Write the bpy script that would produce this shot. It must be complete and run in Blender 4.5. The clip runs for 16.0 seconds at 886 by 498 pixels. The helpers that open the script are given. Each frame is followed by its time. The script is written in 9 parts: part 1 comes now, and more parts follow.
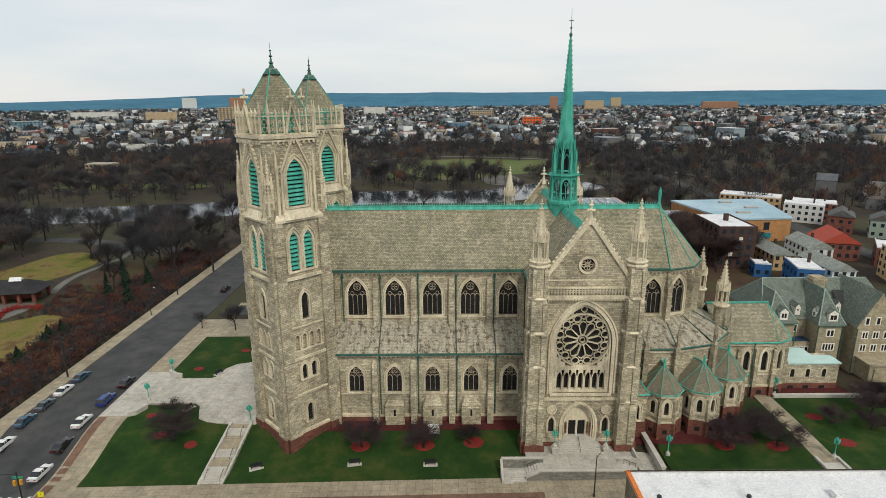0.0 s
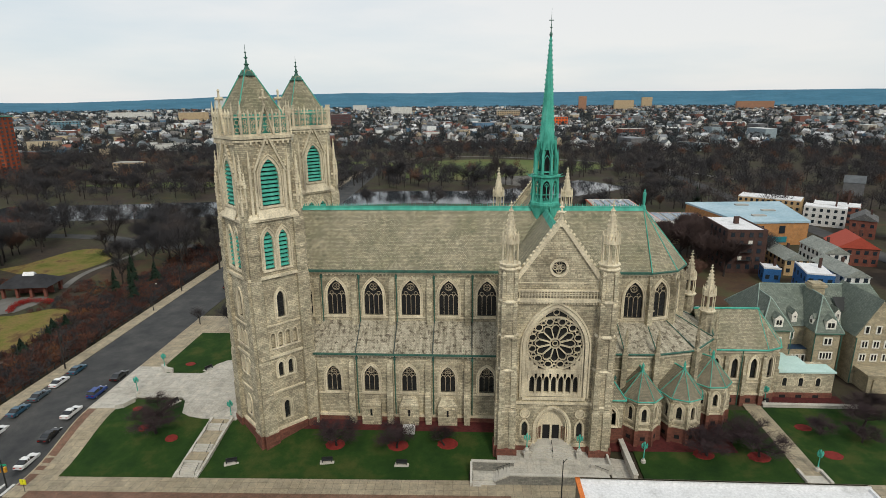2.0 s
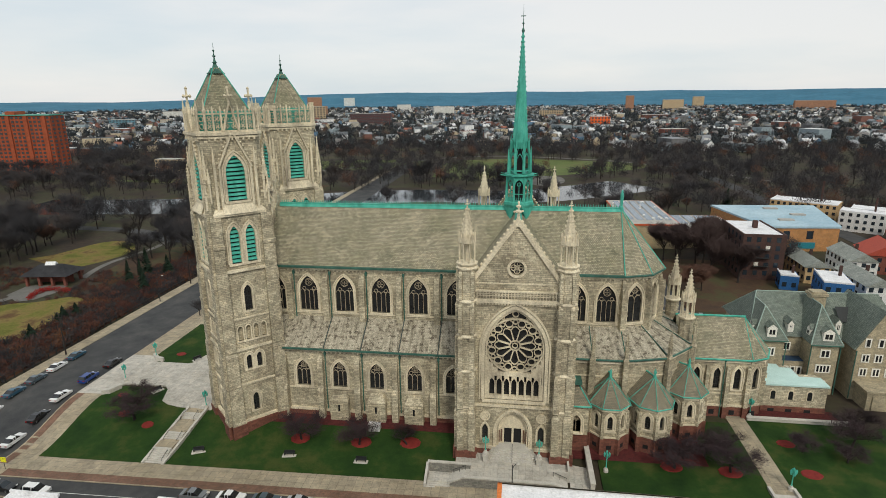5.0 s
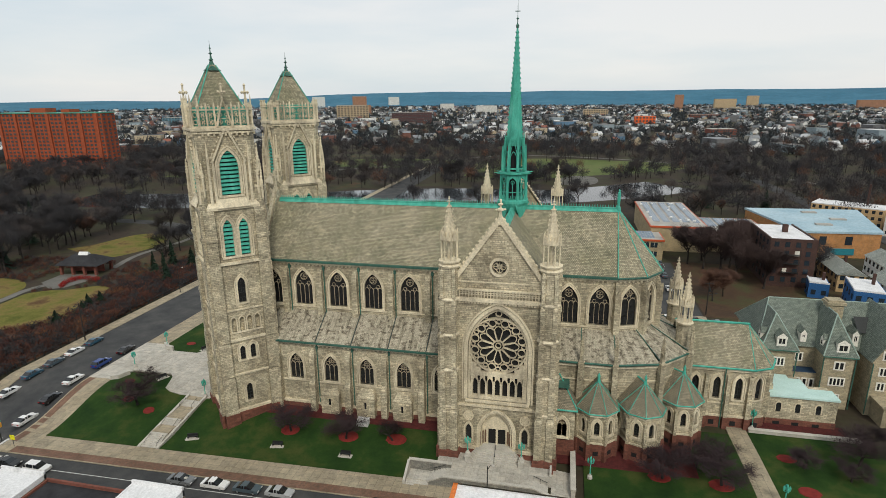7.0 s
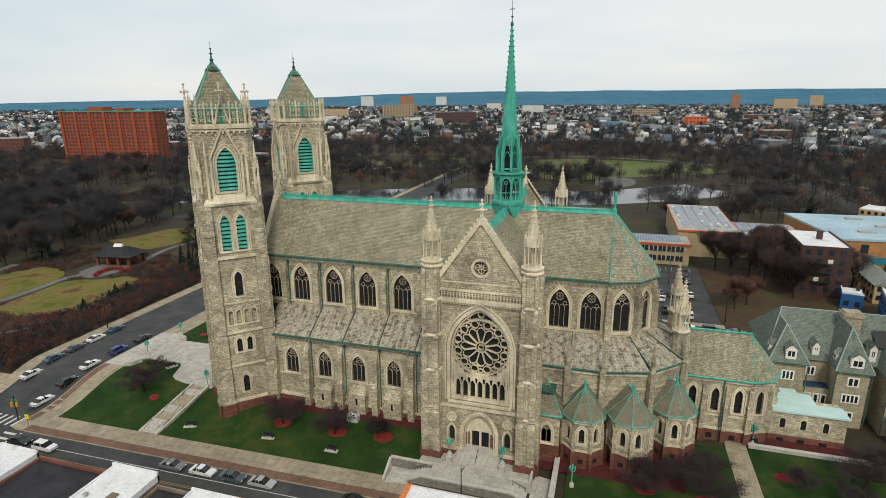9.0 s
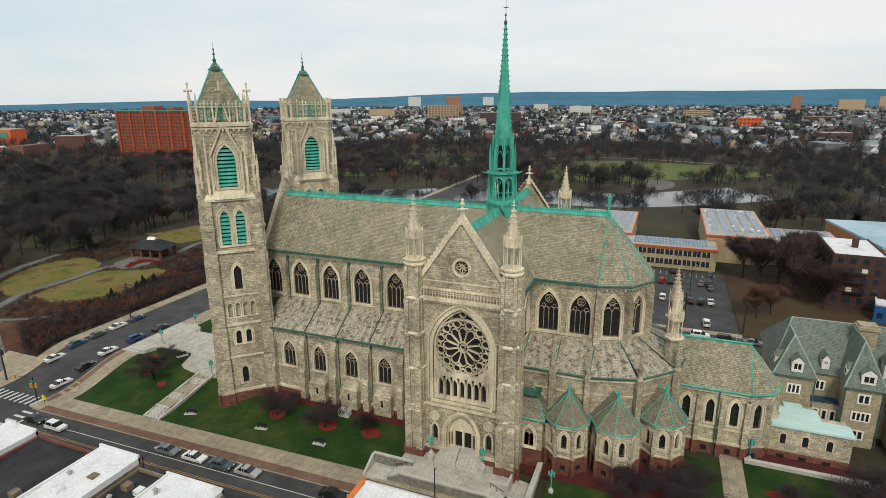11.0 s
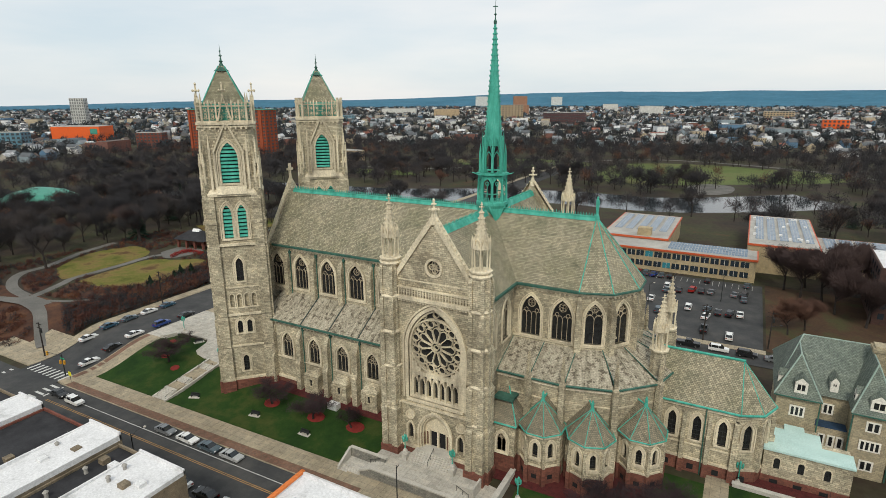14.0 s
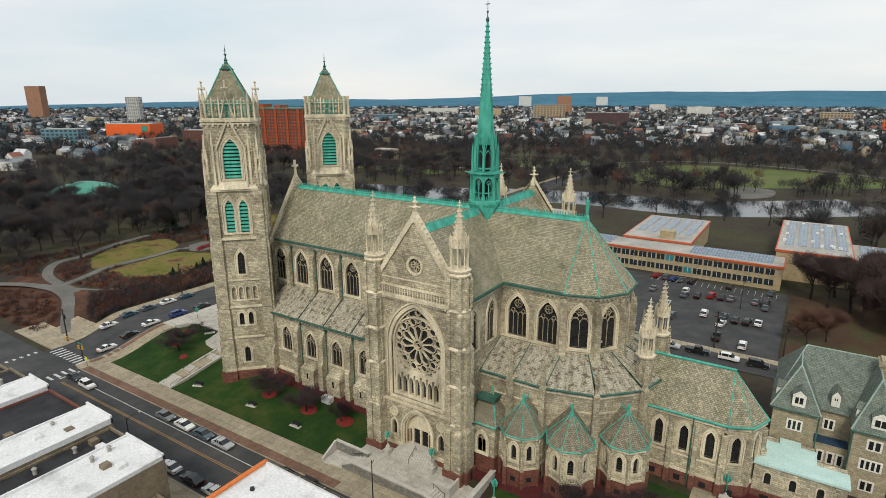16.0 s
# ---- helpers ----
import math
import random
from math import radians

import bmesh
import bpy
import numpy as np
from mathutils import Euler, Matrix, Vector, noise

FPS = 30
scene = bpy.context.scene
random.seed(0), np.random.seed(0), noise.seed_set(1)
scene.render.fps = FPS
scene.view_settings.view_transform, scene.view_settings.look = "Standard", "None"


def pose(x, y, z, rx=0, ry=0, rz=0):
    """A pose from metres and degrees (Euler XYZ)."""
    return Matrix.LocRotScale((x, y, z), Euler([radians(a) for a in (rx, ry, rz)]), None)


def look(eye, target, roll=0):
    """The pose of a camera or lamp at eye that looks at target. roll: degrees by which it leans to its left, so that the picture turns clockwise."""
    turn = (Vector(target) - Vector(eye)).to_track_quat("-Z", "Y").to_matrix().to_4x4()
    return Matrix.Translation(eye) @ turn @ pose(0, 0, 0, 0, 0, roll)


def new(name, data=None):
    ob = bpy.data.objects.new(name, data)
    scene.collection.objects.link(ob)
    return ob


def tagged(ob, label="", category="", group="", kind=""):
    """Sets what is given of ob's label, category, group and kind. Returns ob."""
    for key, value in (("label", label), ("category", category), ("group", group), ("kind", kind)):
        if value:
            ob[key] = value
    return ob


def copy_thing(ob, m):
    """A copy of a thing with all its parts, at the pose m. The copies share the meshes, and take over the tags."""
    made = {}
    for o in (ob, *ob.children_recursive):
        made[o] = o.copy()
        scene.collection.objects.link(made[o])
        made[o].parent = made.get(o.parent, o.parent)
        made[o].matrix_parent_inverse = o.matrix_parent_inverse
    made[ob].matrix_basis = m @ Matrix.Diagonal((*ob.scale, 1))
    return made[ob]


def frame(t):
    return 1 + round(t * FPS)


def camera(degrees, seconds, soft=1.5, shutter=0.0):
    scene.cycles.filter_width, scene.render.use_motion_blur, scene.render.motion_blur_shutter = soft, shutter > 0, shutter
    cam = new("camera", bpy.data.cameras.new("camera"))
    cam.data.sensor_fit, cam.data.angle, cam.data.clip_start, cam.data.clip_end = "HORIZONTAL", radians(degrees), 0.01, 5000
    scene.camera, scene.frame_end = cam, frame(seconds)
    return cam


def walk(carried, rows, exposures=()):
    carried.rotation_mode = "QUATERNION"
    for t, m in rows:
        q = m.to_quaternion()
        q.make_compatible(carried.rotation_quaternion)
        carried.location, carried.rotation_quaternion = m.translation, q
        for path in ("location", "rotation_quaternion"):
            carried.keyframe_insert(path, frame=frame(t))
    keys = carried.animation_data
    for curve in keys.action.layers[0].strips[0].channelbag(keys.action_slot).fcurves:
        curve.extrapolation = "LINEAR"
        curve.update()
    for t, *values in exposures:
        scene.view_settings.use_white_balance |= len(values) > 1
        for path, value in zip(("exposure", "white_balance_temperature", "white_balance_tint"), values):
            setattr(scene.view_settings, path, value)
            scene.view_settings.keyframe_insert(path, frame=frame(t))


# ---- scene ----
cam = camera(76.7, 16.0, soft=0.75)
METRES, EYE, TILT, LEAN, TURN = 80.0, 63.5, -15.2, 0.35, 0.0
EAST, NORTH = -24.8, -115.3
ROWS = [
    (0.0, 0.0, 0.0, 0.0, 0.0, 0.0, -0.0),
    (0.5, 0.0316, 0.0001, 0.0007, 0.72, 0.0, -0.18),
    (1.0, 0.0626, 0.0013, 0.0016, 1.43, 0.0, -0.36),
    (1.5, 0.093, 0.003, 0.0025, 2.14, -0.02, -0.51),
    (2.0, 0.1241, 0.0048, 0.0028, 2.86, -0.02, -0.67),
    (2.5, 0.155, 0.0071, 0.0035, 3.57, -0.04, -0.86),
    (3.0, 0.1856, 0.0105, 0.0042, 4.28, -0.05, -1.05),
    (3.5, 0.2159, 0.0147, 0.0048, 5.0, -0.07, -1.23),
    (4.0, 0.2461, 0.0196, 0.0051, 5.73, -0.1, -1.42),
    (6.5, 0.3982, 0.0498, 0.0042, 10.44, -0.34, -2.69),
    (7.0, 0.4289, 0.0578, 0.0056, 11.68, -0.43, -3.03),
    (7.5, 0.4601, 0.0659, 0.0077, 12.85, -0.52, -3.35),
    (8.0, 0.4916, 0.0746, 0.0093, 14.02, -0.6, -3.66),
    (8.5, 0.5229, 0.0836, 0.0117, 15.19, -0.69, -3.96),
    (9.0, 0.5541, 0.093, 0.0136, 16.35, -0.76, -4.29),
    (11.5, 0.7063, 0.1457, 0.0246, 22.18, -1.23, -5.81),
    (12.0, 0.7353, 0.1572, 0.0279, 23.33, -1.35, -6.11),
    (12.5, 0.7634, 0.1695, 0.0314, 24.44, -1.49, -6.4),
    (13.0, 0.791, 0.1822, 0.0352, 25.51, -1.62, -6.68),
    (13.5, 0.8178, 0.1956, 0.0394, 26.6, -1.76, -6.97),
    (14.0, 0.8447, 0.2102, 0.043, 27.71, -1.89, -7.23),
    (14.5, 0.8691, 0.224, 0.0458, 28.75, -2.03, -7.5),
    (15.0, 0.8956, 0.2386, 0.0488, 29.87, -2.18, -7.8),
    (15.5, 0.9216, 0.2541, 0.0523, 30.96, -2.35, -8.08),
    (16.0, 0.948, 0.2701, 0.0562, 32.0, -2.51, -8.35),
]
walk(cam, [(t, pose(EAST, NORTH, EYE, TILT, LEAN, TURN) @ pose(METRES * x, METRES * y, METRES * z, 90 + pitch, roll, yaw)) for t, x, y, z, yaw, pitch, roll in ROWS],
     exposures=[(0.0, -0.09), (7.0, -0.09), (12.5, -0.02), (16.0, 0.0)])

# ---- world and sun: an overcast winter sky ----
world = bpy.data.worlds.new("overcast_sky")
scene.world = world
world.use_nodes = True
wn, wl = world.node_tree.nodes, world.node_tree.links
wn.clear()
w_out, w_bg = wn.new("ShaderNodeOutputWorld"), wn.new("ShaderNodeBackground")
w_sky = wn.new("ShaderNodeTexSky")
w_sky.sky_type, w_sky.sun_disc = "NISHITA", False
w_sky.sun_elevation, w_sky.sun_rotation = radians(38), radians(160)
w_gain = wn.new("ShaderNodeMix")
w_gain.data_type, w_gain.blend_type = "RGBA", "MULTIPLY"
w_gain.inputs[0].default_value = 1.0
w_gain.inputs[7].default_value = (0.10, 0.10, 0.10, 1)
w_co, w_map, w_noise, w_ramp = wn.new("ShaderNodeTexCoord"), wn.new("ShaderNodeMapping"), wn.new("ShaderNodeTexNoise"), wn.new("ShaderNodeValToRGB")
w_map.inputs["Scale"].default_value = (1.4, 1.4, 7.0)
w_map.inputs["Rotation"].default_value = (0.0, 0.12, 0.4)
w_noise.inputs["Scale"].default_value, w_noise.inputs["Detail"].default_value, w_noise.inputs["Roughness"].default_value = 1.1, 6.0, 0.5
w_ramp.color_ramp.elements[0].position, w_ramp.color_ramp.elements[0].color = 0.36, (0.70, 0.80, 0.86, 1)
w_ramp.color_ramp.elements[1].position, w_ramp.color_ramp.elements[1].color = 0.62, (0.95, 0.945, 0.93, 1)
w_mix = wn.new("ShaderNodeMix")
w_mix.data_type = "RGBA"
w_mix.inputs[0].default_value = 0.86
wl.new(w_co.outputs["Generated"], w_map.inputs["Vector"])
wl.new(w_map.outputs["Vector"], w_noise.inputs["Vector"])
wl.new(w_noise.outputs["Fac"], w_ramp.inputs["Fac"])
wl.new(w_sky.outputs["Color"], w_gain.inputs[6])
wl.new(w_gain.outputs[2], w_mix.inputs[6])
wl.new(w_ramp.outputs["Color"], w_mix.inputs[7])
wl.new(w_mix.outputs[2], w_bg.inputs["Color"])
w_bg.inputs["Strength"].default_value = 1.0
wl.new(w_bg.outputs["Background"], w_out.inputs["Surface"])
sun = new("sun", bpy.data.lights.new("sun", "SUN"))
sun.data.energy, sun.data.angle, sun.data.color = 1.95, radians(12), (1.0, 0.94, 0.8)
sun.matrix_world = look((60, -160, 170), (0, 0, 0))


# ---- materials ----
def material(name, rough=0.8, metal=0.0, spec=0.3):
    m = bpy.data.materials.new(name)
    m.use_nodes = True
    b = m.node_tree.nodes["Principled BSDF"]
    b.inputs["Roughness"].default_value, b.inputs["Metallic"].default_value = rough, metal
    b.inputs["Specular IOR Level"].default_value = spec
    return m, m.node_tree.nodes, m.node_tree.links, b


def rgba(c):
    return (c[0], c[1], c[2], 1.0)


def ramp_of(n, l, fac, stops):
    r = n.new("ShaderNodeValToRGB")
    while len(r.color_ramp.elements) < len(stops):
        r.color_ramp.elements.new(0.5)
    for e, (p, c) in zip(r.color_ramp.elements, stops):
        e.position, e.color = p, rgba(c)
    l.new(fac, r.inputs["Fac"])
    return r.outputs["Color"]


def noise_of(n, l, vec, scale, detail=4.0, rough=0.6):
    t = n.new("ShaderNodeTexNoise")
    t.inputs["Scale"].default_value, t.inputs["Detail"].default_value, t.inputs["Roughness"].default_value = scale, detail, rough
    l.new(vec, t.inputs["Vector"])
    return t.outputs["Fac"]


def mix_of(n, l, fac, a, b, mode="MIX"):
    x = n.new("ShaderNodeMix")
    x.data_type, x.blend_type = "RGBA", mode
    for sock, v in ((x.inputs[0], fac), (x.inputs[6], a), (x.inputs[7], b)):
        if isinstance(v, (int, float)):
            sock.default_value = v
        elif isinstance(v, tuple):
            sock.default_value = rgba(v)
        else:
            l.new(v, sock)
    return x.outputs[2]


def bump_of(n, l, b, height, strength, distance):
    k = n.new("ShaderNodeBump")
    k.inputs["Strength"].default_value, k.inputs["Distance"].default_value = strength, distance
    l.new(height, k.inputs["Height"])
    l.new(k.outputs["Normal"], b.inputs["Normal"])


def coords(n, kind="UV"):
    return n.new("ShaderNodeTexCoord").outputs[kind]


def masonry(name, c1, c2, mortar, wide, high, gap=0.012, stain=(0.5, 0.46, 0.4), stain_amount=0.5, rough=0.85, bump=0.4, offset=0.5, squash=1.0):
    """Blocks, bricks or tiles in courses, in metres along the surface."""
    m, n, l, b = material(name, rough)
    uv = coords(n)
    t = n.new("ShaderNodeTexBrick")
    t.offset, t.squash, t.squash_frequency = offset, squash, 3
    t.inputs["Color1"].default_value, t.inputs["Color2"].default_value, t.inputs["Mortar"].default_value = rgba(c1), rgba(c2), rgba(mortar)
    for k, v in (("Scale", 1.0), ("Mortar Size", gap), ("Mortar Smooth", 0.3), ("Bias", 0.0), ("Brick Width", wide), ("Row Height", high)):
        t.inputs[k].default_value = v
    l.new(uv, t.inputs["Vector"])
    pos = n.new("ShaderNodeNewGeometry").outputs["Position"]
    big = ramp_of(n, l, noise_of(n, l, pos, 0.13, 6.0, 0.65), [(0.4, (1, 1, 1)), (0.66, stain)])
    fine = ramp_of(n, l, noise_of(n, l, pos, 2.3, 5.0, 0.7), [(0.3, (0.72, 0.72, 0.72)), (0.7, (1.15, 1.15, 1.15))])
    col = mix_of(n, l, stain_amount, t.outputs["Color"], mix_of(n, l, 1.0, t.outputs["Color"], big, "MULTIPLY"))
    col = mix_of(n, l, 0.8, col, fine, "MULTIPLY")
    mid = ramp_of(n, l, noise_of(n, l, pos, 0.6, 5.0, 0.7), [(0.36, (0.74, 0.77, 0.74)), (0.5, (1.0, 1.0, 0.98)), (0.64, (1.2, 1.17, 1.1))])
    col = mix_of(n, l, 0.75, col, mid, "MULTIPLY")
    l.new(col, b.inputs["Base Color"])
    bump_of(n, l, b, t.outputs["Fac"], -bump, 0.03)
    return m


def mottled(name, stops, scale=0.5, fine=6.0, rough=0.85, metal=0.0, spec=0.3, bump=0.2, streak=1.0, amount=0.5):
    """A surface of one stuff with broad and fine variation."""
    m, n, l, b = material(name, rough, metal, spec)
    pos = n.new("ShaderNodeNewGeometry").outputs["Position"]
    mp = n.new("ShaderNodeMapping")
    mp.inputs["Scale"].default_value = (1, 1, 1 / streak)
    l.new(pos, mp.inputs["Vector"])
    broad = ramp_of(n, l, noise_of(n, l, mp.outputs["Vector"], scale, 6.0, 0.65), stops)
    f = noise_of(n, l, pos, fine, 4.0, 0.7)
    grain = ramp_of(n, l, f, [(0.3, (0.6, 0.6, 0.6)), (0.7, (1.25, 1.25, 1.25))])
    l.new(mix_of(n, l, amount, broad, grain, "MULTIPLY"), b.inputs["Base Color"])
    if bump:
        bump_of(n, l, b, f, bump, 0.05)
    return m


def streaky(name):
    """Old roofing with stains that run down the slope, dark lichen spots and faint courses."""
    m, n, l, b = material(name, 0.8)
    uv = coords(n)
    mp = n.new("ShaderNodeMapping")
    mp.inputs["Scale"].default_value = (1.0, 0.14, 1.0)
    l.new(uv, mp.inputs["Vector"])
    col = ramp_of(n, l, noise_of(n, l, mp.outputs["Vector"], 1.3, 5.0, 0.7), [(0.28, (0.13, 0.115, 0.085)), (0.42, (0.3, 0.27, 0.2)), (0.58, (0.5, 0.45, 0.35)), (0.75, (0.25, 0.26, 0.18))])
    spots = ramp_of(n, l, noise_of(n, l, uv, 0.9, 6.0, 0.75), [(0.52, (1, 1, 1)), (0.57, (0.3, 0.26, 0.24)), (0.64, (0.18, 0.16, 0.15))])
    t = n.new("ShaderNodeTexBrick")
    for k, v in (("Scale", 1.0), ("Mortar Size", 0.04), ("Brick Width", 0.5), ("Row Height", 0.34)):
        t.inputs[k].default_value = v
    t.inputs["Color1"].default_value, t.inputs["Color2"].default_value, t.inputs["Mortar"].default_value = rgba((1.1, 1.1, 1.1)), rgba((0.75, 0.75, 0.75)), rgba((0.55, 0.55, 0.55))
    l.new(uv, t.inputs["Vector"])
    col = mix_of(n, l, 0.8, col, spots, "MULTIPLY")
    l.new(mix_of(n, l, 0.8, col, t.outputs["Color"], "MULTIPLY"), b.inputs["Base Color"])
    bump_of(n, l, b, t.outputs["Fac"], -0.5, 0.03)
    return m


def plain(name, c, rough=0.6, metal=0.0, spec=0.4, vary=0.25, scale=3.0):
    return mottled(name, [(0.3, tuple(v * (1 - vary) for v in c)), (0.7, tuple(min(1, v * (1 + vary)) for v in c))], scale, scale * 8, rough, metal, spec, 0.05, 1.0, 0.3)


M = {}
M["stone"] = masonry("limestone_ashlar", (0.69, 0.615, 0.45), (0.38, 0.336, 0.248), (0.24, 0.207, 0.155), 0.78, 0.33, 0.025, (0.42, 0.4, 0.38), 0.85, 0.85, 1.0, 0.5, 0.62)
M["trim"] = mottled("carved_limestone", [(0.28, (0.29, 0.25, 0.19)), (0.48, (0.61, 0.535, 0.39)), (0.7, (0.84, 0.75, 0.56))], 0.3, 3.5, 0.85, bump=0.5, streak=3.0, amount=0.75)
M["tracery"] = mottled("tan_tracery_stone", [(0.3, (0.26, 0.22, 0.155)), (0.7, (0.5, 0.42, 0.3))], 0.8, 5.0, 0.85)
M["granite"] = masonry("red_granite", (0.16, 0.062, 0.046), (0.24, 0.098, 0.07), (0.1, 0.06, 0.05), 0.9, 0.4, 0.015, (0.6, 0.55, 0.55), 0.6)
M["slate"] = masonry("tile_roof", (0.46, 0.41, 0.295), (0.24, 0.215, 0.155), (0.15, 0.135, 0.1), 0.38, 0.3, 0.035, (0.62, 0.66, 0.58), 0.8, 0.8, 0.7)
M["aisle_roof"] = streaky("weathered_aisle_roof")
M["red_tile"] = masonry("red_brown_tile", (0.34, 0.285, 0.205), (0.19, 0.17, 0.125), (0.1, 0.095, 0.07), 0.36, 0.28, 0.035, (0.7, 0.7, 0.68), 0.6, 0.8, 0.5)
M["grey_slate"] = masonry("grey_slate", (0.2, 0.235, 0.2), (0.13, 0.155, 0.135), (0.08, 0.09, 0.08), 0.4, 0.3, 0.03, (0.7, 0.75, 0.72), 0.6, 0.7, 0.4)
M["copper"] = mottled("verdigris_copper", [(0.3, (0.035, 0.24, 0.18)), (0.55, (0.07, 0.4, 0.31)), (0.75, (0.16, 0.52, 0.42))], 0.8, 5.0, 0.7, 0.0, 0.3, 0.2, 3.0)
M["copper_dark"] = mottled("dark_verdigris", [(0.3, (0.025, 0.075, 0.058)), (0.7, (0.065, 0.17, 0.13))], 0.8, 5.0, 0.7, 0.0, 0.3, 0.2, 3.0)
M["pipe"] = plain("dark_pipe", (0.04, 0.06, 0.055), 0.6)
M["glass"] = mottled("dark_leaded_glass", [(0.3, (0.01, 0.011, 0.012)), (0.7, (0.028, 0.029, 0.03))], 1.5, 4.0, 0.25, 0.0, 0.5, 0.25)
# Near-black paint for the shade within openings; the dark door leaves share it.
M["dark"] = plain("shade_and_door_black", (0.012, 0.012, 0.013), 0.9)
M["iron"] = plain("black_iron", (0.02, 0.022, 0.022), 0.5)
M["asphalt"] = mottled("asphalt", [(0.3, (0.034, 0.036, 0.039)), (0.5, (0.054, 0.055, 0.056)), (0.7, (0.082, 0.08, 0.077))], 0.16, 9.0, 0.9, bump=0.15, amount=0.4)
M["dirt"] = mottled("winter_ground", [(0.3, (0.026, 0.024, 0.02)), (0.45, (0.042, 0.03, 0.021)), (0.6, (0.045, 0.048, 0.021)), (0.72, (0.085, 0.043, 0.024))], 0.03, 0.5, 0.95, amount=0.7)
M["grass"] = mottled("lawn", [(0.3, (0.012, 0.032, 0.009)), (0.52, (0.024, 0.054, 0.012)), (0.7, (0.06, 0.07, 0.02))], 0.16, 7.0, 0.95, spec=0.1, bump=0.5, amount=0.6)
M["park_grass"] = mottled("park_lawn", [(0.32, (0.07, 0.085, 0.018)), (0.45, (0.135, 0.13, 0.033)), (0.56, (0.18, 0.135, 0.05)), (0.66, (0.1, 0.06, 0.03))], 0.09, 2.0, 0.95, spec=0.1, bump=0.4)
M["concrete"] = masonry("concrete_slabs", (0.4, 0.34, 0.245), (0.32, 0.275, 0.205), (0.19, 0.16, 0.12), 1.5, 1.5, 0.03, (0.65, 0.62, 0.58), 0.6, offset=0.0)
M["plaza"] = masonry("pale_paving", (0.52, 0.49, 0.44), (0.45, 0.425, 0.385), (0.36, 0.34, 0.31), 1.2, 1.2, 0.03, (0.7, 0.68, 0.65), 0.6, offset=0.0)
M["paver"] = masonry("red_brick_pavers", (0.24, 0.125, 0.085), (0.17, 0.095, 0.07), (0.16, 0.12, 0.09), 0.24, 0.12, 0.015, (0.6, 0.55, 0.5), 0.7)
M["grey_ashlar"] = masonry("grey_ashlar", (0.3, 0.285, 0.25), (0.2, 0.195, 0.18), (0.15, 0.145, 0.13), 0.7, 0.3, 0.02, (0.6, 0.6, 0.6), 0.6)
M["cap"] = mottled("pale_coping", [(0.3, (0.4, 0.38, 0.34)), (0.7, (0.56, 0.53, 0.47))], 0.6, 6.0)
M["mulch"] = mottled("red_mulch", [(0.3, (0.05, 0.012, 0.012)), (0.7, (0.11, 0.022, 0.02))], 1.5, 9.0, 0.95, bump=0.6)
M["mulch_bed"] = mottled("bright_red_mulch", [(0.3, (0.13, 0.016, 0.014)), (0.7, (0.23, 0.028, 0.022))], 1.5, 9.0, 0.95, bump=0.6)
M["bark"] = mottled("bark", [(0.3, (0.018, 0.015, 0.014)), (0.7, (0.05, 0.041, 0.036))], 0.6, 5.0, 0.95)
M["twig"] = mottled("bare_twigs", [(0.3, (0.026, 0.026, 0.03)), (0.5, (0.042, 0.04, 0.043)), (0.7, (0.08, 0.061, 0.054))], 0.05, 0.6, 0.95, bump=0)
M["twig_red"] = mottled("russet_twigs", [(0.3, (0.075, 0.042, 0.033)), (0.7, (0.14, 0.07, 0.045))], 0.1, 0.8, 0.95, bump=0)
M["needle"] = mottled("conifer", [(0.3, (0.008, 0.02, 0.012)), (0.7, (0.02, 0.04, 0.022))], 0.4, 4.0, 0.95)
M["yellow_line"] = plain("yellow_paint", (0.36, 0.21, 0.07), 0.8)
M["white_line"] = plain("white_paint_line", (0.55, 0.55, 0.53), 0.8)
M["water"] = mottled("pond_water", [(0.3, (0.02, 0.026, 0.03)), (0.7, (0.035, 0.04, 0.045))], 0.02, 0.2, 0.08, 0.0, 0.6, 0.02)


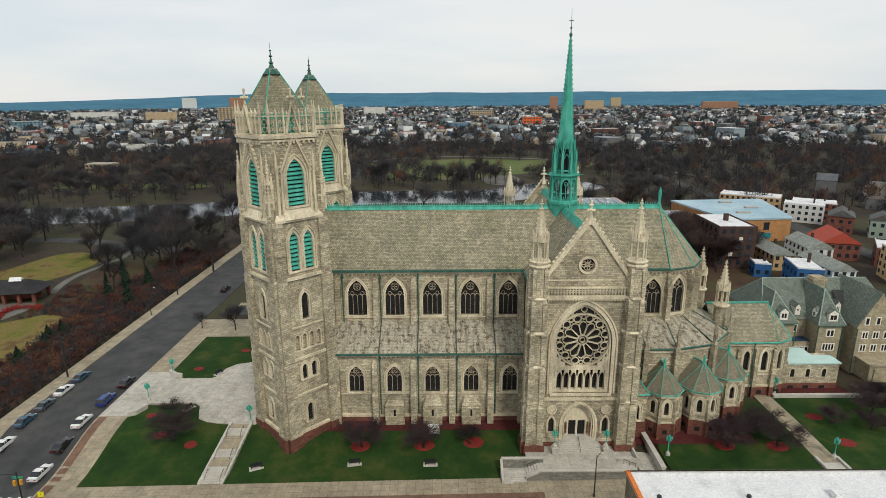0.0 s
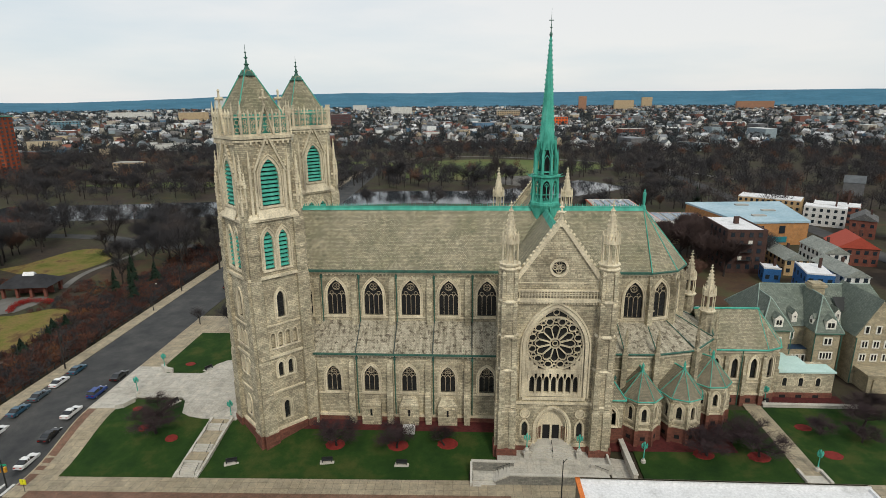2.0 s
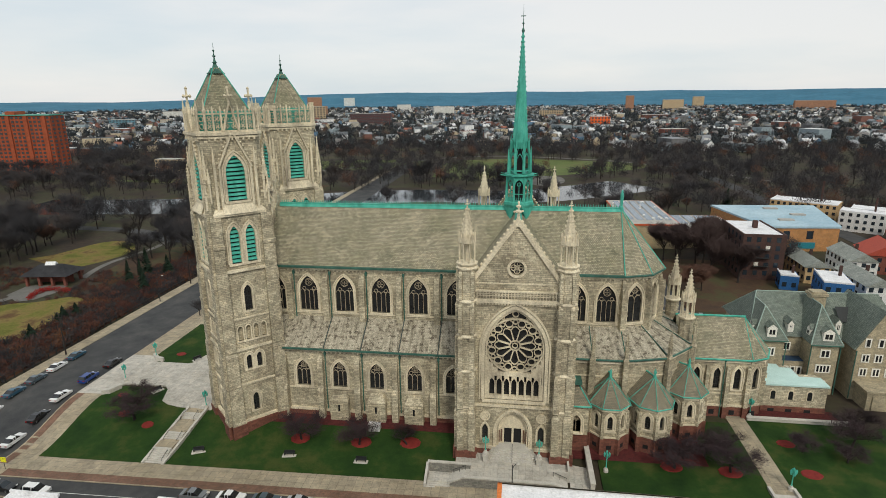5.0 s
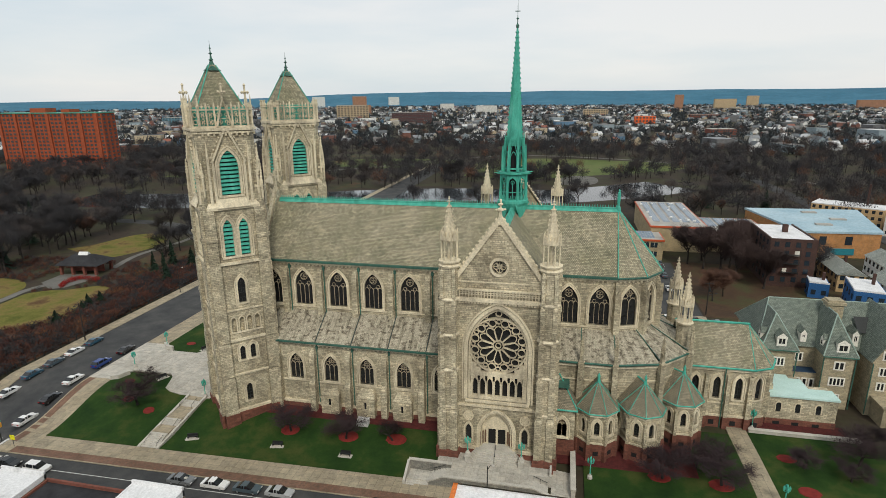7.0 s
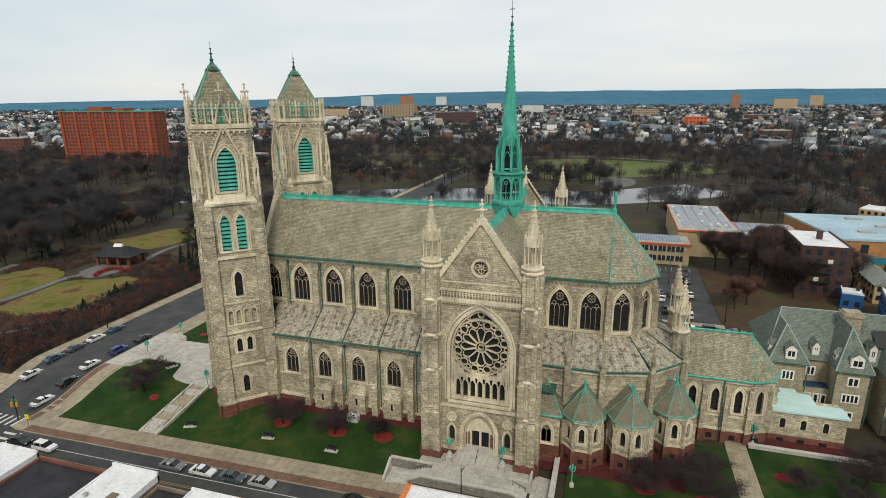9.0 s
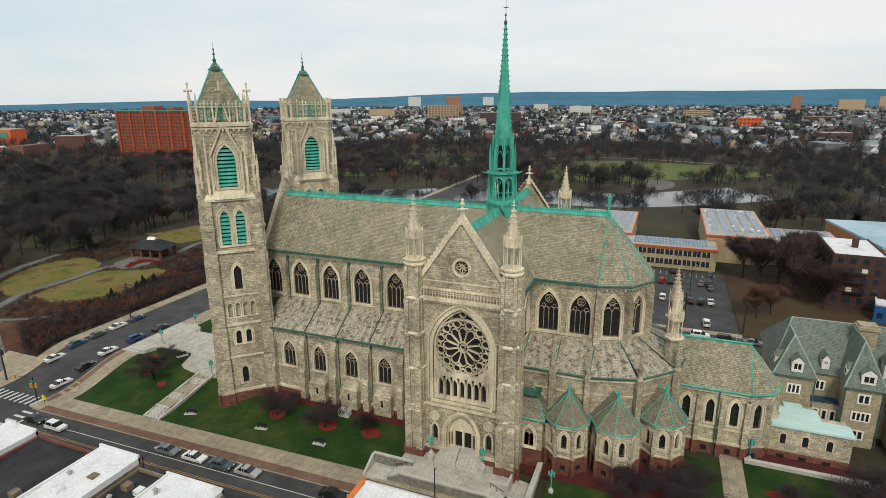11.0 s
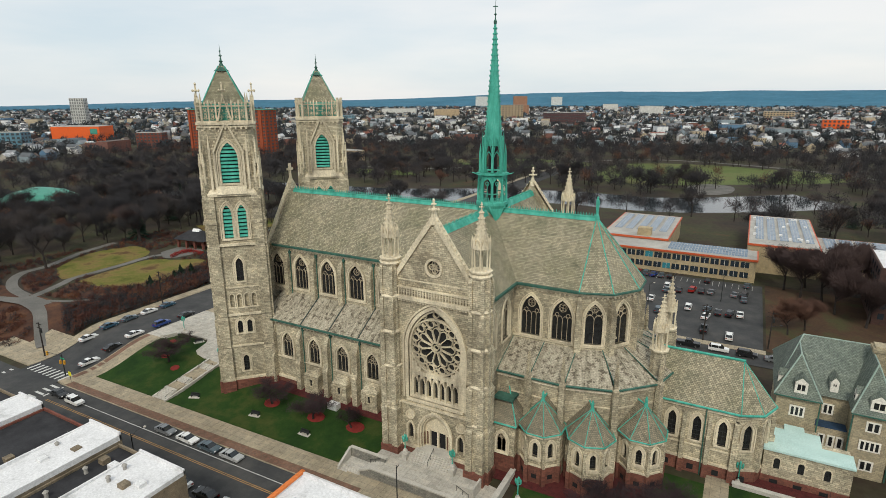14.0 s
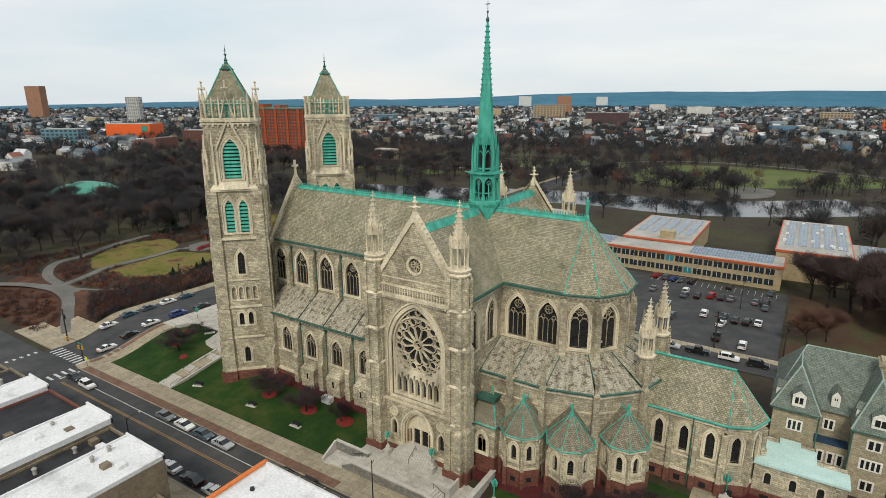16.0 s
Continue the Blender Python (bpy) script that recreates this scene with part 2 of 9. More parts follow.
# ---- mesh building ----
class B:
    """Gathers corners and faces, then becomes one mesh with coordinates in metres along each face."""

    def __init__(self):
        self.v, self.f = [], []

    def add(self, pts, faces):
        k = len(self.v)
        self.v.extend(tuple(p) for p in pts)
        self.f.extend(tuple(i + k for i in f) for f in faces)
        return self

    def box(self, x0, x1, y0, y1, z0, z1, m=None):
        p = [(x, y, z) for z in (z0, z1) for y in (y0, y1) for x in (x0, x1)]
        if m is not None:
            p = [m @ Vector(q) for q in p]
        return self.add(p, [(0, 2, 3, 1), (4, 5, 7, 6), (0, 1, 5, 4), (2, 6, 7, 3), (0, 4, 6, 2), (1, 3, 7, 5)])

    def loft(self, rings, cap0=True, cap1=True):
        """Skin over rings of the same number of corners, counter-clockwise from above, going up."""
        n, k = len(rings[0]), len(self.v)
        self.v.extend(tuple(p) for r in rings for p in r)
        for j in range(len(rings) - 1):
            for i in range(n):
                a, b = k + j * n + i, k + j * n + (i + 1) % n
                self.f.append((a, b, b + n, a + n))
        if cap0:
            self.f.append(tuple(k + i for i in reversed(range(n))))
        if cap1:
            self.f.append(tuple(k + (len(rings) - 1) * n + i for i in range(n)))
        return self

    def ngon(self, x, y, levels, n=8, turn=None):
        """A turned shape: levels of (z, radius)."""
        turn = math.pi / n if turn is None else turn
        return self.loft([[(x + max(r, 0.004) * math.cos(turn + i * math.tau / n), y + max(r, 0.004) * math.sin(turn + i * math.tau / n), z) for i in range(n)] for z, r in levels])

    def tube(self, p, q, r0, r1, n=5):
        p, q = Vector(p), Vector(q)
        d = (q - p).normalized()
        a = d.orthogonal().normalized()
        b = d.cross(a)
        ring = lambda c, r: [c + a * r * math.cos(i * math.tau / n) + b * r * math.sin(i * math.tau / n) for i in range(n)]
        return self.loft([ring(p, r0), ring(q, r1)])

    def slab(self, poly, z0, z1):
        return self.loft([[(x, y, z0) for x, y in poly], [(x, y, z1) for x, y in poly]])

    def bar(self, pts, width, y0, y1, closed=False):
        """A strip that follows points (x, z) in an upright plane, from depth y0 to y1."""
        n, k = len(pts), len(self.v)
        ways = []
        for i in range(n if closed else n - 1):
            (ax, az), (bx, bz) = pts[i], pts[(i + 1) % n]
            d = math.hypot(bx - ax, bz - az) or 1e-9
            ways.append((-(bz - az) / d, (bx - ax) / d))
        for i, (x, z) in enumerate(pts):
            p, q = (ways[i - 1], ways[i]) if closed else (ways[max(0, i - 1)], ways[min(n - 2, i)])
            mx, mz = p[0] + q[0], p[1] + q[1]
            f = min(2.0, 2 / max(0.2, mx * mx + mz * mz)) * width / 2
            for y in (y0, y1):
                self.v += [(x - mx * f, y, z - mz * f), (x + mx * f, y, z + mz * f)]
        for i in range(n if closed else n - 1):
            a, b = k + 4 * i, k + 4 * ((i + 1) % n)
            self.f += [(a, b, b + 1, a + 1), (a + 1, b + 1, b + 3, a + 3), (a + 2, b + 2, b, a)]
        if not closed:
            e = k + 4 * (n - 1)
            self.f += [(k, k + 1, k + 3, k + 2), (e, e + 2, e + 3, e + 1)]
        return self

    def panel(self, pts, y):
        """A flat face through points (x, z), facing the outside."""
        return self.add([(x, y, z) for x, z in pts], [tuple(range(len(pts)))])

    def wall(self, u0, u1, z0, z1, holes=(), depth=0.5):
        """A wall from u0 to u1 whose holes are (middle, width, sill, spring, apex), with their reveals."""
        x = u0
        for c, w, zs, zp, za in sorted(holes):
            self.face(x, c - w / 2, z0, z1)
            self.face(c - w / 2, c + w / 2, z0, zs)
            pts = arch(c, w, zp, za)
            for (ax, az), (bx, bz) in zip(pts, pts[1:]):
                self.add([(ax, 0, az), (bx, 0, bz), (bx, 0, z1), (ax, 0, z1)], [(0, 1, 2, 3)])
            edge = [(c - w / 2, zs)] + pts + [(c + w / 2, zs)]
            for (ax, az), (bx, bz) in zip(edge, edge[1:] + edge[:1]):
                self.add([(ax, 0, az), (bx, 0, bz), (bx, depth, bz), (ax, depth, az)], [(3, 2, 1, 0)])
            x = c + w / 2
        self.face(x, u1, z0, z1)
        e = depth
        self.add([(u0, 0, z0), (u1, 0, z0), (u1, e, z0), (u0, e, z0), (u0, 0, z1), (u1, 0, z1), (u1, e, z1), (u0, e, z1)], [(4, 5, 6, 7), (3, 2, 1, 0), (0, 4, 7, 3), (1, 2, 6, 5)])
        return self

    def face(self, u0, u1, z0, z1, y=0.0):
        if u1 - u0 > 1e-4 and z1 - z0 > 1e-4:
            self.add([(u0, y, z0), (u1, y, z0), (u1, y, z1), (u0, y, z1)], [(0, 1, 2, 3)])
        return self

    def weld(self):
        """Join corners that lie on one place."""
        seen, where = {}, []
        for p in self.v:
            where.append(seen.setdefault(tuple(round(c, 4) for c in p), len(seen)))
        self.v, self.f = list(seen), [tuple(dict.fromkeys(where[i] for i in f)) for f in self.f]
        self.f = [f for f in self.f if len(f) > 2]
        return self

    def mesh(self, name, mat):
        me = bpy.data.meshes.new(name)
        me.from_pydata(self.v, [], self.f)
        me.materials.append(mat)
        uv = me.uv_layers.new(name="metres")
        nl = len(me.loops)
        co, vi = np.empty(len(me.vertices) * 3), np.empty(nl, dtype=np.int64)
        me.vertices.foreach_get("co", co)
        me.loops.foreach_get("vertex_index", vi)
        no, tot = np.empty(len(me.polygons) * 3), np.empty(len(me.polygons), dtype=np.int64)
        me.polygons.foreach_get("normal", no)
        me.polygons.foreach_get("loop_total", tot)
        co, no = co.reshape(-1, 3)[vi], np.repeat(no.reshape(-1, 3), tot, axis=0)
        flat = np.abs(no[:, 2]) > 0.97
        u = np.stack([-no[:, 1], no[:, 0], np.zeros(nl)], 1)
        u[flat] = (1, 0, 0)
        u /= np.linalg.norm(u, axis=1, keepdims=True) + 1e-9
        v = np.cross(no, u)
        v[flat] = (0, 1, 0)
        uv.data.foreach_set("uv", np.stack([(co * u).sum(1), (co * v).sum(1)], 1).ravel())
        return me


def arch(c, w, zp, za, n=7):
    """The points of a pointed arch from its left spring over the apex to its right spring."""
    a, h = w / 2, za - zp
    r = (a * a + h * h) / (2 * a)
    top = math.atan2(h, r - a)
    left = [(c + (r - a) - r * math.cos(top * i / n), zp + r * math.sin(top * i / n)) for i in range(n + 1)]
    return left + [(2 * c - x, z) for x, z in reversed(left[:-1])]


def ring_pts(cx, cz, r, n=16, turn=0.0):
    return [(cx + r * math.cos(turn + i * math.tau / n), cz + r * math.sin(turn + i * math.tau / n)) for i in range(n)]


def thing(name, x, y, z, label, category, group="", kind=""):
    e = new(name)
    e.matrix_world = pose(x, y, z)
    e.empty_display_size = 0.5
    return tagged(e, label, category, group, kind)


def part(name, b, mat, parent, label="", m=None):
    """One mesh under a thing or a part. m: its pose in the world; without it the corners are world coordinates."""
    me = b if isinstance(b, bpy.types.Mesh) else b.mesh(name, M[mat])
    ob = new(name, me)
    ob.parent = parent
    ob.matrix_parent_inverse = world_of(parent).inverted()
    ob.matrix_basis = m if m is not None else Matrix.Identity(4)
    return tagged(ob, label)


def courses(boxes, parent, m, name="string_course", mat="trim"):
    """Level bands of stone, each a part of its own."""
    for q in boxes:
        part(name, B().box(*q), mat, parent, "", m)


def world_of(ob):
    """The pose in the world, worked out without waiting for an update."""
    return ob.matrix_basis.copy() if ob.parent is None else world_of(ob.parent) @ ob.matrix_parent_inverse @ ob.matrix_basis


def solo(name, b, mat, label, category, group="", kind="", m=None):
    me = b if isinstance(b, bpy.types.Mesh) else b.mesh(name, M[mat])
    ob = new(name, me)
    if m is not None:
        ob.matrix_basis = m
    return tagged(ob, label, category, group, kind)


def smooth(a, b, x):
    f = min(1.0, max(0.0, (x - a) / (b - a)))
    return f * f * (3 - 2 * f)


def level(x, y):
    """The height of the ground."""
    street = max(-3.6, min(-0.3, -3.2 + 0.02 * (x + 97)))
    return street * (1 - smooth(-30, -13, y))


# ---- the ground ----
def strip_sheet(xs, ys, lift, skirt=0.0):
    """A sheet over a grid that follows the ground, with upright sides if it is proud."""
    b = B()
    nx, ny = len(xs), len(ys)
    b.add([(x, y, level(x, y) + lift) for y in ys for x in xs], [(j * nx + i, j * nx + i + 1, (j + 1) * nx + i + 1, (j + 1) * nx + i) for j in range(ny - 1) for i in range(nx - 1)])
    if skirt:
        rim = [(x, ys[0]) for x in xs] + [(xs[-1], y) for y in ys[1:]] + [(x, ys[-1]) for x in reversed(xs[:-1])] + [(xs[0], y) for y in reversed(ys[1:-1])]
        for (ax, ay), (bx, by) in zip(rim, rim[1:] + rim[:1]):
            za, zb = level(ax, ay) + lift, level(bx, by) + lift
            b.add([(ax, ay, za), (ax, ay, za - skirt), (bx, by, zb - skirt), (bx, by, zb)], [(0, 1, 2, 3)])
    return b


def span(a, b, step):
    n = max(1, math.ceil(abs(b - a) / step))
    return [a + (b - a) * i / n for i in range(n + 1)]


def rect(name, x0, x1, y0, y1, lift, mat, label, category, skirt=0.3, step=2.0):
    return solo(name, strip_sheet(span(x0, x1, 8.0), span(y0, y1, step), lift, skirt), mat, label, category, kind="structure")


gx = [-4800, -3000, -1800, -1100, -700, -450, -300, -220] + span(-160, 160, 8) + [220, 300, 450, 700, 1100, 1800, 3000, 4800]
gy = [-1500, -600, -300, -160, -100] + span(-60, 0, 2) + [20, 50, 100, 160, 240, 400, 700, 1200, 2000, 3200, 4800]
solo("ground", strip_sheet(gx, gy, -0.27), "dirt", "brown winter ground with leaf litter and thin grass", "ground", kind="structure")
rect("road_south", -400, 420, -49.0, -36.4, -0.13, "asphalt", "worn grey asphalt avenue with yellow centre line", "road", 0.2)
for i, (a, b) in enumerate(((-300, -49.0), (-36.4, -4), (-4, 420))):
    rect("road_west_%d" % (i + 1), -112.6, -96.6, a, b, -0.128, "asphalt", "grey asphalt side street beside the park", "road", 0.2)
rect("pavement_south", -95.0, 160, -36.4, -30.4, 0.0, "concrete", "pale concrete pavement along the avenue", "pavement")
rect("paver_strip", -93.0, -8.0, -36.2, -34.3, 0.006, "paver", "red brick paver strip beside the kerb", "pavement", 0.0)
rect("pavement_west", -96.6, -90.4, -36.0, 29.0, 0.002, "concrete", "pale concrete pavement along the side street", "pavement")
rect("paver_strip_west", -96.3, -94.6, -33.0, -12.5, 0.008, "paver", "red brick paver strip beside the side street", "pavement", 0.0)
rect("pavement_park", -116.4, -112.6, -30.0, 420, 0.0, "concrete", "narrow concrete pavement along the park", "pavement")
rect("pavement_shops", -95.0, 160, -52.4, -49.0, 0.0, "concrete", "concrete pavement in front of the shops", "pavement")
rect("pavement_corner", -136.0, -112.6, -34.5, -27.0, 0.003, "concrete", "pale paved corner at the park entrance", "pavement")
rect("lawn_west", -90.4, -66.0, -30.4, -8.5, 0.03, "grass", "dark green sloping lawn before the church", "lawn")
rect("lawn_south", -66.2, -15.2, -30.4, -10.0, 0.03, "grass", "dark green sloping lawn beside the church", "lawn")
rect("lawn_northwest", -90.4, -62.0, 4.0, 27.5, 0.03, "grass", "flat green lawn beside the forecourt", "lawn")
rect("lawn_east", 15.4, 42.6, -30.4, -8.0, 0.03, "grass", "dark green lawn under bare trees by the apse", "lawn")
rect("lawn_rectory", 46.2, 78.0, -30.4, -6.6, 0.03, "grass", "green lawn in front of the rectory", "lawn")
rect("garden_walk", 42.6, 46.2, -28.6, -4.0, 0.035, "concrete", "straight paved garden walk", "path")
rect("forecourt_north", -96.6, -40.0, 27.5, 40.0, 0.01, "concrete", "paved drive north of the lawn", "pavement")

fc = B()
fc.slab([(-96.6, -12.4), (-89.4, -12.2), (-88.6, -7.4), (-78.6, -7.2), (-77.2, -8.6), (-76.2, -11.2), (-75.4, -13.4), (-73.4, -14.6), (-70.6, -15.2), (-63.0, -15.6), (-60, -8), (-60, 10), (-72.4, 12.0), (-76.0, 10.8), (-78.0, 8.4), (-78.6, 4.6), (-79.6, 3.8), (-88.0, 3.8), (-91.0, 6.8), (-96.6, 6.8)], -1.0, 0.06)
solo("forecourt", fc, "plaza", "pale paved forecourt with a rounded edge", "pavement", kind="structure")

# mulch along the foot of the church
for a, b, c, d in ((-49, -9.4, -17.6, -14.4), (8.6, 34.5, -22.3, -8.5), (46.5, 64.5, -5.0, -1.5)):
    rect("mulch_strip", a, b, c, d, 0.05, "mulch", "dark red mulch along the foot of the walls", "mulch bed", 0.1)


# ---- church windows ----
def tracery_window(w, sill, spring, apex, lights, name):
    """Surround, pane and tracery of a pointed window, about its sill's middle, outside towards -y."""
    zs, zp, za = 0.0, spring - sill, apex - sill
    edge = lambda g: [(-w / 2 - g, zs)] + arch(0, w + 2 * g, zp, za + g * 1.25) + [(w / 2 + g, zs)]
    sur = B()
    sur.bar(edge(0.16), 0.34, -0.12, 0.3)
    sur.bar(edge(0.5), 0.2, -0.2, 0.02)
    sur.box(-w / 2 - 0.5, w / 2 + 0.5, -0.22, 0.35, -0.3, 0.0)
    pane = B().panel([(w / 2, zs)] + list(reversed(arch(0, w, zp, za))) + [(-w / 2, zs)], 0.42)
    pane.f = [tuple(reversed(f)) for f in pane.f]
    tr = B()
    if lights > 1:
        step = w / lights
        head = zp - 0.1 * w
        for i in range(1, lights):
            tr.bar([(-w / 2 + i * step, 0), (-w / 2 + i * step, head + 0.25 * step)], 0.085, 0.24, 0.4)
        for i in range(lights):
            tr.bar(arch(-w / 2 + (i + 0.5) * step, step, head, head + step * 0.75, 4), 0.075, 0.24, 0.4)
        r = w * 0.2
        tr.bar(ring_pts(0, za - r * 1.9, r, 14), 0.07, 0.26, 0.4, True)
        for k in range(4):
            a = k * math.tau / 4 + 0.785
            tr.bar(ring_pts(r * 0.5 * math.cos(a), za - r * 1.9 + r * 0.5 * math.sin(a), r * 0.36, 8), 0.05, 0.3, 0.4, True)
        for s in (-1, 1):
            tr.bar(ring_pts(s * w * 0.27, head + step * 0.95, step * 0.36, 10), 0.06, 0.24, 0.4, True)
    else:
        tr.bar([(0, 0), (0, za - 0.1)], 0.035, 0.38, 0.42)
        for k in range(1, 4):
            tr.bar([(-w / 2, k * zp / 4), (w / 2, k * zp / 4)], 0.03, 0.38, 0.42)
    return (sur.mesh(name, M["trim"]), pane.mesh("pane", M["glass"]), tr.mesh("tracery", M["tracery" if lights > 1 else "iron"]))


def louvre_window(w, sill, spring, apex, slats):
    zp, za = spring - sill, apex - sill
    edge = lambda g: [(-w / 2 - g, 0)] + arch(0, w + 2 * g, zp, za + g * 1.25) + [(w / 2 + g, 0)]
    sur = B()
    sur.bar(edge(0.2), 0.42, -0.1, 0.5)
    sur.bar(edge(0.62), 0.22, -0.22, 0.02)
    sur.box(-w / 2 - 0.6, w / 2 + 0.6, -0.25, 0.5, -0.4, 0.0)
    # Flat near-black sheet behind the slats paints the shade inside the belfry.
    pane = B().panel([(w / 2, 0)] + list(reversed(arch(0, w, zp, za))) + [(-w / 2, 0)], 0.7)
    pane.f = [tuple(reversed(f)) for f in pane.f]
    r = ((w / 2) ** 2 + (za - zp) ** 2) / w
    out = []
    for i in range(slats):
        z = za * (i + 0.3) / slats
        half = w / 2 if z < zp else max(0.05, math.sqrt(max(0, r * r - (z - zp) ** 2)) - (r - w / 2))
        s, h = B(), za / slats
        s.add([(x, y, zz) for x in (-half, half) for y, zz in ((0.12, z - 0.06), (0.12, z + 0.1), (0.5, z + h * 0.58), (0.5, z + h * 0.4))], [(0, 1, 2, 3), (7, 6, 5, 4), (0, 4, 5, 1), (1, 5, 6, 2), (3, 2, 6, 7), (0, 3, 7, 4)])
        out.append(s.mesh("louvre", M["copper"]))
    return (sur.mesh("belfry_window", M["trim"]), pane.mesh("shade_backing", M["dark"]), out)


def put_window(kit, parent, m, label=""):
    sur, pane, rest = kit
    w = part(sur.name.split(".")[0], sur, None, parent, label, m)
    part("pane" if not isinstance(rest, list) else "shade_backing", pane, None, w, "", m)
    for r in (rest if isinstance(rest, list) else [rest]):
        part(r.name.split(".")[0], r, None, w, "", m)
    return w


# ---- pinnacles and crockets ----
def finial(b, x, y, z, s):
    """A carved cross of leaves on a stalk, s high."""
    b.ngon(x, y, [(z, s * 0.12), (z + s * 0.3, s * 0.06), (z + s * 0.34, s * 0.2), (z + s * 0.42, s * 0.2), (z + s * 0.46, s * 0.06), (z + s * 0.6, s * 0.05), (z + s * 0.64, s * 0.15), (z + s * 0.71, s * 0.15), (z + s * 0.75, s * 0.05), (z + s * 0.9, s * 0.08), (z + s, s * 0.01)], 6)
    for k in range(4):
        a = k * math.tau / 4 + 0.4
        b.ngon(x + s * 0.25 * math.cos(a), y + s * 0.25 * math.sin(a), [(z + s * 0.32, 0.0), (z + s * 0.38, s * 0.09), (z + s * 0.46, 0.0)], 5)


def crockets(b, p, q, n, s):
    p, q = Vector(p), Vector(q)
    for i in range(n):
        c = p.lerp(q, (i + 0.5) / n)
        b.ngon(c.x, c.y, [(c.z - s * 0.5, s * 0.15), (c.z, s * 0.5), (c.z + s * 0.5, s * 0.1)], 5)


def spirelet(b, x, y, z0, z1, r, n=8):
    """A stone spire with knobs up its edges and a finial."""
    top = z1 - (z1 - z0) * 0.2
    b.ngon(x, y, [(z0, r), (top, r * 0.14)], n)
    for k in range(n):
        a = math.pi / n + k * math.tau / n
        for i in range(6):
            f = (i + 0.4) / 6
            rr = r * (1 - f) + r * 0.14 * f + 0.07
            b.ngon(x + rr * math.cos(a), y + rr * math.sin(a), [(z0 + (top - z0) * f - 0.12, 0.02), (z0 + (top - z0) * f + 0.06, 0.17), (z0 + (top - z0) * f + 0.24, 0.02)], 4)
    finial(b, x, y, top - 0.1, z1 - top + 0.1)


def lantern_turret(b, x, y, z0, z1, z2, r):
    """An open ring of shafts with gablets from z0 to z1, and a spire to z2."""
    b.ngon(x, y, [(z0 - 0.7, r * 0.98), (z0 - 0.35, r * 1.2), (z0 - 0.1, r * 1.25), (z0, r * 1.0)], 8)
    b.ngon(x, y, [(z0, r * 0.2), (z1, r * 0.2)], 8)
    for k in range(8):
        a = math.pi / 8 + k * math.tau / 8
        cx, cy = x + r * 0.88 * math.cos(a), y + r * 0.88 * math.sin(a)
        b.ngon(cx, cy, [(z0, 0.17), (z0 + 0.25, 0.11), (z1 - 0.5, 0.11), (z1 - 0.3, 0.2)], 5)
        b.ngon(cx, cy, [(z1 - 0.3, 0.2), (z1 + 0.9, 0.16), (z1 + 1.6, 0.02)], 4)
        a += math.pi / 8
        cx, cy = x + r * 0.86 * math.cos(a), y + r * 0.86 * math.sin(a)
        m = pose(cx, cy, z1, 0, 0, math.degrees(a) + 90)
        g = B()
        g.add([(-r * 0.36, -0.1, -0.4), (r * 0.36, -0.1, -0.4), (0, -0.1, 1.1), (-r * 0.36, 0.2, -0.4), (r * 0.36, 0.2, -0.4), (0, 0.2, 1.1)], [(0, 1, 2), (5, 4, 3), (0, 2, 5, 3), (1, 4, 5, 2), (0, 3, 4, 1)])
        b.add([m @ Vector(p) for p in g.v], g.f)
    b.ngon(x, y, [(z1 - 0.4, r * 0.95), (z1, r * 0.9), (z1 + 0.6, r * 0.75)], 8)
    spirelet(b, x, y, z1 + 0.5, z2, r * 0.72)


# ---- the church ----
church = thing("cathedral", 0, 0, -0.5, "large grey limestone gothic church with verdigris spire and twin towers", "church")
S = pose(0, -8.4, 0)
RIDGE, EAVE, AISLE = 41.4, 30.2, 15.0
BAYS = [-42.4, -34.8, -27.2, -19.5, -11.8]
BUTT = [-46.2, -38.6, -31.0, -23.35, -15.65]


def side(y, x=0.0):
    """The frames of a wall on the south side at that distance from the axis, and of its twin on the north."""
    return pose(x, -y, 0), pose(x, y, 0, 0, 0, 180)


CLER = (3.8, 20.6, 24.7, 28.0)
AISW = (2.9, 6.5, 9.6, 12.0)
cler_kit = tracery_window(*CLER, 4, "clerestory_window")
ais_kit = tracery_window(*AISW, 3, "aisle_window")
slim_kit = tracery_window(2.9, 20.6, 25.2, 28.0, 2, "apse_window")

for s, m in zip((1, -1), side(8.4)):
    u = lambda x: x * s
    lo, hi = sorted((u(-51.5), u(-8.4)))
    bays = [-49.3] + BAYS
    w = B().wall(lo, hi, 19.0, EAVE - 0.2, [(u(x), CLER[0], *CLER[1:]) for x in bays], 0.6)
    part("clerestory_wall", w, "stone", church, "", m)
    for x in bays:
        put_window(cler_kit, church, m @ pose(u(x), 0, CLER[1]), "pointed window with dark glass and stone tracery")
    lo, hi = sorted((u(8.4), u(20.2)))
    w = B().wall(lo, hi, 12.0, EAVE - 0.2, [(u(x), 3.6, *CLER[1:]) for x in (11.6, 17.3)], 0.6)
    part("choir_wall", w, "stone", church, "", m)
    for x in (11.6, 17.3):
        put_window(cler_kit, church, m @ pose(u(x), 0, CLER[1]) @ Matrix.Diagonal((3.6 / 3.8, 1, 1, 1)), "pointed window with dark glass and stone tracery")
